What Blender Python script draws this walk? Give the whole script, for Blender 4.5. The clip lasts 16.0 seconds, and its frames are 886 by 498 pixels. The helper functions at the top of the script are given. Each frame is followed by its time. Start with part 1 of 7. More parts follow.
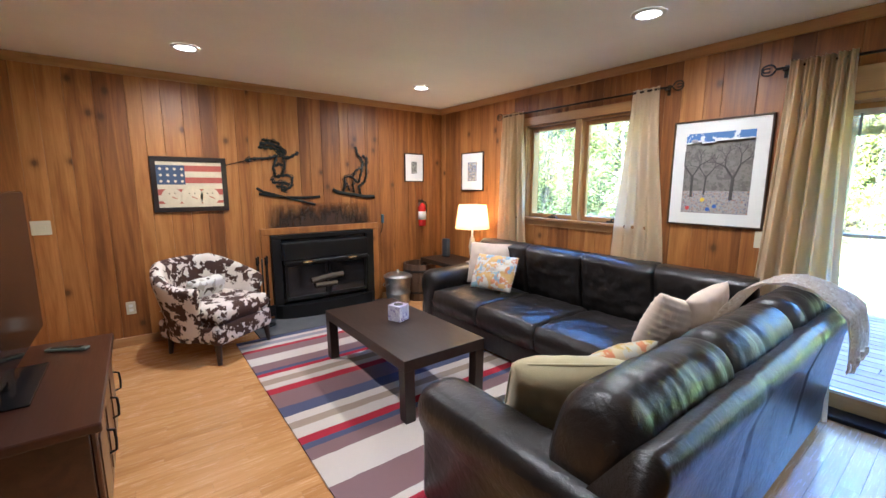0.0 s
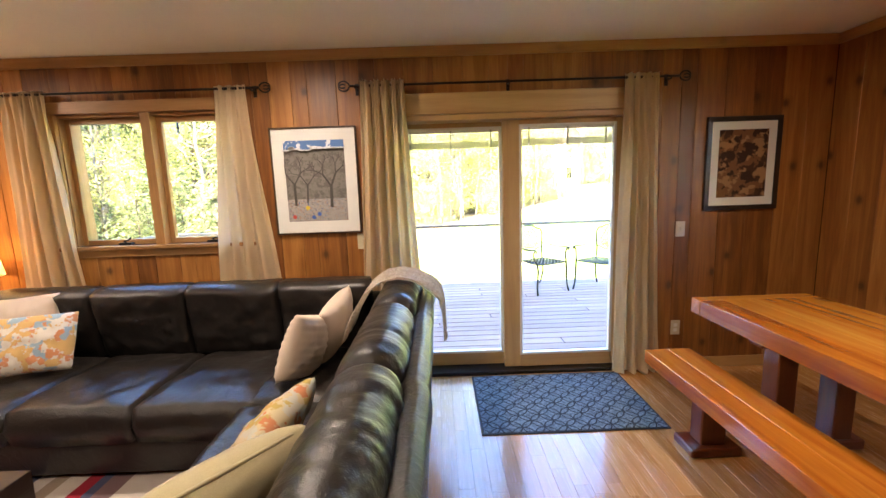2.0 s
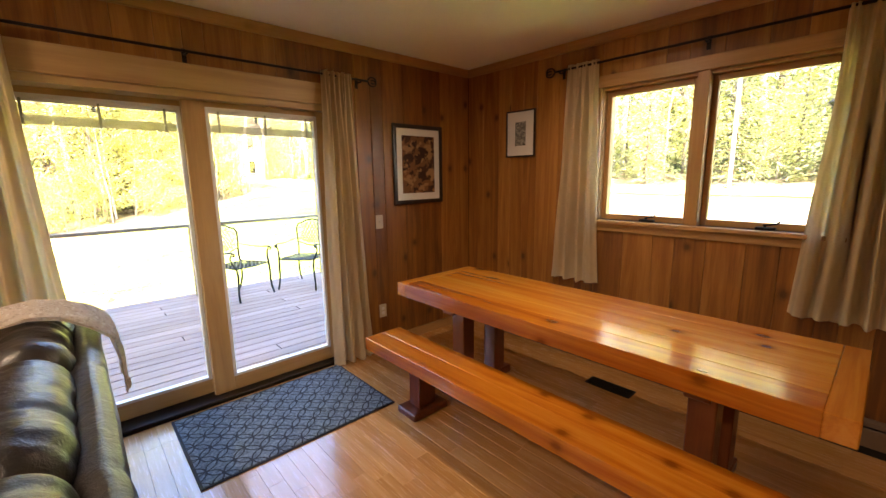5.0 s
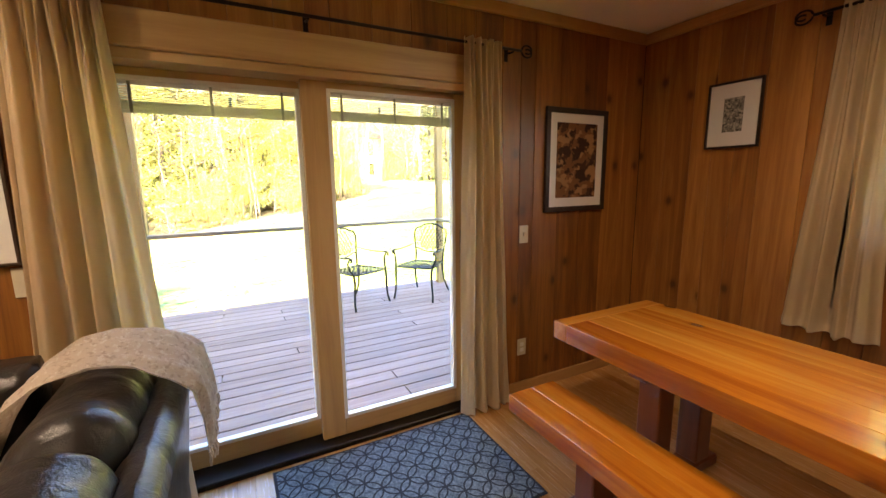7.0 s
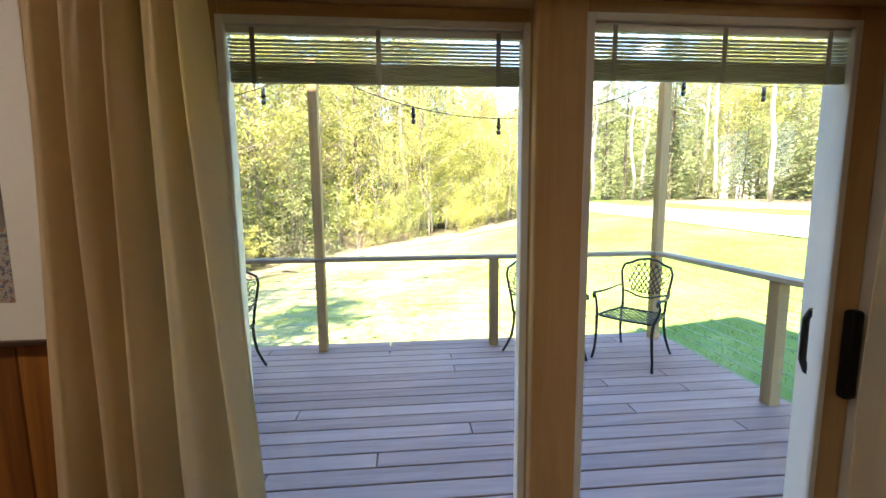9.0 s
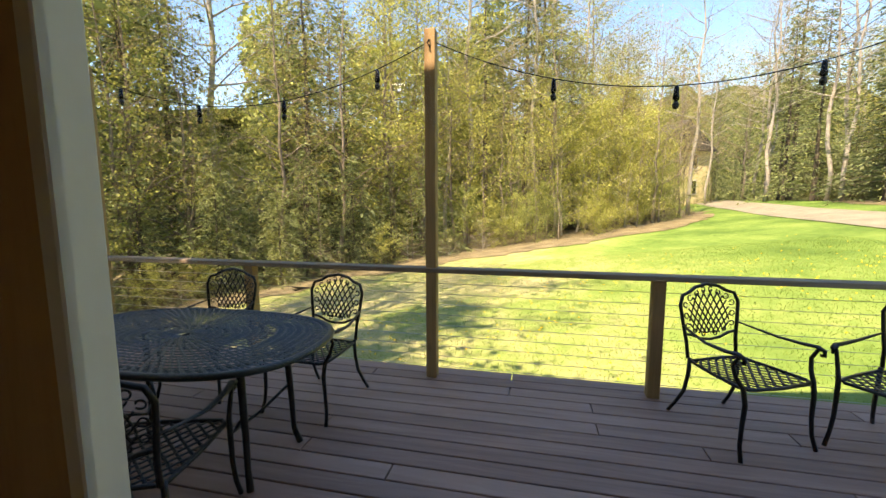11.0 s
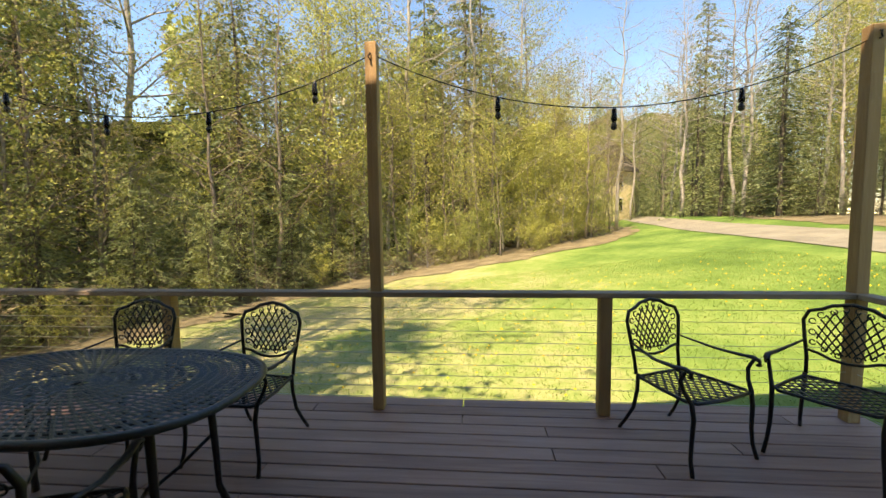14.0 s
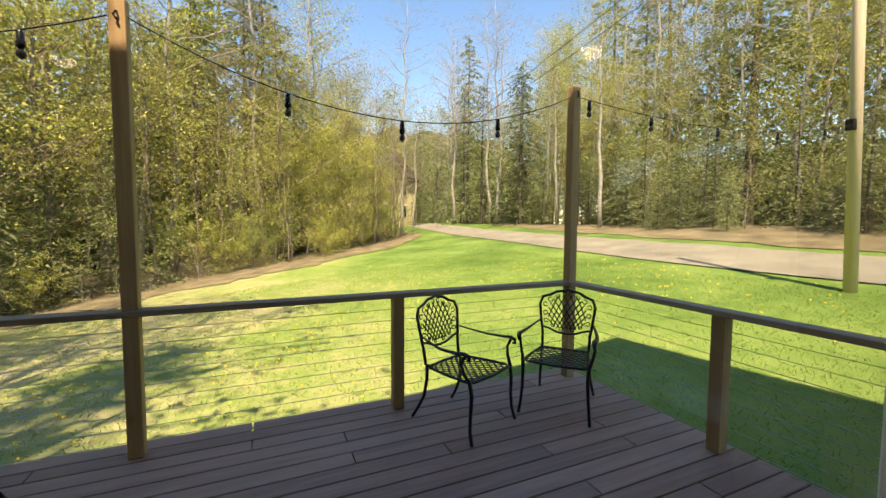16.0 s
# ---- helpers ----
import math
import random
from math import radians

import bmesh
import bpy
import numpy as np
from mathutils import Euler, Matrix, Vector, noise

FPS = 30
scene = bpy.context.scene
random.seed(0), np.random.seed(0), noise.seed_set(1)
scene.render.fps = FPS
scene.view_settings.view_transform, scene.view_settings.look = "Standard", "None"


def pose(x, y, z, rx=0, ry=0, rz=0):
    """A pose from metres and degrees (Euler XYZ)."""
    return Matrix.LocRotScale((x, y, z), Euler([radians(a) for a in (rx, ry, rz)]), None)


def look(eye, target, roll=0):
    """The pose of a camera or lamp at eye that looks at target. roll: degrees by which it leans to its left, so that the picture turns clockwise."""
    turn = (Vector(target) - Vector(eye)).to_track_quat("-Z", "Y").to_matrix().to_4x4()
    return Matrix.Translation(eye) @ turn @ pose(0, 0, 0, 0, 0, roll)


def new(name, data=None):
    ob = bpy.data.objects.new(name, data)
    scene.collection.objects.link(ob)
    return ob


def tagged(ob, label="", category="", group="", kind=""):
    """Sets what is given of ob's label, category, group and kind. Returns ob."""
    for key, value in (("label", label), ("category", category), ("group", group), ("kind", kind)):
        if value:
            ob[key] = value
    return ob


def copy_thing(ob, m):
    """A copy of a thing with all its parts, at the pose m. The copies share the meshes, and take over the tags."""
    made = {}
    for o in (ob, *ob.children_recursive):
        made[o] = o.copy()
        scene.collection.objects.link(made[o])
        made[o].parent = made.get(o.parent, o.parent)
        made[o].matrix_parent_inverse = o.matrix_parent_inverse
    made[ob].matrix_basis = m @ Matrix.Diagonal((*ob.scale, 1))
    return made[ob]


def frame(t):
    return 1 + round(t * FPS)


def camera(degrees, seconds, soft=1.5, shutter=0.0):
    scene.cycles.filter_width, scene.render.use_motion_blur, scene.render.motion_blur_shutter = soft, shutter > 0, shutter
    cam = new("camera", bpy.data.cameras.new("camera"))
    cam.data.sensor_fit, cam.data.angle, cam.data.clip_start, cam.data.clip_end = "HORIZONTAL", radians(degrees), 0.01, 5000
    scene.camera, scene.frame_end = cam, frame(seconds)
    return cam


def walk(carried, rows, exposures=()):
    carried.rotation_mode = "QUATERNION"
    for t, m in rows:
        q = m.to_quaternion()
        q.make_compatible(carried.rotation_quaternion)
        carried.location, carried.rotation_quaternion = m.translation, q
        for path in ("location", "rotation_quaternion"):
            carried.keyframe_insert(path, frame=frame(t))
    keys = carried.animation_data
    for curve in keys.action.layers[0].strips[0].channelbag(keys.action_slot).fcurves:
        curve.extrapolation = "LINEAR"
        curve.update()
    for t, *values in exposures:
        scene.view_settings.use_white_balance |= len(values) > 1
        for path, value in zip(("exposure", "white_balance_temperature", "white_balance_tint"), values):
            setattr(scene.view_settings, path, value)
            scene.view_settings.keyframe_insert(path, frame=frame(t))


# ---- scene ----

# ---- camera and walk: t, x, y, z, yaw, pitch, roll ----
cam = camera(94.7, 16.0)
PATH = [
    (0.0, 0.000, 0.000, 1.500, -36.89, -8.99, -0.08),
    (0.5, 0.071, 0.096, 1.492, -47.48, -8.53, 0.19),
    (1.0, 0.169, 0.229, 1.509, -61.14, -8.15, 0.98),
    (1.5, 0.252, 0.312, 1.506, -75.73, -8.14, 1.59),
    (2.0, 0.361, 0.336, 1.499, -90.70, -8.43, 1.91),
    (2.5, 0.435, 0.369, 1.509, -106.12, -8.59, 2.00),
    (3.0, 0.467, 0.400, 1.507, -119.88, -8.87, 1.96),
    (3.5, 0.478, 0.481, 1.504, -130.71, -9.12, 2.08),
    (6.0, 0.757, 0.287, 1.508, -132.48, -10.19, 0.72),
    (6.5, 1.010, 0.216, 1.483, -125.07, -10.20, 0.73),
    (7.0, 1.337, 0.193, 1.496, -117.53, -9.68, 0.76),
    (7.5, 1.630, 0.139, 1.489, -110.39, -8.96, 0.92),
    (8.0, 1.932, 0.091, 1.500, -104.17, -8.28, 0.94),
    (8.5, 2.228, 0.117, 1.489, -99.35, -7.46, 0.63),
    (9.0, 2.509, 0.158, 1.502, -94.92, -6.75, 0.50),
    (11.5, 3.426, 0.199, 1.503, -73.54, -6.74, 0.15),
    (12.0, 3.461, 0.181, 1.510, -70.25, -6.31, 0.21),
    (12.5, 3.471, 0.171, 1.519, -68.18, -5.54, 0.28),
    (13.0, 3.475, 0.175, 1.518, -69.82, -4.78, 0.42),
    (13.5, 3.479, 0.203, 1.516, -76.13, -4.39, 0.59),
    (14.0, 3.487, 0.250, 1.514, -85.29, -4.30, 0.62),
    (14.5, 3.494, 0.278, 1.509, -94.37, -4.24, 0.34),
    (15.0, 3.500, 0.284, 1.508, -102.31, -4.16, 0.02),
    (15.5, 3.505, 0.282, 1.507, -108.64, -3.97, -0.27),
    (16.0, 3.504, 0.285, 1.506, -114.08, -3.66, -0.33),
]
EXPOSURES = [(0.0, 5.05, 5000, 10), (1.0, 5.0, 5200, 11), (2.0, 4.9, 6800, 18), (3.5, 4.75, 8000, 22), (6.0, 4.5, 8300, 23), (7.5, 4.45, 8300, 23), (8.3, 4.15, 8400, 22), (9.0, 3.35, 7000, 15), (10.3, 1.85, 8500, 18), (12.5, 1.6, 8900, 18), (14.0, 1.42, 8900, 18), (16.0, 1.28, 8800, 16)]
walk(cam, [(t, pose(x, y, z, 90 + pitch, roll, yaw)) for t, x, y, z, yaw, pitch, roll in PATH], EXPOSURES)

# ---- world, sun, lamps ----
SUN_DIR = Vector((0.44, -0.23, -0.866)).normalized()
world = bpy.data.worlds.new("world")
scene.world = world
world.use_nodes = True
wn = world.node_tree
sky = wn.nodes.new("ShaderNodeTexSky")
sky.sky_type = "NISHITA"
sky.sun_disc = False
sky.sun_elevation = math.asin(-SUN_DIR.z)
sky.sun_rotation = math.atan2(-SUN_DIR.x, -SUN_DIR.y)
sky.air_density, sky.dust_density, sky.ozone_density = 1.0, 0.1, 2.0
wn.nodes["Background"].inputs["Strength"].default_value = 0.15
richer = wn.nodes.new("ShaderNodeHueSaturation")
richer.inputs["Saturation"].default_value = 1.2
wn.links.new(sky.outputs[0], richer.inputs["Color"])
wn.links.new(richer.outputs[0], wn.nodes["Background"].inputs["Color"])
sun = new("sun", bpy.data.lights.new("sun", "SUN"))
sun.data.energy, sun.data.angle, sun.data.color = 4.6, radians(0.5), (1.0, 0.93, 0.80)
sun.matrix_world = look((-20, 10, 40), Vector((-20, 10, 40)) + SUN_DIR)


ZC = 2.515


def spot(name, x, y, z, watts, size, blend, colour):
    ob = new(name, bpy.data.lights.new(name, "SPOT"))
    ob.data.energy, ob.data.spot_size, ob.data.spot_blend, ob.data.shadow_soft_size = watts, radians(size), blend, 0.06
    ob.data.color = colour
    ob.matrix_world = look((x, y, z), (x, y, 0))
    return ob


LAMPS = [(0.41, 3.77), (2.54, 3.77), (2.57, 1.37), (0.41, 1.37), (1.88, -1.46)]
for lx, ly in LAMPS:
    spot("recessed_lamp_light", lx, ly, ZC - 0.015, 6.2 if ly > 0 else 3.6, 178, 1.0, (1.0, 0.87, 0.70))
bulb_light = new("table_lamp_light", bpy.data.lights.new("table_lamp_light", "POINT"))
bulb_light.data.energy, bulb_light.data.color, bulb_light.data.shadow_soft_size = 0.6, (1.0, 0.66, 0.32), 0.04
bulb_light.location = (3.22, 3.70, 1.13)

# ---- plan ----
XE, YN, YS, XW = 3.48, 4.68, -2.62, -1.1
XOUT = 3.70
DECK_Z = -0.03


def ground_z(x, y):
    base = -0.883 - 0.115 * max(min(y, 16), -20)
    return base + 0.05 * noise.noise((x * 0.15, y * 0.15, 3.0))


# ---- mesh helpers ----
def obj_from(name, bm, mat, parent=None, smooth=False):
    me = bpy.data.meshes.new(name)
    bm.normal_update()
    bm.to_mesh(me)
    bm.free()
    for m in (mat if isinstance(mat, (list, tuple)) else [mat]):
        me.materials.append(m)
    if smooth:
        for p in me.polygons:
            p.use_smooth = True
    ob = new(name, me)
    if parent:
        ob.parent = parent
    return ob


def part(name, bm, mat, parent, label="", smooth=False):
    ob = obj_from(name, bm, mat, parent, smooth)
    if label:
        ob["label"] = label
    return ob


def thing(name, label, category, group="", at=None, kind=""):
    ob = new(name)
    ob.empty_display_size = 0.1
    if at is not None:
        ob.matrix_world = at
    return tagged(ob, label, category, group, kind)


def box(bm, x0, x1, y0, y1, z0, z1, bevel=0.0, seg=2, m=None):
    ret = bmesh.ops.create_cube(bm, size=1.0)
    vs = ret["verts"]
    mat = Matrix.LocRotScale(((x0 + x1) / 2, (y0 + y1) / 2, (z0 + z1) / 2), None, (abs(x1 - x0), abs(y1 - y0), abs(z1 - z0)))
    bmesh.ops.transform(bm, matrix=mat, verts=vs)
    if bevel > 0:
        es = list({e for v in vs for e in v.link_edges})
        r = bmesh.ops.bevel(bm, geom=es, offset=bevel, segments=seg, affect="EDGES", profile=0.5)
        vs = list({v for f in r["faces"] for v in f.verts} | {v for v in vs if v.is_valid})
    if m is not None:
        bmesh.ops.transform(bm, matrix=m, verts=vs)
    return vs


def boxes(*args, bevel=0.0, seg=1):
    bm = bmesh.new()
    for a in args:
        box(bm, *a, bevel=bevel, seg=seg)
    return bm


def cyl(bm, p0, p1, r0, r1=None, n=12, caps=True):
    p0, p1 = Vector(p0), Vector(p1)
    r1 = r0 if r1 is None else r1
    d = p1 - p0
    q = d.to_track_quat("Z", "Y").to_matrix().to_4x4()
    r = bmesh.ops.create_cone(bm, cap_ends=caps, segments=n, radius1=r0, radius2=r1, depth=d.length)
    bmesh.ops.transform(bm, matrix=Matrix.Translation((p0 + p1) / 2) @ q, verts=r["verts"])
    return r["verts"]


def tube(bm, pts, r, n=8, closed=False, flat=1.0):
    """A swept tube along points; r a number or one per point."""
    pts = [Vector(p) for p in pts]
    rings, ref = [], Vector((0, 0, 1))
    k = len(pts)
    for i, p in enumerate(pts):
        a = pts[(i - 1) % k] if (closed or i > 0) else p
        b = pts[(i + 1) % k] if (closed or i < k - 1) else p
        t = (b - a).normalized()
        if abs(t.dot(ref)) > 0.97:
            ref = Vector((1, 0, 0)) if abs(t.x) < 0.9 else Vector((0, 1, 0))
        u = t.cross(ref).normalized()
        v = t.cross(u).normalized()
        ref = -v if v.dot(ref) < 0 else v
        rr = r[i] if isinstance(r, (list, tuple)) else r
        rings.append([bm.verts.new(p + u * rr * math.cos(2 * math.pi * j / n) + v * rr * flat * math.sin(2 * math.pi * j / n)) for j in range(n)])
    m = k if closed else k - 1
    for i in range(m):
        A, B = rings[i], rings[(i + 1) % k]
        for j in range(n):
            bm.faces.new((A[j], A[(j + 1) % n], B[(j + 1) % n], B[j]))
    if not closed:
        bm.faces.new(rings[0][::-1])
        bm.faces.new(rings[-1])
    return bm


def lathe(bm, prof, n=24, m=None, closed_ends=True):
    rings = []
    for r, z in prof:
        rings.append([bm.verts.new((r * math.cos(2 * math.pi * j / n), r * math.sin(2 * math.pi * j / n), z)) for j in range(n)])
    for A, B in zip(rings, rings[1:]):
        for j in range(n):
            bm.faces.new((A[j], A[(j + 1) % n], B[(j + 1) % n], B[j]))
    if closed_ends:
        bm.faces.new(rings[0][::-1])
        bm.faces.new(rings[-1])
    if m is not None:
        bmesh.ops.transform(bm, matrix=m, verts=[v for R in rings for v in R])
    return bm


def grid_surface(bm, f, nu, nv, wrap_u=False):
    vs = [[bm.verts.new(f(i / (nu if wrap_u else nu - 1), j / (nv - 1))) for j in range(nv)] for i in range(nu)]
    for i in range(nu if wrap_u else nu - 1):
        for j in range(nv - 1):
            bm.faces.new((vs[i][j], vs[(i + 1) % nu][j], vs[(i + 1) % nu][j + 1], vs[i][j + 1]))
    return vs


def cushion(bm, w, d, h, puff=0.5, nu=18, nv=18, m=None, wrinkle=0.0, seed=0.0, power=4.0):
    """A stuffed cushion: a rounded block w x d x h around its centre, thick in the middle and thin at the seams."""
    def side(sgn):
        def f(u, v):
            a, b = 2 * u - 1, 2 * v - 1
            e = (max(0.0, 1 - abs(a) ** power) * max(0.0, 1 - abs(b) ** power)) ** 0.5
            t = (1 - puff) * min(1.0, e * 3) + puff * e
            z = sgn * h / 2 * t
            pin = 1 - 0.05 * (1 - abs(a)) * puff if abs(b) > 0.99 else 1
            if wrinkle:
                z += sgn * wrinkle * noise.noise((a * 3.1 + seed, b * 3.1, seed)) * e + sgn * wrinkle * 0.6 * noise.noise((a * 9 + seed, b * 5, seed + 4)) * e
            return Vector((a * w / 2, b * d / 2 * pin, z))
        return f
    n0 = len(bm.verts)
    bm.verts.ensure_lookup_table()
    grid_surface(bm, side(1), nu, nv)
    k = len(bm.verts)
    grid_surface(bm, side(-1), nu, nv)
    bm.verts.ensure_lookup_table()
    bm.faces.ensure_lookup_table()
    vs = bm.verts[n0:]
    low = [f for f in bm.faces if f.verts[0] in set(bm.verts[k:])]
    bmesh.ops.reverse_faces(bm, faces=low)
    bmesh.ops.remove_doubles(bm, verts=vs, dist=0.0004)
    bm.verts.ensure_lookup_table()
    vs = bm.verts[n0:]
    if m is not None:
        bmesh.ops.transform(bm, matrix=m, verts=vs)
    return vs


def text_mesh(body, size, depth=0.001):
    cu = bpy.data.curves.new("text", "FONT")
    cu.body, cu.size, cu.extrude, cu.align_x, cu.align_y = body, size, depth, "CENTER", "CENTER"
    return cu


# ---- materials ----
def material(name, build):
    m = bpy.data.materials.new(name)
    m.use_nodes = True
    nt = m.node_tree
    b = nt.nodes["Principled BSDF"]
    build(nt, b)
    return m


def nd(nt, kind, **inputs):
    n = nt.nodes.new(kind)
    for k, v in inputs.items():
        n.inputs[k.replace("_", " ")].default_value = v
    return n


def ramp(nt, fac, stops):
    r = nt.nodes.new("ShaderNodeValToRGB")
    while len(r.color_ramp.elements) < len(stops):
        r.color_ramp.elements.new(0.5)
    for e, (p, c) in zip(r.color_ramp.elements, stops):
        e.position, e.color = p, (*c, 1)
    nt.links.new(fac, r.inputs[0])
    return r.outputs[0]


def mix(nt, fac, a, b, mode="MIX"):
    n = nt.nodes.new("ShaderNodeMix")
    n.data_type, n.blend_type = "RGBA", mode
    for sock, v in ((n.inputs[0], fac), (n.inputs[6], a), (n.inputs[7], b)):
        if isinstance(v, (int, float)):
            sock.default_value = v
        elif isinstance(v, tuple):
            sock.default_value = (*v, 1)
        else:
            nt.links.new(v, sock)
    return n.outputs[2]


def maths(nt, op, a, b=0.0, c=None):
    n = nt.nodes.new("ShaderNodeMath")
    n.operation = op
    for i, v in enumerate((a, b) if c is None else (a, b, c)):
        if isinstance(v, (int, float)):
            n.inputs[i].default_value = v
        else:
            nt.links.new(v, n.inputs[i])
    return n.outputs[0]


def coords(nt, scale=(1, 1, 1), rot=(0, 0, 0), shift=0.0, kind="Object"):
    """Object coordinates, scaled; shift moves each object's pattern by its random number."""
    tc = nt.nodes.new("ShaderNodeTexCoord")
    mp = nt.nodes.new("ShaderNodeMapping")
    mp.inputs["Scale"].default_value, mp.inputs["Rotation"].default_value = scale, rot
    nt.links.new(tc.outputs[kind], mp.inputs["Vector"])
    if shift:
        oi = nt.nodes.new("ShaderNodeObjectInfo")
        cx = nt.nodes.new("ShaderNodeCombineXYZ")
        s = maths(nt, "MULTIPLY", oi.outputs["Random"], shift)
        for i in range(3):
            nt.links.new(s, cx.inputs[i])
        nt.links.new(cx.outputs[0], mp.inputs["Location"])
    return mp.outputs[0]


def tex_noise(nt, vec, scale=5.0, detail=4.0, rough=0.55, dist=0.0):
    n = nd(nt, "ShaderNodeTexNoise", Scale=scale, Detail=detail, Roughness=rough, Distortion=dist)
    nt.links.new(vec, n.inputs["Vector"])
    return n.outputs["Fac"]


def bump(nt, b, height, strength=0.2, dist=0.01):
    n = nd(nt, "ShaderNodeBump", Strength=strength, Distance=dist)
    nt.links.new(height, n.inputs["Height"])
    nt.links.new(n.outputs[0], b.inputs["Normal"])


def wood(name, dark, mid, light, axis=2, rough=0.45, knots=0.0, grain=9.0, per_object=True, coat=0.0, vary=0.35, bumps=0.15, island=False):
    """Boards with long grain along one axis, tone per board, and dark knots."""
    def build(nt, b):
        sc = [grain] * 3
        sc[axis] = grain * 0.06
        v = coords(nt, tuple(sc), shift=37.0 if per_object else 0)
        g1 = tex_noise(nt, v, 1.0, 6, 0.6, 1.2)
        v2 = coords(nt, tuple(s * 6 for s in sc), shift=11.0 if per_object else 0)
        g2 = tex_noise(nt, v2, 1.5, 3, 0.6)
        fac = maths(nt, "ADD", maths(nt, "MULTIPLY", g1, 0.75), maths(nt, "MULTIPLY", g2, 0.25))
        if per_object or island:
            if island:
                rnd = nt.nodes.new("ShaderNodeNewGeometry").outputs["Random Per Island"]
            else:
                rnd = nt.nodes.new("ShaderNodeObjectInfo").outputs["Random"]
            fac = maths(nt, "ADD", fac, maths(nt, "MULTIPLY", maths(nt, "SUBTRACT", rnd, 0.5), vary))
        col = ramp(nt, fac, [(0.28, dark), (0.5, mid), (0.72, light)])
        if knots > 0:
            sp = nt.nodes.new("ShaderNodeSeparateXYZ")
            nt.links.new(coords(nt, (1, 1, 1), shift=53.0 if per_object else 0), sp.inputs[0])
            across = [a for a in (0, 1, 2) if a != axis]
            u = maths(nt, "MULTIPLY", maths(nt, "ADD", sp.outputs[across[0]], sp.outputs[across[1]]), 3.6)
            w = maths(nt, "MULTIPLY", sp.outputs[axis], 2.7)
            cb = nt.nodes.new("ShaderNodeCombineXYZ")
            nt.links.new(u, cb.inputs[0])
            nt.links.new(w, cb.inputs[1])
            vo = nd(nt, "ShaderNodeTexVoronoi", Scale=1.0, Randomness=1.0)
            vo.voronoi_dimensions = "2D"
            nt.links.new(cb.outputs[0], vo.inputs["Vector"])
            d = maths(nt, "ADD", vo.outputs["Distance"], maths(nt, "MULTIPLY", g2, 0.06))
            k = ramp(nt, d, [(0.07, (1, 1, 1)), (0.11, (0.55, 0.55, 0.55)), (0.15, (0.2, 0.2, 0.2)), (0.24, (0, 0, 0))])
            few = maths(nt, "GREATER_THAN", maths(nt, "FRACT", maths(nt, "MULTIPLY", vo.outputs["Color"], 3.0)), 0.58)
            col = mix(nt, maths(nt, "MULTIPLY", maths(nt, "MULTIPLY", k, few), knots), col, tuple(c * 0.42 for c in dark))
        nt.links.new(col, b.inputs["Base Color"])
        r = nt.nodes.new("ShaderNodeMapRange")
        nt.links.new(g2, r.inputs[0])
        r.inputs[3].default_value, r.inputs[4].default_value = rough - 0.07, rough + 0.1
        nt.links.new(r.outputs[0], b.inputs["Roughness"])
        b.inputs["Coat Weight"].default_value = coat
        b.inputs["Coat Roughness"].default_value = 0.12
        bump(nt, b, g2, bumps, 0.002)
    return material(name, build)


def plain(name, colour, rough=0.5, metal=0.0, var=0.15, scale=6.0, bump_s=0.1, bump_d=0.002, coat=0.0, fine=60.0, spec=0.5):
    """Paint, plastic or metal with slight tone changes at two scales."""
    def build(nt, b):
        v = coords(nt)
        n1 = tex_noise(nt, v, scale, 4)
        n2 = tex_noise(nt, v, fine, 2)
        f = maths(nt, "ADD", maths(nt, "MULTIPLY", n1, 0.7), maths(nt, "MULTIPLY", n2, 0.3))
        lo, hi = tuple(c * (1 - var) for c in colour), tuple(min(1, c * (1 + var)) for c in colour)
        nt.links.new(ramp(nt, f, [(0.3, lo), (0.7, hi)]), b.inputs["Base Color"])
        b.inputs["Metallic"].default_value = metal
        b.inputs["Specular IOR Level"].default_value = spec
        r = nt.nodes.new("ShaderNodeMapRange")
        nt.links.new(f, r.inputs[0])
        r.inputs[3].default_value, r.inputs[4].default_value = max(0.03, rough - 0.08), min(1, rough + 0.08)
        nt.links.new(r.outputs[0], b.inputs["Roughness"])
        b.inputs["Coat Weight"].default_value = coat
        if bump_s:
            bump(nt, b, n2, bump_s, bump_d)
    return material(name, build)


def glass_build(nt, b):
    b.inputs["Base Color"].default_value = (1, 1, 1, 1)
    b.inputs["Roughness"].default_value = 0.0
    b.inputs["IOR"].default_value = 1.2
    b.inputs["Transmission Weight"].default_value = 1.0


def emit(name, colour, strength):
    def build(nt, b):
        b.inputs["Base Color"].default_value = (*colour, 1)
        b.inputs["Emission Color"].default_value = (*colour, 1)
        b.inputs["Emission Strength"].default_value = strength
    return material(name, build)


M = {}
M["panel"] = wood("knotty_pine_panel", (0.155, 0.053, 0.012), (0.31, 0.118, 0.026), (0.47, 0.215, 0.056), 2, 0.42, 0.85, 10.0, vary=0.30)
M["trim"] = wood("pine_trim", (0.31, 0.155, 0.052), (0.43, 0.23, 0.085), (0.53, 0.31, 0.13), 1, 0.4, 0.3, 10.0, vary=0.1)
M["trim_x"] = wood("pine_trim_lengthwise", (0.31, 0.155, 0.052), (0.43, 0.23, 0.085), (0.53, 0.31, 0.13), 0, 0.4, 0.3, 10.0, vary=0.1)
M["trim_z"] = wood("pine_trim_upright", (0.31, 0.155, 0.052), (0.43, 0.23, 0.085), (0.53, 0.31, 0.13), 2, 0.4, 0.3, 10.0, vary=0.1)
M["door_wood"] = wood("clear_pine_door", (0.42, 0.25, 0.10), (0.54, 0.34, 0.15), (0.62, 0.41, 0.20), 2, 0.35, 0.0, 10.0, vary=0.08)
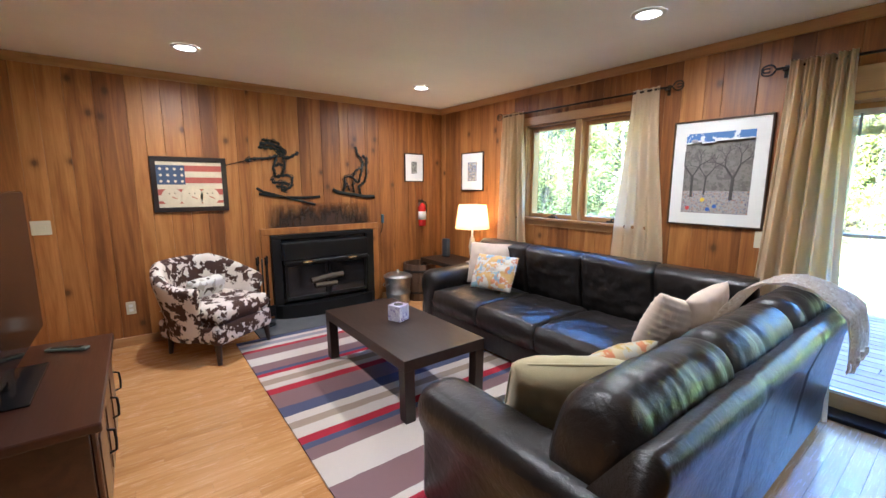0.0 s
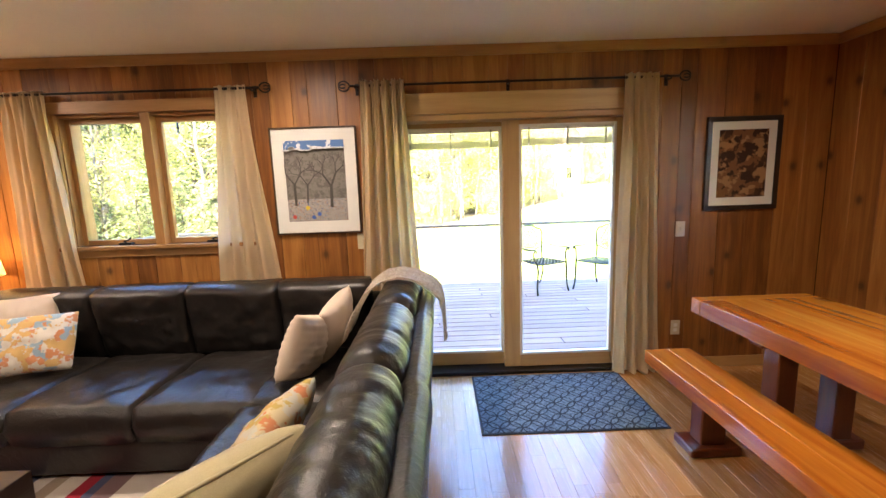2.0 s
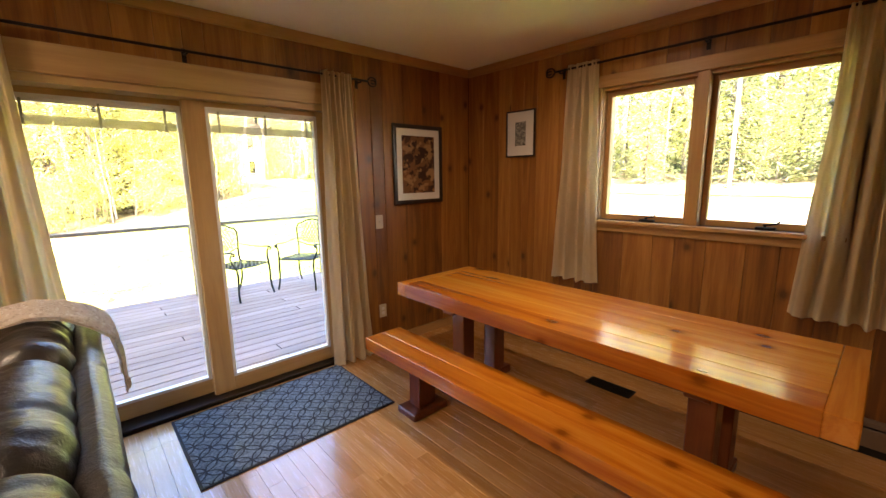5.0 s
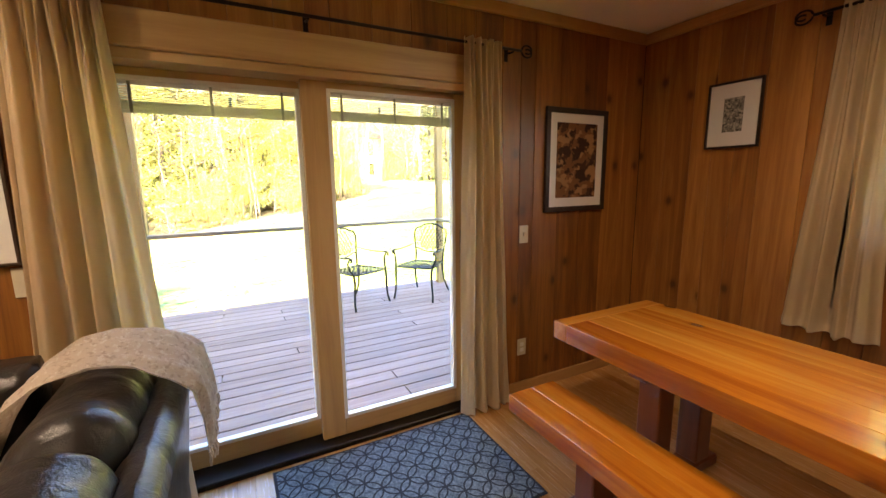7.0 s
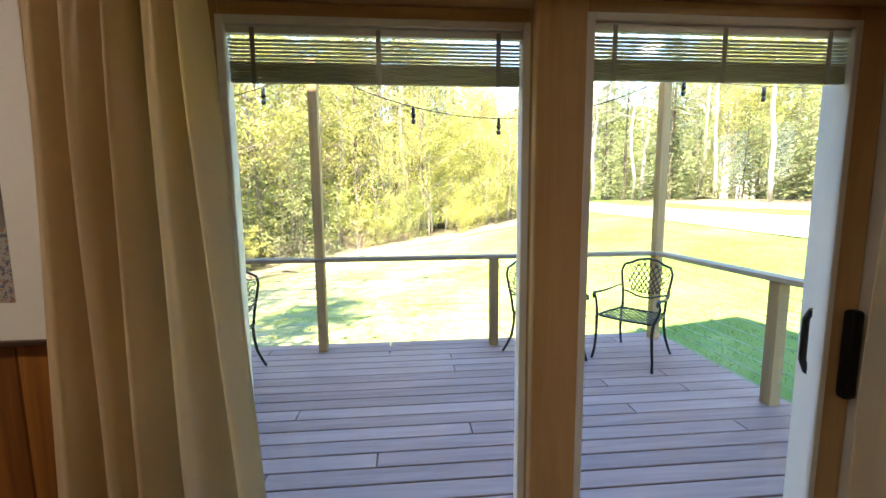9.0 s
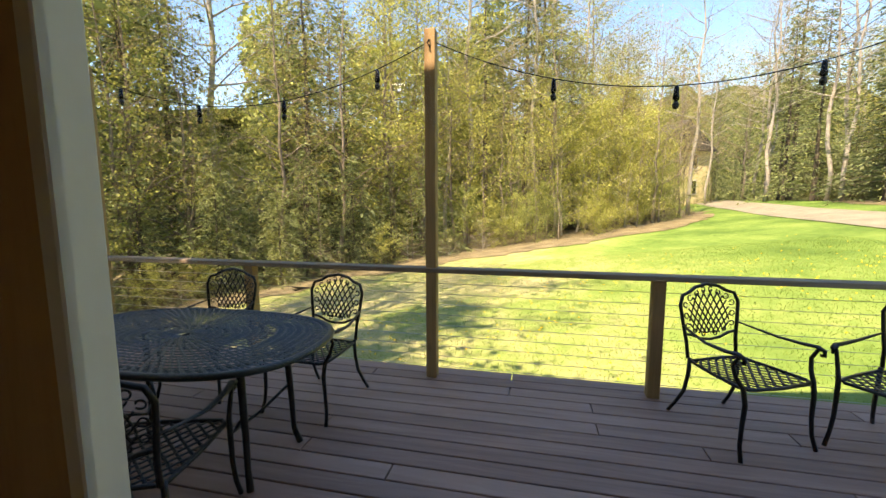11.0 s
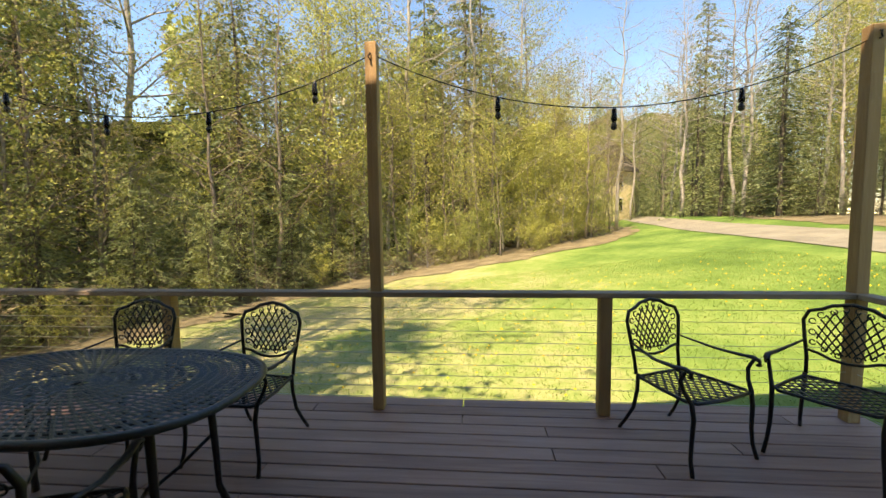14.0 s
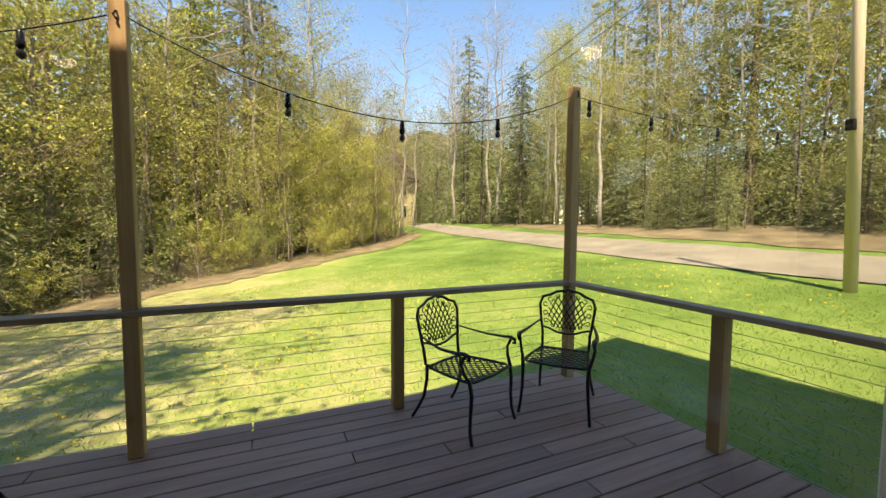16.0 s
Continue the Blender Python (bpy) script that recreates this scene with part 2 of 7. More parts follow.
M["door_wood_y"] = wood("clear_pine_door_rail", (0.42, 0.25, 0.10), (0.54, 0.34, 0.15), (0.62, 0.41, 0.20), 1, 0.35, 0.0, 10.0, vary=0.08)
M["floor"] = wood("oak_strip", (0.38, 0.175, 0.055), (0.50, 0.255, 0.092), (0.60, 0.34, 0.14), 0, 0.24, 0.0, 14.0, coat=0.6, vary=0.2, bumps=0.06)
M["floor_rest"] = wood("oak_strip_rest", (0.38, 0.175, 0.055), (0.50, 0.255, 0.092), (0.60, 0.34, 0.14), 0, 0.24, 0.0, 14.0, per_object=False, island=True, coat=0.6, vary=0.2, bumps=0.06)
M["dark_gap"] = plain("dark_joint", (0.03, 0.015, 0.008), 0.9, bump_s=0)
M["ceiling"] = plain("ceiling_paint", (0.88, 0.875, 0.84), 0.9, var=0.05, scale=1.2, bump_s=0.25, bump_d=0.003, fine=90)
M["white"] = plain("white_paint", (0.78, 0.77, 0.74), 0.5, var=0.04)
M["glass"] = material("clear_glass", glass_build)
M["deck"] = wood("composite_deck_board", (0.23, 0.132, 0.104), (0.325, 0.192, 0.154), (0.40, 0.252, 0.205), 1, 0.55, 0.0, 16.0, vary=0.3, bumps=0.25)
M["cedar"] = wood("pressure_treated_post", (0.27, 0.16, 0.07), (0.38, 0.24, 0.11), (0.48, 0.32, 0.16), 2, 0.7, 0.35, 12.0, vary=0.2)
M["rail"] = wood("weathered_rail", (0.20, 0.14, 0.09), (0.30, 0.22, 0.15), (0.38, 0.29, 0.20), 1, 0.7, 0.2, 12.0, vary=0.3)
M["rail_x"] = wood("weathered_rail_lengthwise", (0.20, 0.14, 0.09), (0.30, 0.22, 0.15), (0.38, 0.29, 0.20), 0, 0.7, 0.2, 12.0, vary=0.3)
M["black_iron"] = plain("black_iron", (0.012, 0.012, 0.013), 0.45, 0.6, bump_s=0.15)
M["steel"] = plain("steel_cable", (0.45, 0.45, 0.44), 0.3, 1.0)
M["siding"] = plain("grey_siding", (0.25, 0.17, 0.11), 0.7)
M["roof"] = plain("asphalt_shingle", (0.06, 0.055, 0.05), 0.9, fine=200)
M["table_red"] = wood("varnished_red_pine", (0.38, 0.085, 0.009), (0.58, 0.185, 0.02), (0.70, 0.30, 0.045), 0, 0.2, 0.8, 9.0, coat=0.8, vary=0.25, bumps=0.05)
M["table_red_y"] = wood("varnished_red_pine_end", (0.42, 0.11, 0.014), (0.60, 0.21, 0.03), (0.70, 0.31, 0.055), 1, 0.2, 0.3, 9.0, coat=0.8, vary=0.15, bumps=0.05)
M["red_leg"] = wood("red_stained_leg", (0.10, 0.022, 0.008), (0.16, 0.04, 0.014), (0.22, 0.06, 0.02), 2, 0.35, 0.3, 9.0, coat=0.3)
M["espresso"] = wood("espresso_wood", (0.009, 0.005, 0.0035), (0.015, 0.008, 0.0055), (0.025, 0.014, 0.009), 1, 0.36, 0.0, 14.0)
M["cherry"] = wood("dark_cherry_wood", (0.030, 0.009, 0.005), (0.050, 0.016, 0.008), (0.075, 0.026, 0.012), 1, 0.3, 0.0, 12.0, coat=0.4)


def leather_build(nt, b):
    v = coords(nt)
    n1 = tex_noise(nt, v, 5, 5)
    n2 = tex_noise(nt, v, 26, 3, 0.6, 0.6)
    vo = nd(nt, "ShaderNodeTexVoronoi", Scale=260.0)
    nt.links.new(v, vo.inputs["Vector"])
    nt.links.new(ramp(nt, n1, [(0.3, (0.010, 0.0085, 0.008)), (0.7, (0.024, 0.020, 0.018))]), b.inputs["Base Color"])
    r = nt.nodes.new("ShaderNodeMapRange")
    nt.links.new(n2, r.inputs[0])
    r.inputs[3].default_value, r.inputs[4].default_value = 0.24, 0.42
    nt.links.new(r.outputs[0], b.inputs["Roughness"])
    h = maths(nt, "ADD", maths(nt, "MULTIPLY", n2, 1.0), maths(nt, "MULTIPLY", vo.outputs["Distance"], 0.12))
    bump(nt, b, h, 0.35, 0.012)


M["leather"] = material("black_leather", leather_build)

def fabric(name, lo, hi, scale=350.0, rough=0.9, fold=3.0, trans=0.0):
    def build(nt, b):
        v = coords(nt)
        w = tex_noise(nt, v, scale, 2)
        n = tex_noise(nt, v, fold, 4)
        f = maths(nt, "ADD", maths(nt, "MULTIPLY", n, 0.6), maths(nt, "MULTIPLY", w, 0.4))
        col = ramp(nt, f, [(0.3, lo), (0.7, hi)])
        nt.links.new(col, b.inputs["Base Color"])
        b.inputs["Roughness"].default_value = rough
        b.inputs["Specular IOR Level"].default_value = 0.2
        b.inputs["Sheen Weight"].default_value = 0.2
        bump(nt, b, w, 0.3, 0.001)
        if trans:
            t = nt.nodes.new("ShaderNodeBsdfTranslucent")
            nt.links.new(col, t.inputs["Color"])
            mx = nt.nodes.new("ShaderNodeMixShader")
            mx.inputs[0].default_value = trans
            nt.links.new(b.outputs[0], mx.inputs[1])
            nt.links.new(t.outputs[0], mx.inputs[2])
            nt.links.new(mx.outputs[0], nt.nodes["Material Output"].inputs["Surface"])
    return material(name, build)


M["blind"] = fabric("blind_slats", (0.44, 0.44, 0.32), (0.54, 0.54, 0.42), rough=0.5, trans=0.45)


# ---- large structure ----
def plank_mesh(w, h, t, c=0.0035):
    """A chamfered board: x its width, y its depth (front at y=0, back at +t), z its height."""
    me = bpy.data.meshes.new("plank")
    p = [(0.0004, t), (0.0004, c), (c, 0), (w - c, 0), (w - 0.0004, c), (w - 0.0004, t)]
    vs = [(x, y, 0) for x, y in p] + [(x, y, h) for x, y in p]
    fs = [(i, i + 1, i + 7, i + 6) for i in range(5)] + [(5, 4, 3, 2, 1, 0), (6, 7, 8, 9, 10, 11), (5, 0, 6, 11)]
    me.from_pydata(vs, [], fs)
    me.materials.append(M["panel"])
    return me


def panel_wall(wall, place, length, height, openings, seed):
    """Knotty boards of uneven width on a wall; place(u) gives the pose at u along it."""
    rng = random.Random(seed)
    cuts = {0.0, length}
    for u0, u1, z0, z1 in openings:
        cuts |= {u0, u1}
    cuts = sorted(c for c in cuts if 0 <= c <= length)
    for a, b in zip(cuts, cuts[1:]):
        u = a
        while u < b - 0.001:
            w = rng.choice((0.115, 0.14, 0.165, 0.19, 0.215))
            if b - u - w < 0.08:
                w = b - u
                if w > 0.24:
                    w /= 2
            spans = [(0.0, height)]
            for u0, u1, z0, z1 in openings:
                if u0 - 1e-4 <= u and u + w <= u1 + 1e-4:
                    spans = [s for s in ((0.0, z0), (z1, height)) if s[1] - s[0] > 0.02]
            for z0, z1 in spans:
                ob = new("plank", plank_mesh(w, z1 - z0, 0.018 + rng.uniform(-0.002, 0.002)))
                ob.parent = wall
                ob.matrix_world = place(u) @ pose(0, 0, z0)
            u += w


def wall_solid(name, axis, face, back, u0, u1, z0, z1, openings, label):
    """A wall with its openings cut through, behind the boards."""
    bm = bmesh.new()
    us = sorted({u0, u1} | {v for o in openings for v in o[:2]})
    for a, b in zip(us, us[1:]):
        holes = [o for o in openings if o[0] <= a + 1e-4 and b <= o[1] + 1e-4]
        zs = [(z0, z1)] if not holes else [(z0, holes[0][2]), (holes[0][3], z1)]
        for lo, hi in zs:
            if hi - lo > 0.01:
                if axis == "y":
                    box(bm, face, back, a, b, lo, hi)
                else:
                    box(bm, a, b, face, back, lo, hi)
    bmesh.ops.remove_doubles(bm, verts=bm.verts, dist=0.0005)
    return tagged(obj_from(name, bm, M["dark_gap"] if name in ("wall_north", "wall_east", "wall_south") else M["panel"]), label, "wall", kind="structure")


DOOR = (-1.15, 0.77, 0.0, 2.04)
WIN_E = (1.80, 3.12, 1.15, 2.12)
WIN_S = (0.76, 2.10, 1.16, 2.13)
wall_east = wall_solid("wall_east", "y", XE + 0.017, XOUT, YS - 0.2, YN + 0.2, -0.3, ZC + 0.15, [DOOR, WIN_E], "knotty pine board wall with a sliding door and window")
wall_south = wall_solid("wall_south", "x", YS - 0.017, YS - 0.22, -4.2, XE + 0.017, -0.3, ZC + 0.15, [WIN_S], "knotty pine board wall with a double window")
wall_north = wall_solid("wall_north", "x", YN + 0.017, YN + 0.22, XW - 0.2, XE + 0.017, -0.3, ZC + 0.15, [], "knotty pine board wall behind the fireplace")
wall_west = wall_solid("wall_west", "y", XW, XW - 0.12, 1.6, YN + 0.017, 0, ZC + 0.1, [], "plain wood wall behind the television")
wall_side = wall_solid("wall_side", "x", 1.6, 1.72, -4.2, XW - 0.12, 0, ZC + 0.1, [], "plain wood wall closing the open room")
wall_back = wall_solid("wall_back", "y", -4.2, -4.32, YS - 0.22, 1.72, 0, ZC + 0.1, [], "plain wood wall behind the dining area")

tagged(obj_from("ceiling", boxes((-4.32, XOUT, YS - 0.22, YN + 0.22, ZC, ZC + 0.12)), M["ceiling"]), "matt white painted ceiling", "ceiling", kind="structure")
floor = tagged(obj_from("floor", boxes((-4.32, XOUT - 0.03, YS - 0.22, YN + 0.22, -0.25, -0.014)), M["dark_gap"]), "honey oak strip floor with a satin finish", "floor", kind="structure")


def crown(name, x0, x1, y0, y1, mat):
    return tagged(obj_from(name, boxes((x0, x1, y0, y1, ZC - 0.075, ZC - 0.002), bevel=0.006), mat), "pine trim board under the ceiling", "trim", kind="structure")


crown("trim_east", XE - 0.024, XE - 0.001, YS + 0.025, YN - 0.025, M["trim"])
crown("trim_north", XW + 0.002, XE - 0.001, YN - 0.024, YN - 0.001, M["trim_x"])
crown("trim_south", -4.1, XE - 0.001, YS + 0.001, YS + 0.024, M["trim_x"])
bm = boxes((XW + 0.01, 1.02, YN - 0.016, YN - 0.001, 0.0, 0.085), (2.5, XE - 0.02, YN - 0.016, YN - 0.001, 0, 0.085), bevel=0.004)
tagged(obj_from("baseboard_north", bm, M["trim_x"]), "low pine baseboard", "baseboard", kind="structure")
tagged(obj_from("baseboard_east", boxes((XE - 0.016, XE - 0.001, YS + 0.02, -1.28, 0, 0.085), bevel=0.004), M["trim"]), "low pine baseboard", "baseboard", kind="structure")

# house above, unseen: storey, eave and skewed gable added to shade the deck
upper = thing("house_upper_storey", "unseen upper storey and roof of a wood-sided house, shading the deck", "house", kind="structure")
part("wall", boxes((-6.0, XOUT + 0.02, YS - 0.24, YN + 0.24, ZC + 0.14, 6.0)), M["siding"], upper)
bm = bmesh.new()
prof = [(-6.6, 6.1), (-1.1, 8.4), (4.6, 6.1), (4.6, 6.28), (-1.1, 8.6), (-6.6, 6.28)]
A = [bm.verts.new((x, YS - 0.4, z + 0.65)) for x, z in prof]
B = [bm.verts.new((x, YN + 0.3, z + 0.10)) for x, z in prof]
for i in range(6):
    bm.faces.new((A[i], A[(i + 1) % 6], B[(i + 1) % 6], B[i]))
bm.faces.new(A[::-1])
bm.faces.new(B)
part("roof", bm, M["roof"], upper)

# sliding door
door = thing("door_1", "two-panel sliding glass door with pine frame, closed", "door", kind="structure")
yL, yR, zB, zT = 0.77, -1.15, 0.0, 2.04
part("header", boxes((XE - 0.03, XE + 0.01, yR - 0.10, yL + 0.10, 2.035, 2.185), bevel=0.005), M["door_wood_y"], door)
part("header_stop", boxes((XE - 0.012, XE + 0.14, yR + 0.012, yL - 0.012, 1.9945, 2.034), bevel=0.0005), M["door_wood_y"], door)
for y0, y1 in ((yL - 0.012, yL + 0.085), (yR - 0.085, yR + 0.012)):
    part("casing", boxes((XE - 0.022, XE + 0.01, y0, y1, 0.0, 2.034), bevel=0.004), M["door_wood"], door)
for y0, y1 in ((yL - 0.03, yL - 0.002), (yR + 0.002, yR + 0.03)):
    part("jamb", boxes((XE + 0.012, XOUT + 0.01, y0, y1, 0.02, 2.0)), M["white"], door)
part("head_jamb", boxes((XE + 0.145, XOUT + 0.01, yR + 0.032, yL - 0.032, 1.995, 2.033)), M["white"], door)
part("threshold", boxes((XE - 0.02, XOUT + 0.04, yR + 0.004, yL - 0.004, -0.012, 0.028), bevel=0.006), plain("dark_bronze_threshold", (0.018, 0.015, 0.013), 0.4, 0.7), door)


def door_panel(x, ya, yb, pane_a, pane_b):
    """One sash: stiles and rails round a pane, from ya down to yb; pane between pane_a and pane_b."""
    t = 0.018
    z0, z1, p0, p1 = 0.03, 1.993, 0.135, 1.955
    sash = part("sash", boxes((x - t, x + t, pane_a, ya, z0, z1), (x - t, x + t, yb, pane_b, z0, z1), bevel=0.004), M["door_wood"], door)
    part("rail_bottom", boxes((x - t, x + t, pane_b, pane_a, z0, p0), bevel=0.004), M["door_wood_y"], door)
    part("rail_top", boxes((x - t, x + t, pane_b, pane_a, p1, z1), bevel=0.004), M["door_wood_y"], door)
    e = 0.016
    part("glazing_bead", boxes((x - t - 0.004, x + t + 0.004, pane_a - e, pane_a + 0.004, p0 - 0.004, p1 + 0.004), (x - t - 0.004, x + t + 0.004, pane_b - 0.004, pane_b + e, p0 - 0.004, p1 + 0.004),
                               (x - t - 0.004, x + t + 0.004, pane_b + e, pane_a - e, p0 - 0.004, p0 + e), (x - t - 0.004, x + t + 0.004, pane_b + e, pane_a - e, p1 - e, p1 + 0.004), bevel=0.002), M["white"], door)
    g = part("pane", boxes((x - 0.014, x - 0.010, pane_b, pane_a, p0, p1)), M["glass"], door, "clear glass")
    g.visible_shadow = False
    # raised blind between the glass
    blind = part("blind", boxes((x - 0.008, x + 0.008, pane_b + e, pane_a - e, p1 - 0.035, p1 - e), bevel=0.001), M["white"], door, "raised slat blind between the panes")
    bm = bmesh.new()
    z = p1 - 0.05
    for i in range(6):
        box(bm, x - 0.007, x + 0.007, pane_b + e + 0.004, pane_a - e - 0.004, z, z + 0.0022)
        z -= 0.0092
    while z > p1 - 0.155:
        box(bm, x - 0.007, x + 0.007, pane_b + e + 0.004, pane_a - e - 0.004, z, z + 0.0035)
        z -= 0.0058
    part("slat", bm, M["blind"], blind)
    for f in (0.1, 0.5, 0.9):
        y = pane_b + (pane_a - pane_b) * f
        part("ladder_tape", boxes((x - 0.0085, x - 0.0072, y - 0.006, y + 0.006, p1 - 0.155, p1 - 0.02)), M["blind_dark"], blind)


M["blind_dark"] = plain("blind_tapes", (0.30, 0.30, 0.25), 0.7)
door_panel(3.625, 0.74, -0.235, 0.615, -0.165)
door_panel(3.555, -0.165, -1.118, -0.295, -1.03)
bm = bmesh.new()
box(bm, 3.50, 3.534, -1.098, -1.060, 0.93, 1.19, bevel=0.012, seg=3)
part("handle_plate", bm, M["black_iron"], door, "black handle plate")
bm = bmesh.new()
tube(bm, [(3.585, -1.06, 0.96), (3.62, -1.06, 0.97), (3.635, -1.06, 1.0), (3.635, -1.06, 1.13), (3.62, -1.06, 1.16), (3.585, -1.06, 1.17)], 0.010, 10)
part("outer_handle", bm, M["black_iron"], door, "black pull handle", True)
part("lock_tab", boxes((3.578, 3.602, 0.665, 0.695, 1.62, 1.74), bevel=0.004), M["white"], door)


def window(name, label, along, face, out, u0, u1, z0, z1):
    """A double casement in a pine frame; along 'y' for the east wall, 'x' for the south."""
    w = thing(name, label, "window", kind="structure")

    def bx(*spans, bevel=0.003):
        bm = bmesh.new()
        for (a0, a1, d0, d1, h0, h1) in spans:
            lo, hi = face + out * d0, face + out * d1
            lo, hi = min(lo, hi), max(lo, hi)
            if along == "y":
                box(bm, lo, hi, a0, a1, h0, h1, bevel=bevel, seg=1)
            else:
                box(bm, a0, a1, lo, hi, h0, h1, bevel=bevel, seg=1)
        return bm
    side = M["trim"] if along == "y" else M["trim_x"]
    part("casing_side", bx((u0 - 0.06, u0 + 0.012, -0.02, 0.01, z0, z1)), M["trim_z"], w)
    part("casing_side", bx((u1 - 0.012, u1 + 0.06, -0.02, 0.01, z0, z1)), M["trim_z"], w)
    part("casing_top", bx((u0 - 0.07, u1 + 0.07, -0.024, 0.01, z1 + 0.001, z1 + 0.085)), side, w)
    part("window_sill", bx((u0 - 0.08, u1 + 0.08, -0.05, 0.16, z0 - 0.028, z0 - 0.001)), side, w, "pine sill board")
    part("apron", bx((u0 - 0.06, u1 + 0.06, -0.018, 0.01, z0 - 0.085, z0 - 0.03)), side, w)
    um = (u0 + u1) / 2
    part("mullion", bx((um - 0.035, um + 0.035, -0.01, 0.15, z0, z1)), M["trim_z"], w)
    part("lining", bx((u0, u0 + 0.018, 0.012, 0.2, z0, z1), (u1 - 0.018, u1, 0.012, 0.2, z0, z1), (u0 + 0.018, u1 - 0.018, 0.012, 0.2, z1 - 0.02, z1)), M["trim_z"], w)
    for a, b in ((u0 + 0.019, um - 0.036), (um + 0.036, u1 - 0.019)):
        s = part("sash", bx((a, a + 0.035, 0.06, 0.10, z0, z1 - 0.021), (b - 0.035, b, 0.06, 0.10, z0, z1 - 0.021)), M["trim_z"], w)
        part("sash_rail", bx((a + 0.035, b - 0.035, 0.06, 0.10, z0, z0 + 0.04), (a + 0.035, b - 0.035, 0.06, 0.10, z1 - 0.06, z1 - 0.021)), side, w)
        g = part("pane", bx((a + 0.03, b - 0.03, 0.078, 0.082, z0 + 0.03, z1 - 0.05), bevel=0), M["glass"], w, "clear glass")
        g.visible_shadow = False
        c = a + (b - a) * 0.42
        crank = part("crank", bx((c - 0.05, c + 0.05, 0.01, 0.055, z0 + 0.001, z0 + 0.018), bevel=0.004), M["black_iron"], w, "dark metal crank")
        bm = bmesh.new()
        pts = [(c, 0.03, z0 + 0.018), (c + 0.01, 0.02, z0 + 0.03), (c - 0.06, -0.01, z0 + 0.045), (c - 0.07, -0.012, z0 + 0.06)]
        pts = [(face + out * d, u, z) if along == "y" else (u, face + out * d, z) for u, d, z in pts]
        tube(bm, pts, 0.006, 6)
        part("crank_arm", bm, M["black_iron"], crank)
    return w


window("window_1", "double casement window in a pine frame", "y", XE, 1, *WIN_E)
window("window_2", "wide double casement window in a pine frame", "x", YS, -1, *WIN_S)

# deck
deck = tagged(obj_from("deck", boxes((XOUT + 0.03, 6.74, -2.64, 4.74, DECK_Z - 0.26, DECK_Z - 0.03)), M["siding"]), "brown composite board deck in shade", "deck", kind="structure")
rng = random.Random(5)
pitch, gap = 0.143, 0.010
board_meshes = {}


def board(parent, name, mat, x, y0, y1, z, w, t):
    key = (round(w, 3), round(y1 - y0, 2), mat.name)
    if key not in board_meshes:
        bm = bmesh.new()
        L = key[1]
        c = 0.004
        prof = [(0, -t), (w, -t), (w, -c), (w - c, 0), (c, 0), (0, -c)]
        A = [bm.verts.new((a, 0, b)) for a, b in prof]
        B = [bm.verts.new((a, L, b)) for a, b in prof]
        for i in range(6):
            bm.faces.new((A[i], B[i], B[(i + 1) % 6], A[(i + 1) % 6]))
        bm.faces.new(A)
        bm.faces.new(B[::-1])
        me = bpy.data.meshes.new(name)
        bm.to_mesh(me)
        bm.free()
        me.materials.append(mat)
        board_meshes[key] = me
    ob = new(name, board_meshes[key])
    ob.parent = parent
    ob.location = (x, y0, z)
    return ob


x = XOUT + 0.04
while x < 6.76:
    cuts = [-2.68]
    y = -2.68 + rng.choice((0.61, 1.22, 1.83, 2.44, 3.05, 3.66))
    while y < 4.78 - 0.5:
        cuts.append(y)
        y += 3.66
    cuts.append(4.78)
    for a, b in zip(cuts, cuts[1:]):
        board(deck, "deck_board", M["deck"], x, a + 0.003, b - 0.003, DECK_Z, pitch - gap, 0.025)
    x += pitch

# railing
railing = thing("deck_railing", "wooden deck railing with thin horizontal steel cables", "railing", kind="structure")
PX, PS, PN = 6.68, -2.52, 4.60
post_spots = [(PX, 4.60, 2.84), (PX, 2.83, 0.9), (PX, 1.05, 2.86), (PX, -0.73, 0.9), (PX, PS, 2.82), (5.20, PS, 0.9), (3.78, PS, 0.9), (5.20, PN, 0.9), (3.78, PN, 0.9)]
for px, py, top in post_spots:
    part("post", boxes((px - 0.045, px + 0.045, py - 0.045, py + 0.045, DECK_Z, top), bevel=0.005), M["cedar"], railing)
part("top_rail", boxes((PX - 0.07, PX + 0.055, PS - 0.06, PN + 0.06, 0.9, 0.94), bevel=0.005), M["rail"], railing)
for yy in (PS, PN):
    part("top_rail", boxes((3.72, PX - 0.072, yy - 0.06, yy + 0.06, 0.9, 0.94), bevel=0.005), M["rail_x"], railing)
for i in range(9):
    z = DECK_Z + 0.095 + i * 0.092
    for a, b in (((PX, PS, z), (PX, PN, z)), ((3.75, PS, z), (PX, PS, z)), ((3.75, PN, z), (PX, PN, z))):
        bm = bmesh.new()
        cyl(bm, a, b, 0.0022, n=6)
        part("cable", bm, M["steel"], railing, "thin steel cable")

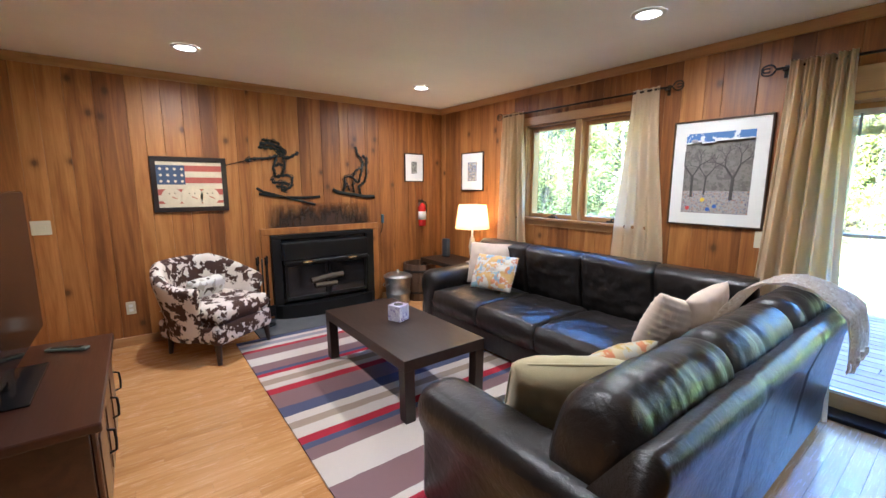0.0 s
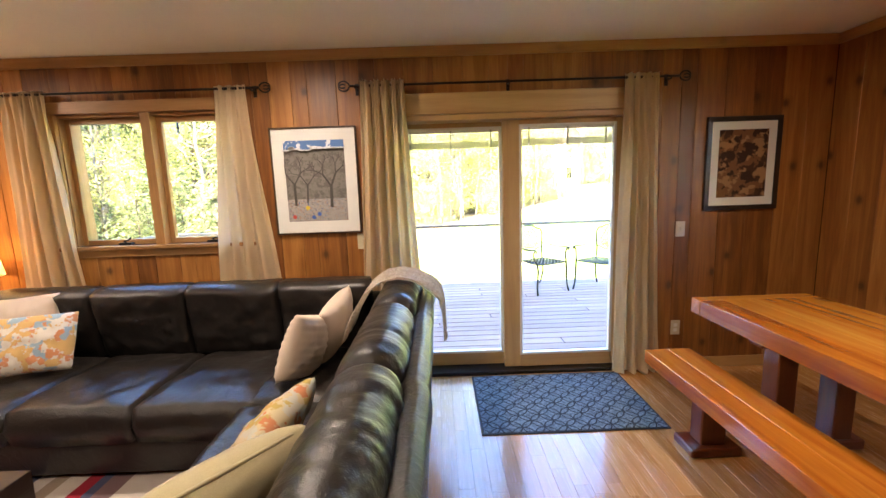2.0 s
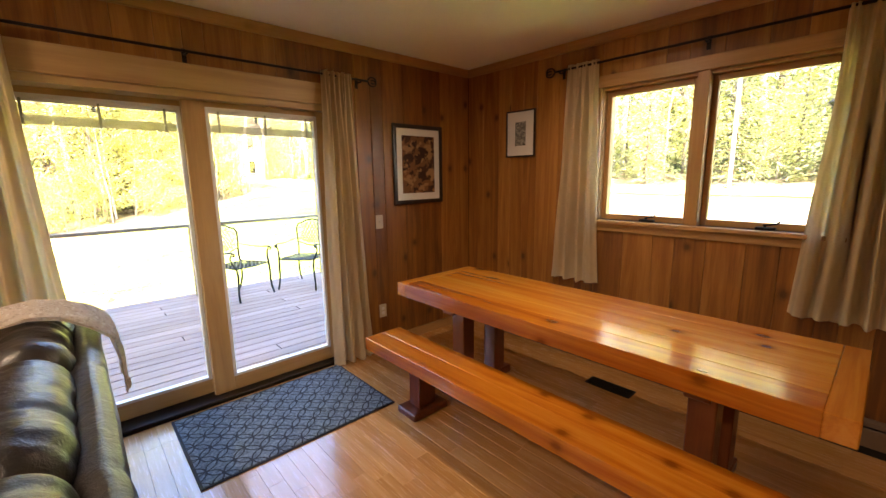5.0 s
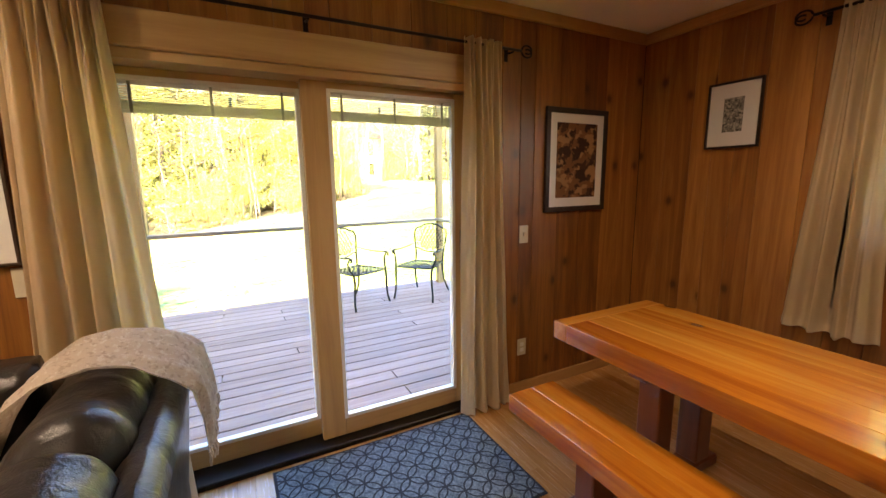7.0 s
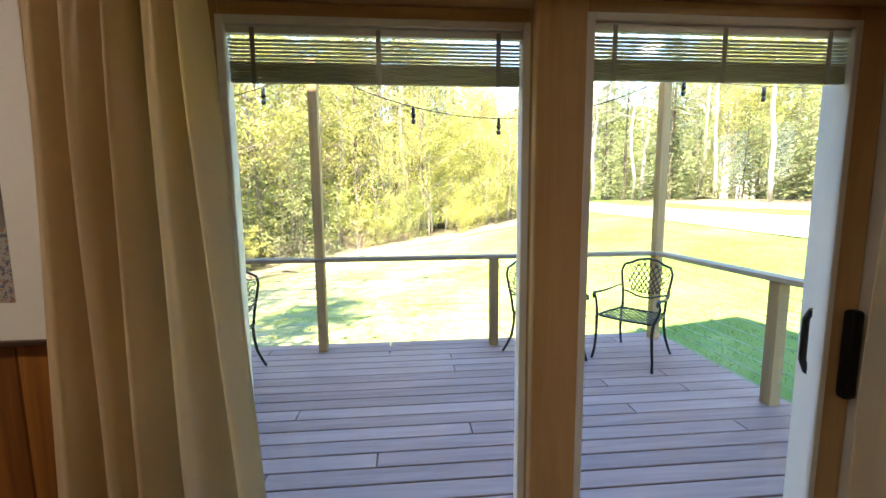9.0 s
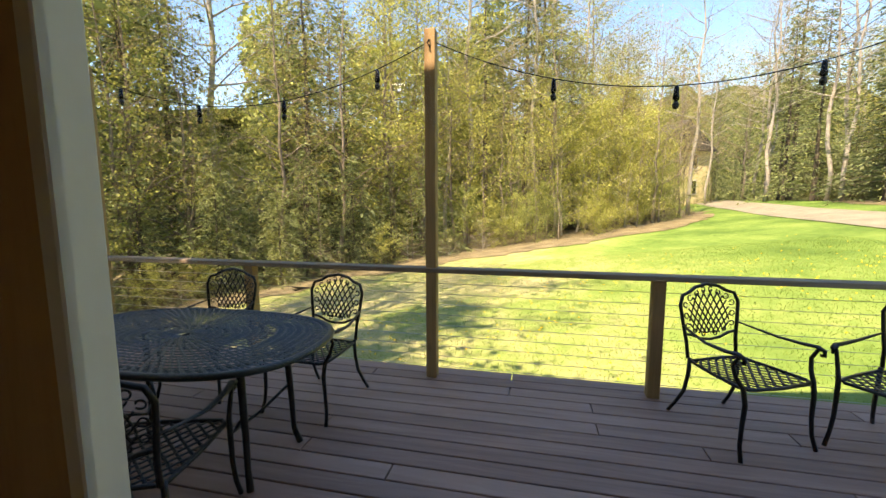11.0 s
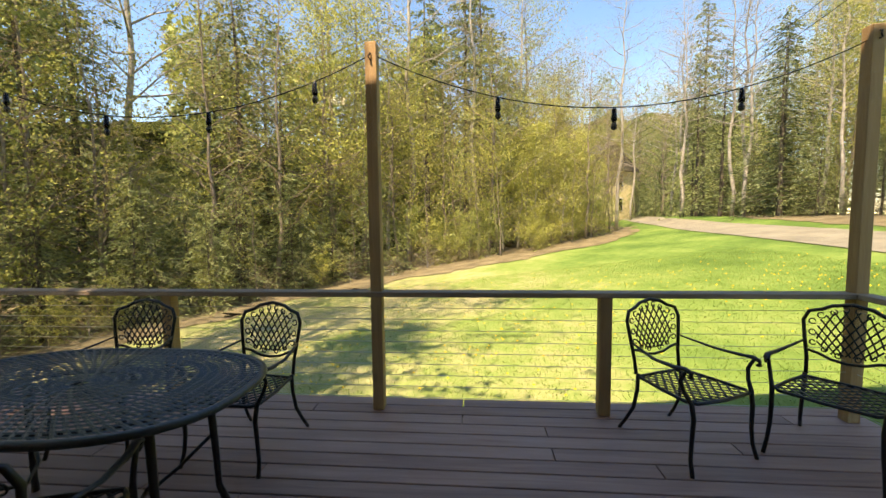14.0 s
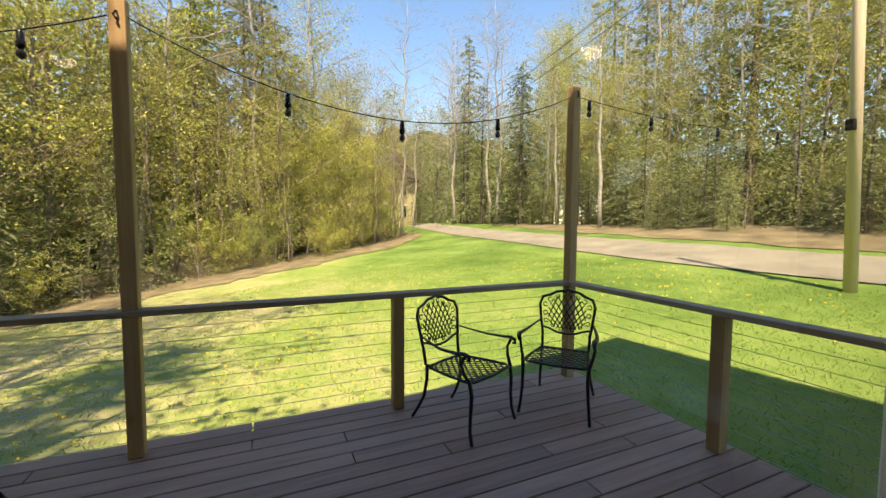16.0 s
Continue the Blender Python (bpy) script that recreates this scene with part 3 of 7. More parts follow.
# ---- more materials ----
def blotch(name, base, colours, scale=6.0, th=0.53, rough=0.9, sharp=0.03, detail=3.0):
    """Cloth printed with irregular patches of several colours over a base."""
    def build(nt, b):
        v = coords(nt)
        col = None
        for i, c in enumerate(colours):
            mp = nt.nodes.new("ShaderNodeMapping")
            mp.inputs["Location"].default_value = (i * 3.7, i * 1.9, i * 5.3)
            nt.links.new(v, mp.inputs["Vector"])
            n = tex_noise(nt, mp.outputs[0], scale, detail, 0.6)
            k = ramp(nt, n, [(th, (0, 0, 0)), (th + sharp, (1, 1, 1))])
            col = mix(nt, k, base if col is None else col, c)
        nt.links.new(col, b.inputs["Base Color"])
        b.inputs["Roughness"].default_value = rough
        b.inputs["Specular IOR Level"].default_value = 0.25
        bump(nt, b, tex_noise(nt, v, 300, 2), 0.25, 0.001)
    return material(name, build)


M["curtain"] = fabric("cream_linen_curtain", (0.80, 0.69, 0.50), (0.90, 0.79, 0.60), trans=0.5)
M["beige"] = fabric("beige_pillow_cloth", (0.54, 0.43, 0.34), (0.66, 0.55, 0.45))
M["sage"] = fabric("tan_microfibre", (0.40, 0.34, 0.20), (0.52, 0.45, 0.28))
M["floral"] = blotch("floral_print", (0.66, 0.62, 0.56), [(0.60, 0.26, 0.13), (0.30, 0.42, 0.52), (0.62, 0.40, 0.16)], 11.0, 0.54)
M["floral_warm"] = blotch("warm_floral_print", (0.55, 0.45, 0.28), [(0.52, 0.20, 0.09), (0.50, 0.48, 0.40), (0.45, 0.33, 0.10)], 11.0, 0.53)
M["cow"] = blotch("cowhide_print", (0.60, 0.53, 0.47), [(0.045, 0.020, 0.014), (0.055, 0.026, 0.018)], 10.0, 0.53, 0.75, 0.015, 4.0)
M["dots"] = blotch("dotted_cushion", (0.62, 0.58, 0.52), [(0.06, 0.04, 0.03), (0.40, 0.36, 0.30)], 16.0, 0.60, 0.8, 0.02, 0.0)
M["blanket"] = blotch("chunky_knit_throw", (0.72, 0.63, 0.54), [(0.82, 0.77, 0.70), (0.58, 0.48, 0.39)], 55.0, 0.54, 0.95, 0.08)
M["slate"] = plain("slate_hearth", (0.085, 0.085, 0.09), 0.75, var=0.3, scale=4, bump_s=0.4, bump_d=0.004)
M["black_metal"] = plain("black_stove_metal", (0.010, 0.010, 0.010), 0.4, 0.4, bump_s=0.08)
M["soot_glass"] = plain("sooty_glass", (0.012, 0.012, 0.013), 0.12, 0.0, bump_s=0)
M["brass"] = plain("polished_brass", (0.85, 0.62, 0.28), 0.2, 1.0)
M["galv"] = plain("galvanised_steel", (0.42, 0.42, 0.41), 0.38, 1.0, var=0.25, scale=14)
M["barrel"] = wood("old_barrel_wood", (0.05, 0.025, 0.012), (0.09, 0.045, 0.022), (0.13, 0.07, 0.035), 2, 0.6, 0.0, 12.0)
M["red_paint"] = plain("red_enamel", (0.55, 0.02, 0.015), 0.25, 0.0, var=0.05, coat=0.5)
M["paper"] = plain("white_paper", (0.76, 0.75, 0.72), 0.7, var=0.04)
M["matboard"] = plain("picture_mat_board", (0.72, 0.71, 0.68), 0.85, var=0.03)
M["ivory"] = plain("ivory_plastic", (0.62, 0.56, 0.42), 0.4, var=0.04)
M["tv"] = plain("black_tv_plastic", (0.008, 0.008, 0.009), 0.18, 0, bump_s=0)
M["rod"] = plain("bronze_rod", (0.022, 0.014, 0.010), 0.5, 0.6)
M["lampglass"] = plain("clear_acrylic", (0.7, 0.7, 0.7), 0.1, 0.3)
M["can_trim"] = plain("white_can_trim", (0.8, 0.8, 0.78), 0.5)
M["lamp_face"] = emit("warm_led_face", (1.0, 0.92, 0.80), 0.6)
M["skier"] = plain("oxidised_copper_sculpture", (0.018, 0.020, 0.017), 0.55, 0.5, var=0.5, scale=20)


def shade_build(nt, b):
    b.inputs["Base Color"].default_value = (0.85, 0.76, 0.58, 1)
    b.inputs["Roughness"].default_value = 0.9
    t = nt.nodes.new("ShaderNodeBsdfTranslucent")
    t.inputs["Color"].default_value = (0.88, 0.66, 0.34, 1)
    mx = nt.nodes.new("ShaderNodeMixShader")
    mx.inputs[0].default_value = 0.6
    v = coords(nt)
    bump(nt, b, tex_noise(nt, v, 200, 2), 0.2, 0.001)
    nt.links.new(b.outputs[0], mx.inputs[1])
    nt.links.new(t.outputs[0], mx.inputs[2])
    nt.links.new(mx.outputs[0], nt.nodes["Material Output"].inputs["Surface"])


M["shade"] = material("linen_lampshade", shade_build)


def rug_build(nt, b):
    v = coords(nt)
    sp = nt.nodes.new("ShaderNodeSeparateXYZ")
    nt.links.new(v, sp.inputs[0])
    n = tex_noise(nt, v, 7, 3)
    y = maths(nt, "ADD", sp.outputs[1], maths(nt, "MULTIPLY", maths(nt, "SUBTRACT", n, 0.5), 0.02))
    f = maths(nt, "DIVIDE", maths(nt, "SUBTRACT", y, 1.30), 2.80)
    cream, mauve, red, navy, grey, tan = (0.62, 0.54, 0.48), (0.22, 0.13, 0.135), (0.38, 0.015, 0.035), (0.075, 0.085, 0.16), (0.30, 0.28, 0.32), (0.36, 0.28, 0.21)
    seq = [(mauve, 4), (red, 3), (cream, 2), (mauve, 9), (cream, 9), (mauve, 4), (navy, 2), (red, 3), (cream, 4), (tan, 3), (cream, 3), (navy, 5), (mauve, 8), (red, 3), (cream, 3), (tan, 3), (cream, 3), (red, 2), (navy, 2), (mauve, 5), (cream, 6), (mauve, 5), (red, 2), (cream, 2), (grey, 3), (cream, 2), (navy, 3)]
    tot = sum(w for _, w in seq)
    r = nt.nodes.new("ShaderNodeValToRGB")
    r.color_ramp.interpolation = "CONSTANT"
    while len(r.color_ramp.elements) < len(seq):
        r.color_ramp.elements.new(0.5)
    p = 0
    for e, (c, w) in zip(r.color_ramp.elements, seq):
        e.position, e.color = p / tot, (*c, 1)
        p += w
    nt.links.new(f, r.inputs[0])
    w = tex_noise(nt, coords(nt, (1, 3, 1)), 160, 2)
    col = mix(nt, maths(nt, "MULTIPLY", w, 0.35), r.outputs[0], (0.10, 0.08, 0.08))
    nt.links.new(col, b.inputs["Base Color"])
    b.inputs["Roughness"].default_value = 0.95
    b.inputs["Specular IOR Level"].default_value = 0.1
    bump(nt, b, w, 0.5, 0.004)


M["rug"] = material("striped_cotton_rug", rug_build)


def mat_build(nt, b):
    v = coords(nt, (7.2, 7.2, 7.2))
    fr = nt.nodes.new("ShaderNodeVectorMath")
    fr.operation = "FRACTION"
    nt.links.new(v, fr.inputs[0])
    line = None
    for cx, cy in ((0, 0), (1, 0), (0, 1), (1, 1), (0.5, 0.5)):
        d = nt.nodes.new("ShaderNodeVectorMath")
        d.operation = "DISTANCE"
        z = nt.nodes.new("ShaderNodeVectorMath")
        z.operation = "MULTIPLY"
        z.inputs[1].default_value = (1, 1, 0)
        nt.links.new(fr.outputs[0], z.inputs[0])
        nt.links.new(z.outputs[0], d.inputs[0])
        d.inputs[1].default_value = (cx, cy, 0)
        r = 0.5 if cx != 0.5 else 0.48
        k = maths(nt, "LESS_THAN", maths(nt, "ABSOLUTE", maths(nt, "SUBTRACT", d.outputs["Value"], r)), 0.032)
        line = k if line is None else maths(nt, "MAXIMUM", line, k)
    n = tex_noise(nt, coords(nt), 60, 3, 0.7)
    base = ramp(nt, n, [(0.35, (0.05, 0.08, 0.11)), (0.65, (0.19, 0.255, 0.30))])
    col = mix(nt, line, base, (0.018, 0.028, 0.04))
    nt.links.new(col, b.inputs["Base Color"])
    b.inputs["Roughness"].default_value = 0.95
    h = maths(nt, "SUBTRACT", n, maths(nt, "MULTIPLY", line, 0.8))
    bump(nt, b, h, 0.5, 0.004)


M["mat"] = material("blue_grey_door_mat", mat_build)

# ---- hearth, rug and mat ----
tagged(obj_from("hearth_slab", boxes((0.86, 2.56, 4.12, YN - 0.02, -0.01, 0.012), bevel=0.004), M["slate"]), "dark grey slate hearth slab on the floor", "hearth", kind="structure")


def soft_slab(x0, x1, y0, y1, z, t, seed, amp=0.003):
    bm = bmesh.new()
    grid_surface(bm, lambda u, v: Vector((x0 + (x1 - x0) * u + amp * noise.noise((v * 9, seed, 0)), y0 + (y1 - y0) * v + amp * noise.noise((u * 9, seed, 5)), z + t + amp * 0.5 * noise.noise((u * 5, v * 5, seed)))), 24, 24)
    r = bmesh.ops.extrude_face_region(bm, geom=bm.faces[:])
    bmesh.ops.translate(bm, vec=(0, 0, -t), verts=[g for g in r["geom"] if isinstance(g, bmesh.types.BMVert)])
    bmesh.ops.recalc_face_normals(bm, faces=bm.faces)
    return bm


tagged(obj_from("area_rug", soft_slab(0.64, 2.42, 1.30, 4.10, 0.0015, 0.010, 3.0), M["rug"]), "flat woven rug striped in mauve, red, navy and cream", "rug")
dm = thing("door_mat", "blue-grey patterned mat before the sliding door", "mat")
part("pad", soft_slab(2.665, 3.415, -1.025, 0.105, 0.0015, 0.009, 8.0, 0.001), M["mat"], dm)
part("border", boxes((2.65, 3.43, -1.04, -1.024, 0.001, 0.0085), (2.65, 3.43, 0.104, 0.12, 0.001, 0.0085), (2.65, 2.666, -1.024, 0.104, 0.001, 0.0085), (3.414, 3.43, -1.024, 0.104, 0.001, 0.0085), bevel=0.002), plain("navy_mat_border", (0.012, 0.017, 0.026), 0.8), dm)

# ---- sectional sofa ----
sofa = thing("sectional_sofa", "black leather corner sofa with puffy back cushions", "sofa")


def rounded(bm, x0, x1, y0, y1, z0, z1, r, seg=4):
    return box(bm, x0, x1, y0, y1, z0, z1, bevel=r, seg=seg)


def leather_part(name, bm, label=""):
    bm.verts.index_update()
    for v in bm.verts:
        c = v.co
        v.co = c + Vector((noise.noise(c * 5.0), noise.noise(c * 5.0 + Vector((7, 0, 0))), noise.noise(c * 5.0 + Vector((0, 9, 0))))) * 0.006
    return part(name, bm, M["leather"], sofa, label, True)


def puff(w, d, h, m, seed, wr=0.02, power=6.0, pf=0.35, n=30):
    bm = bmesh.new()
    cushion(bm, w, d, h, pf, n, n, m, wr, seed, power)
    return bm


def frame_part(name, x0, x1, y0, y1, z0, z1, r=0.02):
    bm = bmesh.new()
    rounded(bm, x0, x1, y0, y1, z0, z1, r, 3)
    return part(name, bm, M["leather"], sofa, "", True)


frame_part("base", 2.36, 3.30, 1.36, 3.52, 0.05, 0.27)
frame_part("base", 1.00, 3.30, 0.46, 1.355, 0.05, 0.27)
frame_part("back_frame", 3.18, 3.38, 0.60, 3.40, 0.05, 0.76, 0.05)


def slanted_back():
    """The outer back of the sofa: leather panel leaning out to a rolled top."""
    bm = bmesh.new()
    prof = [(0.62, 0.05), (0.475, 0.05), (0.455, 0.30), (0.425, 0.60), (0.40, 0.70), (0.385, 0.755), (0.395, 0.80), (0.43, 0.825), (0.475, 0.815), (0.50, 0.78), (0.62, 0.6)]

    def f(u, v):
        i = v * (len(prof) - 1)
        k = min(int(i), len(prof) - 2)
        a, b = Vector(prof[k]), Vector(prof[k + 1])
        p = a.lerp(b, i - k)
        x = 0.985 + (3.36 - 0.985) * u
        amp = 0.010 * max(0, noise.noise((x * 4, p.y * 1.5, 2.0)))
        seam = 0.012 * math.exp(-((x - 1.75) / 0.015) ** 2) + 0.012 * math.exp(-((x - 2.53) / 0.015) ** 2)
        return Vector((x, p.x - amp + seam, p.y))
    vs = grid_surface(bm, f, 90, 34)
    bm.faces.new([c for c in vs[0]])
    bm.faces.new([c for c in vs[-1]][::-1])
    bmesh.ops.recalc_face_normals(bm, faces=bm.faces)
    return bm


part("back_panel", slanted_back(), M["leather"], sofa, "", True)
# seats: east run, then south run
for i, (y0, y1) in enumerate(((2.60, 3.26), (1.95, 2.60), (1.30, 1.95))):
    leather_part("seat_cushion", puff(0.76, y1 - y0 + 0.01, 0.24, pose(2.68, (y0 + y1) / 2, 0.345), i * 3.1, 0.012))
for i, (x0, x1) in enumerate(((1.18, 1.78), (1.78, 2.32), (2.32, 3.05))):
    leather_part("seat_cushion", puff(x1 - x0 + 0.01, 0.72, 0.24, pose((x0 + x1) / 2, 1.02, 0.345), 11 + i * 2.3, 0.012))
# back cushions
for i, (y0, y1) in enumerate(((2.71, 3.38), (2.08, 2.71), (1.45, 2.08), (0.82, 1.45))):
    leather_part("back_cushion", puff(y1 - y0 + 0.012, 0.50, 0.23, pose(3.17, (y0 + y1) / 2, 0.655, 90, 0, 90) @ pose(0, 0, 0, -10), 21 + i * 1.7, 0.016, 7.0, 0.4))


def roll_cushion(x0, x1, seed):
    """A plump back cushion with its gathered top roll, seen from behind the sofa."""
    bm = bmesh.new()
    prof = [(0.80, 0.42), (0.80, 0.60), (0.775, 0.74), (0.735, 0.845), (0.665, 0.905), (0.585, 0.915), (0.52, 0.885), (0.485, 0.83), (0.478, 0.76), (0.50, 0.66), (0.54, 0.5), (0.6, 0.42)]
    nu, nv = 64, 56

    def f(u, v):
        i = v * len(prof) % len(prof)
        k = int(i)
        a, b = Vector(prof[k]), Vector(prof[(k + 1) % len(prof)])
        c, d = Vector(prof[k - 1]), Vector(prof[(k + 2) % len(prof)])
        t = i - k
        p = 0.5 * ((2 * a) + (b - c) * t + (2 * c - 5 * a + 4 * b - d) * t * t + (3 * a - c - 3 * b + d) * t ** 3)
        cen = Vector((0.64, 0.68))
        edge = min(u, 1 - u)
        sq = 1 - 0.30 * math.exp(-(edge / 0.045) ** 1.3)
        p = cen + (p - cen) * sq
        x = x0 + (x1 - x0) * u
        out = (p - cen).normalized()
        top = max(0, min(1, (p.y - 0.62) / 0.15))
        gather = (0.35 + 0.65 * math.exp(-((p.x - 0.52) / 0.10) ** 2)) * top
        wr = noise.noise((x * 13 + seed, p.x * 2.6, p.y * 2.6)) * 0.016 + noise.noise((x * 26 + seed, p.x * 4, p.y * 4)) * 0.007
        p = p + out * wr * gather
        return Vector((x, p.x, p.y))
    vs = grid_surface(bm, lambda u, v: f(u, min(v, 0.99999)), nu, nv)
    bmesh.ops.remove_doubles(bm, verts=bm.verts, dist=0.001)
    for side in (0, -1):
        ring = []
        for w in vs[side]:
            if w.is_valid and w not in ring:
                ring.append(w)
        try:
            bm.faces.new(ring)
        except ValueError:
            pass
    bmesh.ops.recalc_face_normals(bm, faces=bm.faces)
    return bm


for i, (x0, x1) in enumerate(((1.0, 1.755), (1.755, 2.53), (2.53, 3.26))):
    part("back_cushion", roll_cushion(x0, x1, i * 4.7), M["leather"], sofa, "plump cushion with gathered leather", True)


def arm(bm, length, w, h, m):
    """A padded arm: an upright block with a rounded roll on top, along local y."""
    prof = [(-w * 0.36, 0.05), (-w * 0.38, h * 0.62), (-w * 0.50, h * 0.74), (-w * 0.52, h * 0.86), (-w * 0.40, h * 0.97), (-w * 0.15, h), (w * 0.15, h), (w * 0.40, h * 0.97), (w * 0.52, h * 0.86), (w * 0.50, h * 0.74), (w * 0.38, h * 0.62), (w * 0.36, 0.05)]
    n0 = len(bm.verts)
    cols = []
    N = 16
    for j in range(N + 1):
        v = j / N
        e = min(v, 1 - v) * length
        s = 1 - 0.22 * math.exp(-e / 0.03)
        cols.append([bm.verts.new((x * s, v * length, 0.05 + (z - 0.05) * (1 - (1 - s) * 0.35))) for x, z in prof])
    for A, B in zip(cols, cols[1:]):
        for k in range(len(prof) - 1):
            bm.faces.new((A[k], B[k], B[k + 1], A[k + 1]))
    bm.faces.new(cols[0])
    bm.faces.new(cols[-1][::-1])
    bm.verts.ensure_lookup_table()
    bmesh.ops.transform(bm, matrix=m, verts=bm.verts[n0:])
    bmesh.ops.recalc_face_normals(bm, faces=bm.faces)
    bmesh.ops.subdivide_edges(bm, edges=bm.edges[:], cuts=1, use_grid_fill=True, smooth=0.5)
    return bm


leather_part("arm", arm(bmesh.new(), 0.98, 0.25, 0.62, pose(1.055, 0.48, 0)))
leather_part("arm", arm(bmesh.new(), 0.95, 0.25, 0.62, pose(3.30, 3.40, 0, 0, 0, 90)))
for fx, fy in ((1.05, 1.38), (1.05, 0.52), (2.2, 1.30), (3.2, 0.55), (2.42, 3.42), (3.25, 3.44), (2.42, 1.6)):
    bm = bmesh.new()
    cyl(bm, (fx, fy, 0.0), (fx, fy, 0.055), 0.022, 0.028, 12)
    part("foot", bm, M["espresso"], sofa)


def pillow(label, mat, size, m, thick=0.16, piping=None, seed=0.0, ribs=0, h=None):
    p = thing("throw_pillow", label, "pillow", "pillows on the sofa")
    bm = bmesh.new()
    d = h or size
    cushion(bm, size, d, thick, 0.9, 28, 28, None, 0.012, seed, 2.3)
    if ribs:
        for v in bm.verts:
            v.co.z += 0.004 * math.copysign(1, v.co.z) * math.sin(v.co.y / d * ribs * 2 * math.pi)
    part("cover", bm, mat, p, "", True)
    if piping:
        bm = bmesh.new()
        pts = []
        for k in range(60):
            a = 2 * math.pi * k / 60
            c, s = math.cos(a), math.sin(a)
            q = (abs(c) ** 12 + abs(s) ** 12) ** (-1 / 12)
            pts.append((c * q * size / 2 * 0.99, s * q * d / 2 * 0.97, 0))
        tube(bm, pts, 0.006, 6, True)
        part("piping", bm, piping, p, "", True)
    p.matrix_world = m
    return p


pillow("beige square pillow propped against the sofa arm", M["beige"], 0.44, pose(2.92, 3.08, 0.68, 72, 0, -62), seed=1)
pillow("white pillow printed with orange and blue flowers", M["floral"], 0.44, pose(2.76, 2.84, 0.645, 60, 0, -72), seed=2, h=0.36)
pillow("pale ribbed pillow leaning in the sofa corner", M["beige"], 0.37, pose(2.58, 1.12, 0.64, 76, 0, 162) @ pose(0, 0, 0, 0, 0, 18), seed=3, ribs=9)
pillow("pale cream pillow leaning in the sofa corner", M["beige"], 0.38, pose(2.86, 1.02, 0.67, 76, 0, 170) @ pose(0, 0, 0, 0, 0, -14), seed=4)
pillow("warm floral pillow on the sofa seat", M["floral_warm"], 0.44, pose(1.70, 1.0, 0.60, 55, 0, 172), seed=5)
pillow("large tan pillow with stitched piping", M["sage"], 0.50, pose(1.40, 0.99, 0.615, 60, 0, 142), 0.22, M["sage"], 6, h=0.42)

# throw blanket over the corner
bm = bmesh.new()


def drape(u, v):
    """v from the seat side over the back and down outside; u across."""
    path = [(0.92, 0.62), (0.86, 0.76), (0.79, 0.875), (0.70, 0.94), (0.60, 0.955), (0.50, 0.93), (0.42, 0.88), (0.355, 0.82), (0.335, 0.72), (0.33, 0.60)]
    i = v * (len(path) - 1)
    k = min(int(i), len(path) - 2)
    p = Vector(path[k]).lerp(Vector(path[k + 1]), i - k)
    x = 2.80 + 0.46 * u + (1 - v) * -0.16 + 0.06 * math.sin(v * 3)
    w = 0.012 * math.sin(u * 22 + v * 4) + 0.014 * noise.noise((u * 5, v * 5, 1.0))
    n = Vector((0.5 * (0.62 - p.x) * -1, p.y - 0.70)).normalized()
    return Vector((x + 0.01 * noise.noise((v * 9, u * 2, 4.0)), p.x + n.x * (w + 0.012), p.y + n.y * (w + 0.012)))


grid_surface(bm, drape, 44, 60)
r = bmesh.ops.solidify(bm, geom=bm.faces[:], thickness=0.014)
bmesh.ops.recalc_face_normals(bm, faces=bm.faces)
throw = thing("throw_blanket", "cream knitted throw draped over the sofa back", "blanket")
part("cloth", bm, M["blanket"], throw, "", True)
bm = bmesh.new()
for k in range(26):
    p = drape(k / 25, 1.0)
    tube(bm, [p, p + Vector((0.004, -0.004, -0.025)), p + Vector((-0.003, 0.0, -0.05))], 0.004, 5)
tagged(part("fringe", bm, M["blanket"], throw), kind="stuff")

# ---- coffee table ----
ct = thing("coffee_table", "low espresso-stained rectangular wooden coffee table", "table", at=pose(1.55, 2.66, 0.013))
bm = boxes((-0.33, 0.33, -0.645, 0.645, 0.345, 0.42), bevel=0.004, seg=2)
part("tabletop", bm, M["espresso"], ct)
for sx in (-1, 1):
    for sy in (-1, 1):
        bm = bmesh.new()
        vs = box(bm, sx * 0.255, sx * 0.329, sy * 0.57, sy * 0.644, 0.0, 0.345, bevel=0.003)
        for v in bm.verts:
            if v.co.z < 0.12:
                v.co.x -= sx * 0.008 * (0.12 - v.co.z) / 0.12
        part("leg", bm, M["espresso"], ct)
tb = thing("tissue_box", "lilac and white patterned cube tissue box", "tissue box", at=pose(1.60, 2.72, 0.4335, 0, 0, 20))
part("carton", boxes((-0.06, 0.06, -0.06, 0.06, 0, 0.125), bevel=0.003), blotch("lilac_print", (0.50, 0.47, 0.58), [(0.62, 0.60, 0.66), (0.28, 0.24, 0.42)], 30, 0.55), tb)
bm = bmesh.new()
lathe(bm, [(0.038, 0.1255), (0.038, 0.1262)], 20)
part("opening", bm, M["black_metal"], tb)

# ---- fireplace ----
fp = thing("fireplace_insert", "black metal fireplace insert with glass doors", "fireplace", kind="")
YF = YN - 0.001
part("surround", boxes((1.14, 1.235, 4.60, YF, 0.012, 0.90), (2.265, 2.36, 4.60, YF, 0.012, 0.90), (1.14, 2.36, 4.60, YF, 0.90, 0.945), bevel=0.004), M["black_metal"], fp)
part("firebox", boxes((1.236, 2.264, 4.64, YF, 0.03, 0.899)), M["soot_glass"], fp)
part("hood", boxes((1.24, 2.26, 4.545, 4.639, 0.66, 0.86), bevel=0.012, seg=2), M["black_metal"], fp)
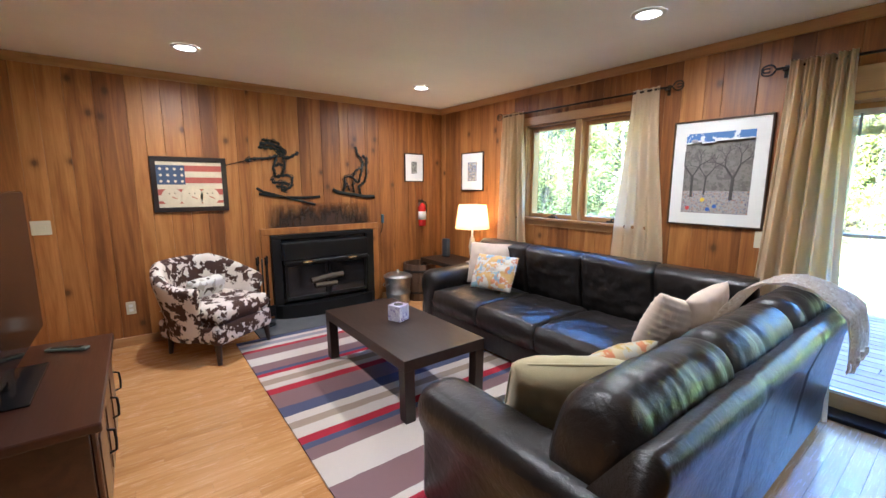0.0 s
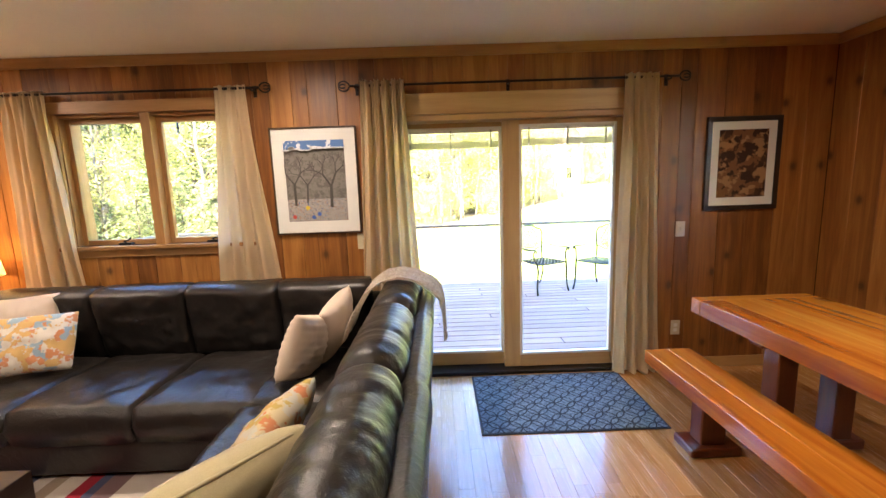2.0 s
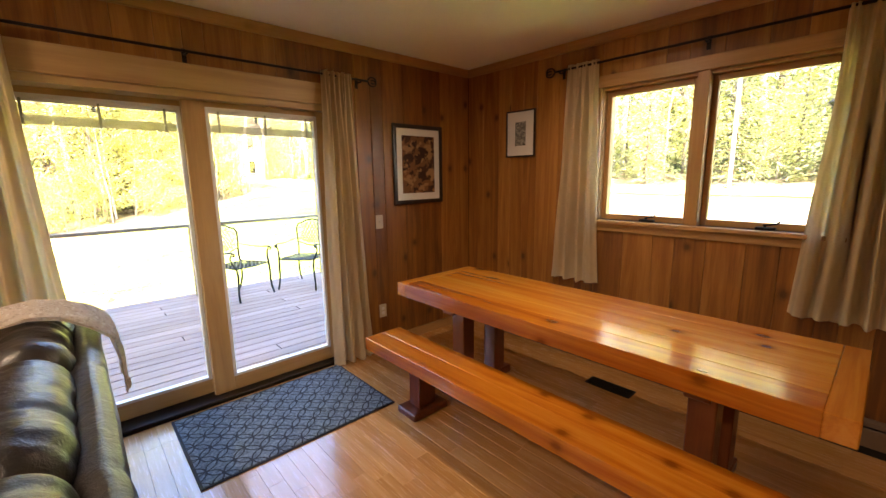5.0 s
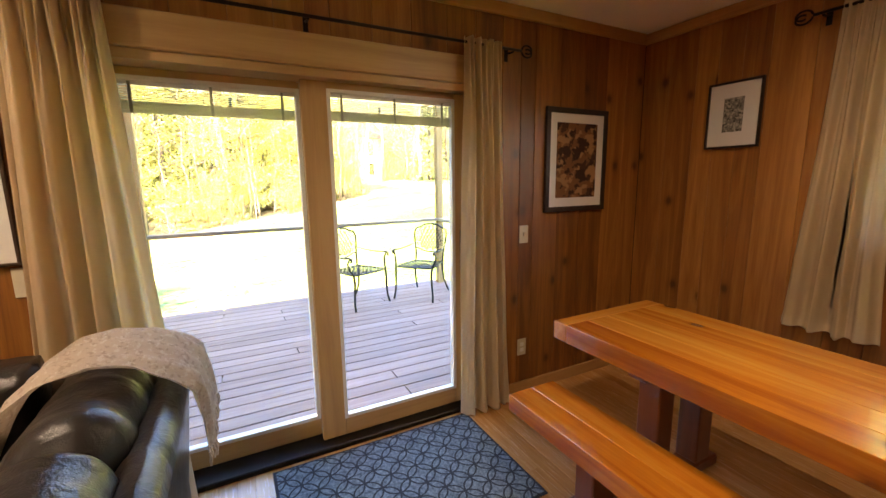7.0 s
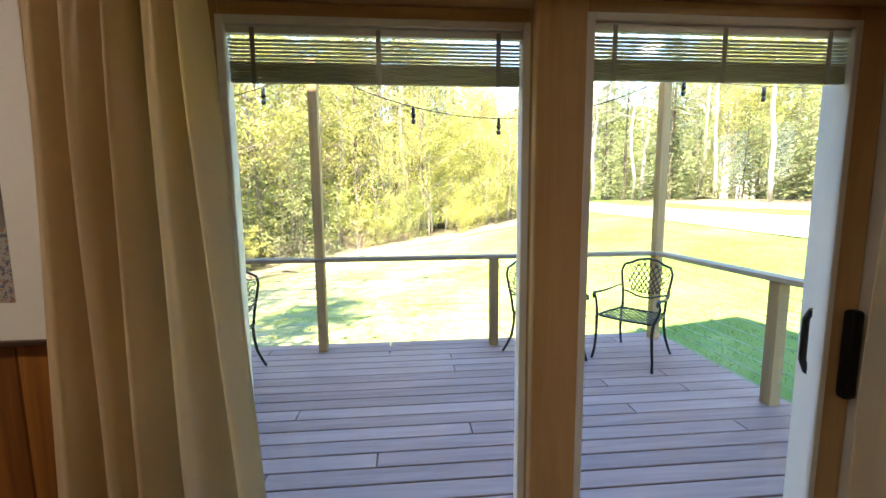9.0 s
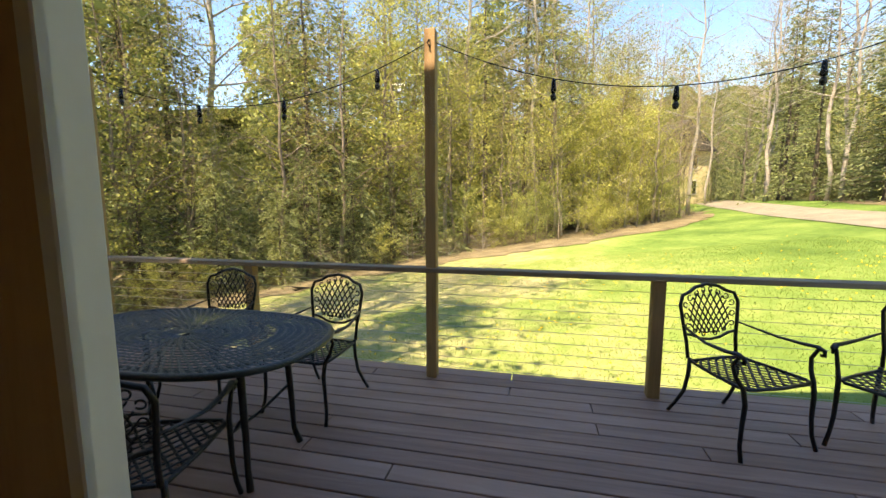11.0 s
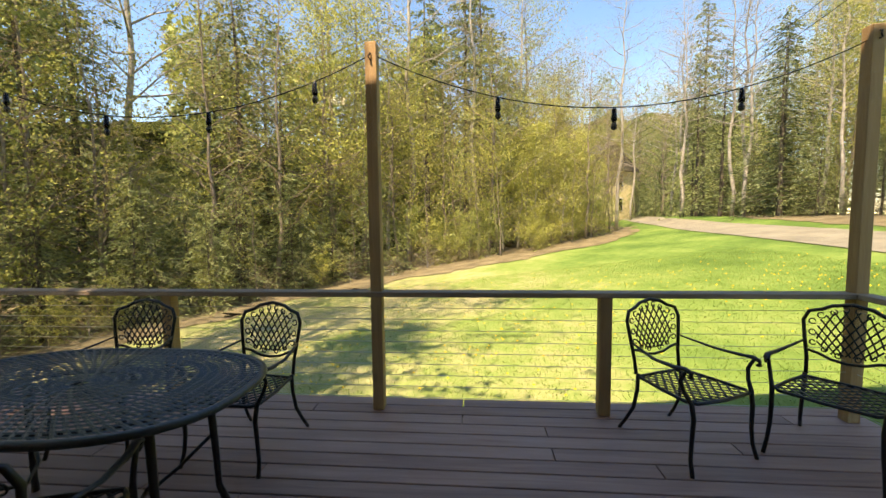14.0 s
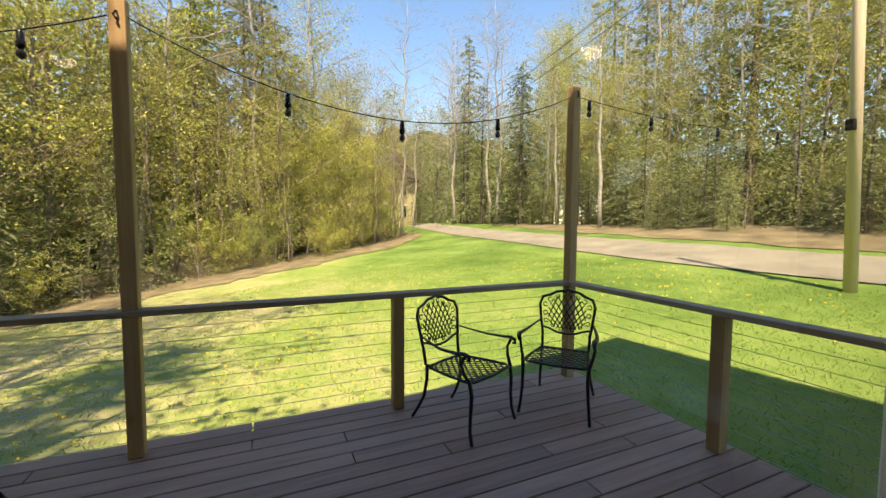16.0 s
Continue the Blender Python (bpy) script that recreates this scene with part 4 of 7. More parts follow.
part("lintel", boxes((1.25, 2.25, 4.52, 4.60, 0.62, 0.655), bevel=0.006), M["black_metal"], fp)
for a, b in ((1.26, 1.745), (1.755, 2.24)):
    dr = part("glass_door", boxes((a, b, 4.585, 4.605, 0.21, 0.61), bevel=0.003), M["soot_glass"], fp)
    part("door_frame", boxes((a, b, 4.57, 4.584, 0.59, 0.618), (a, b, 4.57, 4.584, 0.205, 0.24), (a, a + 0.03, 4.57, 4.584, 0.24, 0.59), (b - 0.03, b, 4.57, 4.584, 0.24, 0.59), bevel=0.003), M["black_metal"], dr)
bm = bmesh.new()


def bow(u, v):
    x = 1.15 + 1.2 * u
    d = 0.14 * math.sin(math.pi * u) ** 0.6
    return Vector((x, 4.60 - d, 0.014 + 0.15 * v))


vs = grid_surface(bm, bow, 24, 3)
ring = [c[-1] for c in vs]
top = [bm.verts.new((c[-1].co.x, 4.599, c[-1].co.z)) for c in vs]
for i in range(len(vs) - 1):
    bm.faces.new((ring[i], ring[i + 1], top[i + 1], top[i]))
bmesh.ops.recalc_face_normals(bm, faces=bm.faces)
part("ash_lip", bm, M["black_metal"], fp)
for hx in (1.49, 2.03):
    bm = bmesh.new()
    tube(bm, [(hx - 0.055, 4.52, 0.637), (hx - 0.05, 4.50, 0.64), (hx, 4.485, 0.645), (hx + 0.05, 4.50, 0.64), (hx + 0.055, 4.52, 0.637)], [0.008, 0.013, 0.016, 0.013, 0.008], 10)
    part("handle", bm, M["brass"], fp, "polished brass handle", True)
# log shapes added in place of a pale reflection on the stove glass
bm = bmesh.new()
for k, (lx, lz, ry) in enumerate(((1.68, 0.42, 25), (1.80, 0.44, -20), (1.72, 0.36, 5))):
    cyl(bm, (lx - 0.13, 4.58, lz - 0.02), (lx + 0.13, 4.572, lz + 0.02 * (1 - k)), 0.035, 0.03, 8)
tagged(obj_from("firewood", bm, plain("reflection_log", (0.09, 0.068, 0.046), 0.8, var=0.4)), "log shapes standing in for a pale reflection on the stove glass", "firewood")
tagged(obj_from("trim_fireplace", boxes((1.045, 2.455, YN - 0.03, YN - 0.001, 0.95, 1.02), (1.045, 1.135, YN - 0.028, YN - 0.001, 0.014, 0.949), (2.365, 2.455, YN - 0.028, YN - 0.001, 0.014, 0.949), bevel=0.004), M["panel"]), "pine surround boards round the fireplace", "trim", kind="structure")

# fire tools
ft = thing("fireplace_tools", "black iron fire tools on a round stand", "fire tools", at=pose(1.00, 4.47, 0.013))
bm = bmesh.new()
lathe(bm, [(0.10, 0), (0.10, 0.012), (0.03, 0.03), (0.012, 0.04)], 20)
cyl(bm, (0, 0, 0.04), (0, 0, 0.72), 0.009, n=8)
part("stand", bm, M["black_iron"], ft, "", True)
for k in range(4):
    a = k * math.pi / 2 + 0.4
    bm = bmesh.new()
    x, y = 0.06 * math.cos(a), 0.06 * math.sin(a)
    cyl(bm, (x, y, 0.10), (x, y, 0.70), 0.006, n=8)
    cyl(bm, (x, y, 0.66), (x, y, 0.74), 0.013, 0.010, 8)
    if k == 0:
        box(bm, x - 0.05, x + 0.05, y - 0.008, y + 0.008, 0.08, 0.2, bevel=0.004)
    elif k == 1:
        cyl(bm, (x, y, 0.05), (x, y, 0.2), 0.03, 0.015, 10)
    part("tool", bm, M["black_iron"], ft)

# ---- barrel armchair ----
ac = thing("barrel_armchair", "tub armchair in brown and white cowhide print", "armchair", at=pose(0.47, 4.17, 0.0, 0, 0, 35) @ Matrix.Scale(1.1, 4))
bm = bmesh.new()


def tub(u, v):
    """A wrap-round shell: u round from one arm front to the other, v over its section."""
    a = math.radians(-35) + u * math.radians(250)
    back = 0.5 - 0.5 * math.cos(2 * math.pi * u)
    h = 0.60 + 0.16 * min(1, back * 1.3)
    sec = [(0.30, 0.16), (0.335, 0.40), (0.385, h - 0.08), (0.38, h - 0.02), (0.345, h), (0.305, h - 0.02), (0.285, h - 0.09), (0.26, 0.42), (0.25, 0.30)]
    i = v * (len(sec) - 1)
    k = min(int(i), len(sec) - 2)
    p = Vector(sec[k]).lerp(Vector(sec[k + 1]), i - k)
    return Vector((p.x * 1.08 * math.cos(a), p.x * math.sin(a) - 0.02, p.y))


vs = grid_surface(bm, lambda u, v: tub(u, v), 48, 26)
bm.faces.new(vs[0])
bm.faces.new(vs[-1][::-1])
bmesh.ops.recalc_face_normals(bm, faces=bm.faces)
part("shell", bm, M["cow"], ac, "", True)
bm = bmesh.new()
rounded(bm, -0.29, 0.29, -0.37, 0.25, 0.15, 0.31, 0.04)
part("seat_base", bm, M["cow"], ac, "", True)
bm = bmesh.new()
cushion(bm, 0.56, 0.60, 0.15, 0.35, 20, 20, pose(0, -0.08, 0.375), 0.01, 2.0, 6.0)
part("seat_cushion", bm, M["cow"], ac, "", True)
for lx, ly in ((-0.25, -0.32), (0.25, -0.32), (-0.2, 0.22), (0.2, 0.22)):
    bm = bmesh.new()
    cyl(bm, (lx * 1.05, ly * 1.05, 0.0), (lx, ly, 0.16), 0.016, 0.028, 10)
    part("leg", bm, M["espresso"], ac)
lp = thing("lumbar_pillow", "small dotted pillow on the cowhide armchair", "pillow", at=pose(0.47, 4.17, 0.0, 0, 0, 35) @ Matrix.Scale(1.1, 4) @ pose(0, 0.05, 0.50, 68, 0, 180))
bm = bmesh.new()
cushion(bm, 0.36, 0.22, 0.11, 0.8, 20, 20, None, 0.004, 3.0, 3.0)
part("cover", bm, M["dots"], lp, "", True)

# ---- side table and what stands on it ----
st = thing("side_table", "dark espresso side table in the corner", "table", at=pose(3.16, 4.02, 0.0))
part("tabletop", boxes((-0.24, 0.24, -0.36, 0.36, 0.51, 0.56), bevel=0.004), M["espresso"], st)
part("shelf", boxes((-0.22, 0.22, -0.34, 0.34, 0.14, 0.165), bevel=0.003), M["espresso"], st)
for sx in (-1, 1):
    for sy in (-1, 1):
        part("leg", boxes((sx * 0.18, sx * 0.239, sy * 0.30, sy * 0.359, 0, 0.51), bevel=0.003), M["espresso"], st)
tl = thing("table_lamp", "lit table lamp with clear base and cream drum shade", "lamp", at=pose(3.22, 3.70, 0.56))
bm = bmesh.new()
lathe(bm, [(0.075, 0), (0.075, 0.015), (0.03, 0.03), (0.02, 0.06), (0.035, 0.12), (0.045, 0.2), (0.03, 0.29), (0.014, 0.33), (0.012, 0.46)], 20)
part("base", bm, M["lampglass"], tl, "clear glossy base", True)
bm = bmesh.new()
prof = [(0.205, 0.42), (0.165, 0.70)]
lathe(bm, prof, 36, closed_ends=False)
part("shade", bm, M["shade"], tl, "glowing cream fabric shade", True)
bm = bmesh.new()
lathe(bm, [(0.008, 0.46), (0.022, 0.49), (0.028, 0.53), (0.02, 0.57), (0.005, 0.585)], 14)
part("bulb", bm, emit("lamp_bulb", (1.0, 0.78, 0.48), 1.2), tl, "glowing bulb", True)
sp = thing("smart_speaker", "slim dark speaker standing on the side table", "speaker", at=pose(3.22, 4.22, 0.56))
bm = bmesh.new()
rounded(bm, -0.035, 0.035, -0.05, 0.05, 0, 0.24, 0.015, 3)
part("body", bm, plain("grey_speaker_cloth", (0.03, 0.035, 0.045), 0.7), sp, "", True)
part("foot", boxes((-0.03, 0.03, -0.045, 0.045, -0.0005, 0.004)), M["tv"], sp)

# ---- bins ----
gb = thing("ash_can", "galvanised steel ash can with a lid", "bin", at=pose(2.60, 4.42, 0.0))
bm = bmesh.new()
lathe(bm, [(0.135, 0), (0.14, 0.01), (0.152, 0.12), (0.158, 0.125), (0.158, 0.145), (0.153, 0.15), (0.168, 0.34), (0.175, 0.345)], 32)
part("body", bm, M["galv"], gb, "", True)
bm = bmesh.new()
lathe(bm, [(0.182, 0.33), (0.182, 0.355), (0.15, 0.375), (0.05, 0.39), (0.018, 0.395), (0.018, 0.42), (0.012, 0.43)], 32)
part("lid", bm, M["galv"], gb, "", True)
for s in (-1, 1):
    bm = bmesh.new()
    tube(bm, [(s * 0.16, -0.05, 0.27), (s * 0.195, -0.045, 0.25), (s * 0.2, 0, 0.235), (s * 0.195, 0.045, 0.25), (s * 0.16, 0.05, 0.27)], 0.005, 8)
    part("handle", bm, M["galv"], gb, "", True)
bb = thing("wooden_barrel", "dark stave barrel basket with an iron band", "basket", at=pose(2.94, 4.44, 0.0))
for k in range(16):
    a = 2 * math.pi * k / 16
    bm = bmesh.new()
    w = 0.078
    pts = [(0.165, 0), (0.195, 0.15), (0.205, 0.26), (0.195, 0.42), (0.19, 0.48)]
    A = [[bm.verts.new((r + t, s * w / 2, z)) for r, z in pts] for s in (-1, 1) for t in (0, 0.014)]
    for i in range(4):
        for p, q in ((0, 1), (1, 3), (3, 2), (2, 0)):
            bm.faces.new((A[p][i], A[q][i], A[q][i + 1], A[p][i + 1]))
    bm.faces.new((A[0][0], A[2][0], A[3][0], A[1][0]))
    bm.faces.new((A[0][4], A[1][4], A[3][4], A[2][4]))
    bmesh.ops.recalc_face_normals(bm, faces=bm.faces)
    o = part("stave", bm, M["barrel"], bb)
    o.matrix_local = pose(0, 0, 0, 0, 0, math.degrees(a))
bm = bmesh.new()
lathe(bm, [(0.16, 0.001), (0.16, 0.02)], 20)
part("bottom", bm, M["barrel"], bb)
for z, r in ((0.10, 0.205), (0.38, 0.215)):
    bm = bmesh.new()
    lathe(bm, [(r, z), (r + 0.003, z + 0.002), (r + 0.002, z + 0.028), (r, z + 0.03)], 32, closed_ends=False)
    part("hoop", bm, M["black_iron"], bb, "", True)

# ---- wall pieces ----
def on_wall(wall, u, z):
    """A pose on a wall: x along it to the right as seen from the room, y up, z out into the room."""
    if wall == "N":
        return Matrix(((1, 0, 0, u), (0, 0, -1, YN - 0.002), (0, 1, 0, z), (0, 0, 0, 1)))
    if wall == "E":
        return Matrix(((0, 0, -1, XE - 0.002), (-1, 0, 0, u), (0, 1, 0, z), (0, 0, 0, 1)))
    return Matrix(((-1, 0, 0, u), (0, 0, 1, YS + 0.002), (0, 1, 0, z), (0, 0, 0, 1)))


def picture(label, wall, u, z, w, h, fw, fmat, mw, art, tilt=0.0, depth=0.022):
    """A framed picture: frame bars, mat board and a print made of flat pieces."""
    p = thing("framed_picture", label, "picture", "pictures on the walls", at=on_wall(wall, u, z) @ pose(0, 0, 0, 0, 0, tilt))
    part("frame", boxes((-w / 2, w / 2, h / 2 - fw, h / 2, 0, depth), (-w / 2, w / 2, -h / 2, -h / 2 + fw, 0, depth), (-w / 2, -w / 2 + fw, -h / 2 + fw, h / 2 - fw, 0, depth), (w / 2 - fw, w / 2, -h / 2 + fw, h / 2 - fw, 0, depth), bevel=0.002), fmat, p)
    part("mat_board", boxes((-w / 2 + fw, w / 2 - fw, -h / 2 + fw, h / 2 - fw, 0.001, depth * 0.55)), M["matboard"], p, "white mat board")
    aw, ah = w - 2 * fw - 2 * mw, h - 2 * fw - 2 * mw
    z0 = depth * 0.55
    art(p, aw, ah, z0)
    return p


M["frame_dark"] = plain("dark_frame", (0.018, 0.011, 0.009), 0.35, coat=0.3)
M["frame_slim"] = plain("slim_bronze_frame", (0.06, 0.035, 0.02), 0.4, 0.3)
M["ink"] = plain("print_ink", (0.060, 0.054, 0.048), 0.7)
M["ink_blue"] = blotch("print_sky", (0.10, 0.19, 0.42), [(0.70, 0.72, 0.76)], 14, 0.56)
M["ink_city"] = blotch("print_city", (0.17, 0.155, 0.14), [(0.14, 0.126, 0.115), (0.20, 0.184, 0.168)], 30, 0.5)
M["ink_ground"] = blotch("print_ground", (0.36, 0.34, 0.32), [(0.14, 0.13, 0.12), (0.10, 0.13, 0.24), (0.34, 0.17, 0.11)], 90, 0.58)
M["ink_cloud"] = plain("print_cloud", (0.68, 0.68, 0.68), 0.7)
M["sepia"] = blotch("sepia_print", (0.20, 0.095, 0.045), [(0.07, 0.034, 0.020), (0.34, 0.19, 0.09), (0.05, 0.026, 0.018)], 10, 0.53)
M["grey_print"] = blotch("grey_print", (0.20, 0.20, 0.18), [(0.08, 0.08, 0.07), (0.38, 0.37, 0.33)], 60, 0.52)
M["blue_print"] = blotch("blue_print", (0.22, 0.25, 0.33), [(0.08, 0.10, 0.18), (0.5, 0.5, 0.5), (0.35, 0.28, 0.18)], 50, 0.52)
M["cream_paint"] = plain("cream_paint", (0.62, 0.52, 0.36), 0.7, var=0.15)
M["flag_red"] = plain("faded_red", (0.40, 0.09, 0.06), 0.7, var=0.2)
M["flag_blue"] = plain("faded_blue", (0.05, 0.07, 0.13), 0.7, var=0.2)


def flat(name, p, mat, x0, x1, y0, y1, z, t=0.0008):
    return part(name, boxes((x0, x1, y0, y1, z, z + t)), mat, p)


def art_plain(mat):
    def art(p, w, h, z):
        flat("print", p, mat, -w / 2, w / 2, -h / 2, h / 2, z)
    return art


def art_park(p, w, h, z):
    flat("print_sky", p, M["ink_blue"], -w / 2, w / 2, h * 0.39, h / 2, z)
    flat("print_city", p, M["ink_city"], -w / 2, w / 2, -h * 0.22, h * 0.39, z)
    flat("print_ground", p, M["ink_ground"], -w / 2, w / 2, -h / 2, -h * 0.22, z)
    rng = random.Random(3)
    bm = bmesh.new()
    for k in range(11):
        cx = -w * 0.45 + w * 0.09 * k
        cyl(bm, (cx, h * 0.39 + rng.uniform(-0.01, 0.02), z + 0.0005), (cx, h * 0.39, z + 0.0016), 0.022 + rng.uniform(0, 0.012), n=16)
    part("print_cloud", bm, M["ink_cloud"], p)
    bm = bmesh.new()

    def limb(x, y, a, L, r, n):
        x1, y1 = x + L * math.sin(a), y + L * math.cos(a)
        x1 = max(-w / 2, min(w / 2, x1))
        y1 = min(h * 0.42, y1)
        tube(bm, [(x, y, z + 0.0022), (x1, y1, z + 0.0022)], r, 4, flat=0.25)
        if n:
            for s in (-1, 1):
                limb(x1, y1, a + s * rng.uniform(0.3, 0.7), L * 0.68, r * 0.62, n - 1)
    limb(w * 0.24, -h * 0.33, 0.03, h * 0.26, 0.011, 4)
    limb(-w * 0.36, -h * 0.30, 0.0, h * 0.26, 0.009, 3)
    limb(-w * 0.16, -h * 0.27, 0.05, h * 0.22, 0.006, 3)
    part("print_tree", bm, M["ink"], p)
    for c, dx, dy in (((0.7, 0.5, 0.03), -0.17, -0.33), ((0.05, 0.12, 0.45), 0.02, -0.41), ((0.5, 0.06, 0.05), -0.4, -0.44), ((0.05, 0.12, 0.45), -0.08, -0.45)):
        bm = bmesh.new()
        cyl(bm, (dx * w, dy * h, z + 0.0005), (dx * w, dy * h, z + 0.0018), 0.016, n=8)
        part("print_figure_spot", bm, plain("print_spot", c, 0.7), p)


def art_flag(p, w, h, z):
    n = 7
    for k in range(n):
        flat("stripe", p, M["flag_red"] if k % 2 == 0 else M["cream_paint"], -w / 2, w / 2, h * (0.42 - 0.13 * (k + 1)), h * (0.42 - 0.13 * k), z)
    flat("band", p, M["cream_paint"], -w / 2, w / 2, h * 0.42, h / 2, z)
    flat("canton", p, M["flag_blue"], -w / 2, -w * 0.08, h * 0.0, h * 0.42, z + 0.001)
    bm = bmesh.new()
    for i in range(4):
        for j in range(3):
            cyl(bm, (-w * 0.44 + i * w * 0.105, h * 0.07 + j * h * 0.135, z + 0.0015), (-w * 0.44 + i * w * 0.105, h * 0.07 + j * h * 0.135, z + 0.0025), 0.014, n=5)
    tagged(part("star", bm, M["cream_paint"], p), kind="stuff")
    flat("snow_band", p, M["cream_paint"], -w / 2, w / 2, -h / 2, -h * 0.42, z + 0.0005)
    for dx, r in ((-0.3, 0.085), (0.0, 0.098), (0.28, 0.085)):
        bm = bmesh.new()
        vs = cyl(bm, (dx * w, -h * 0.27, z + 0.001), (dx * w, -h * 0.27, z + 0.003), r, n=28)
        for v in bm.verts:
            v.co.y = max(v.co.y, -h * 0.5)
        part("snow_round", bm, M["cream_paint"], p)
        for name, mat, cx, cy, lx, ly, rot in (("carrot_stroke", M["flag_red"], 0.02, -0.01, 0.025, 0.004, -25), ("eye_dot", M["ink"], -0.02, 0.03, 0.005, 0.005, 0), ("eye_dot", M["ink"], 0.025, 0.032, 0.005, 0.005, 0)):
            bm = bmesh.new()
            box(bm, -lx, lx, -ly, ly, 0, 0.0008, m=pose(dx * w + cx, -h * 0.27 + cy, z + 0.0032, 0, 0, rot))
            part(name, bm, mat, p)


picture("large white-matted print of trees in a city park", "E", 1.245, 1.585, 0.64, 0.79, 0.012, M["frame_slim"], 0.085, art_park)
picture("sepia woodland print in a wide dark frame", "E", -1.96, 1.61, 0.56, 0.69, 0.035, M["frame_dark"], 0.06, art_plain(M["sepia"]))
picture("small blue-grey print in a thin frame", "E", 4.0, 1.66, 0.42, 0.48, 0.012, M["frame_dark"], 0.11, art_plain(M["blue_print"]))
picture("small pale print in a thin dark frame", "N", 3.02, 1.72, 0.30, 0.37, 0.012, M["frame_dark"], 0.095, art_plain(M["grey_print"]))
picture("small grey print in a thin dark frame", "S", 2.83, 1.865, 0.31, 0.40, 0.013, M["frame_dark"], 0.085, art_plain(M["grey_print"]))
picture("painted flag with three snowmen in a black frame", "N", 0.45, 1.495, 0.63, 0.52, 0.045, M["frame_dark"], 0.0, art_flag)


def stroke(bm, pts, r):
    tube(bm, [(x, y, 0.014) for x, y in pts], r, 6, flat=0.5)


def ski_sculpture(label, u, z, strokes, bars):
    s = thing("metal_wall_sculpture", label, "wall sculpture", "metal skiers over the fireplace", at=on_wall("N", u, z))
    bm = bmesh.new()
    rng = random.Random(int(u * 100))
    for pts, r in strokes:
        stroke(bm, pts, r * 0.72)
        for (x0, y0), (x1, y1) in zip(pts, pts[1:]):
            for f in (0.25, 0.75):
                cx, cy, q = x0 + (x1 - x0) * f, y0 + (y1 - y0) * f, rng.uniform(0.014, 0.028)
                a0 = rng.uniform(0, 6.28)
                stroke(bm, [(cx + q * math.cos(a0 + k * 0.75), cy + q * math.sin(a0 + k * 0.75)) for k in range(7)], 0.005)
    part("figure", bm, M["skier"], s, "", True)
    for pts, r in bars:
        bm = bmesh.new()
        stroke(bm, pts, r)
        part("ski", bm, M["skier"], s)
    return s


ski_sculpture("dark metal cut-out of a downhill skier", 1.30, 1.62, [
    ([(-0.20, 0.30), (-0.10, 0.31), (0.0, 0.27), (0.02, 0.22)], 0.020), ([(-0.22, 0.26), (-0.12, 0.27), (0.0, 0.24)], 0.016), ([(-0.18, 0.34), (-0.08, 0.34), (0.0, 0.30)], 0.014),
    ([(0.0, 0.25), (0.04, 0.24), (0.05, 0.20), (0.0, 0.18), (-0.03, 0.22)], 0.012), ([(-0.02, 0.18), (-0.15, 0.15), (-0.30, 0.14)], 0.018), ([(-0.30, 0.14), (-0.34, 0.12)], 0.022),
    ([(0.02, 0.16), (0.10, 0.17), (0.20, 0.23)], 0.017), ([(-0.04, 0.17), (-0.08, 0.05), (-0.06, -0.04)], 0.018), ([(0.04, 0.16), (0.04, 0.05), (0.0, -0.02)], 0.016), ([(-0.06, 0.08), (0.0, 0.10), (0.04, 0.06)], 0.012),
    ([(-0.06, -0.04), (0.05, -0.02), (0.12, -0.05), (0.10, -0.14), (0.02, -0.20)], 0.018), ([(-0.08, -0.05), (-0.10, -0.10), (0.02, -0.10), (0.08, -0.12)], 0.016), ([(0.0, -0.10), (0.0, -0.20)], 0.016), ([(-0.06, -0.14), (0.05, -0.15)], 0.014)],
    [([(-0.24, -0.22), (0.0, -0.26), (0.25, -0.27), (0.42, -0.26)], 0.014), ([(-0.26, -0.16), (-0.2, -0.2), (0.1, -0.28), (0.36, -0.35)], 0.014), ([(-0.56, 0.06), (-0.32, 0.13)], 0.004)])
ski_sculpture("dark metal cut-out of a crouching snowboarder", 2.15, 1.62, [
    ([(0.03, 0.32), (0.05, 0.28), (0.04, 0.24), (0.10, 0.20)], 0.016), ([(0.12, 0.22), (0.17, 0.20), (0.18, 0.14), (0.13, 0.13), (0.11, 0.18)], 0.014), ([(0.12, 0.14), (0.10, 0.02), (0.06, -0.10)], 0.018), ([(0.17, 0.13), (0.17, 0.0), (0.13, -0.10)], 0.015),
    ([(0.10, 0.08), (0.02, 0.04), (-0.02, -0.04)], 0.015), ([(0.06, -0.10), (-0.04, -0.02), (-0.12, -0.04), (-0.12, -0.14), (-0.14, -0.20)], 0.018), ([(0.04, -0.06), (-0.02, -0.10), (0.0, -0.22)], 0.016), ([(0.13, -0.10), (0.06, -0.14), (0.08, -0.24)], 0.018), ([(-0.09, -0.10), (-0.06, -0.2)], 0.012)],
    [([(-0.27, -0.18), (-0.22, -0.21), (-0.05, -0.24), (0.15, -0.27), (0.27, -0.27)], 0.022)])


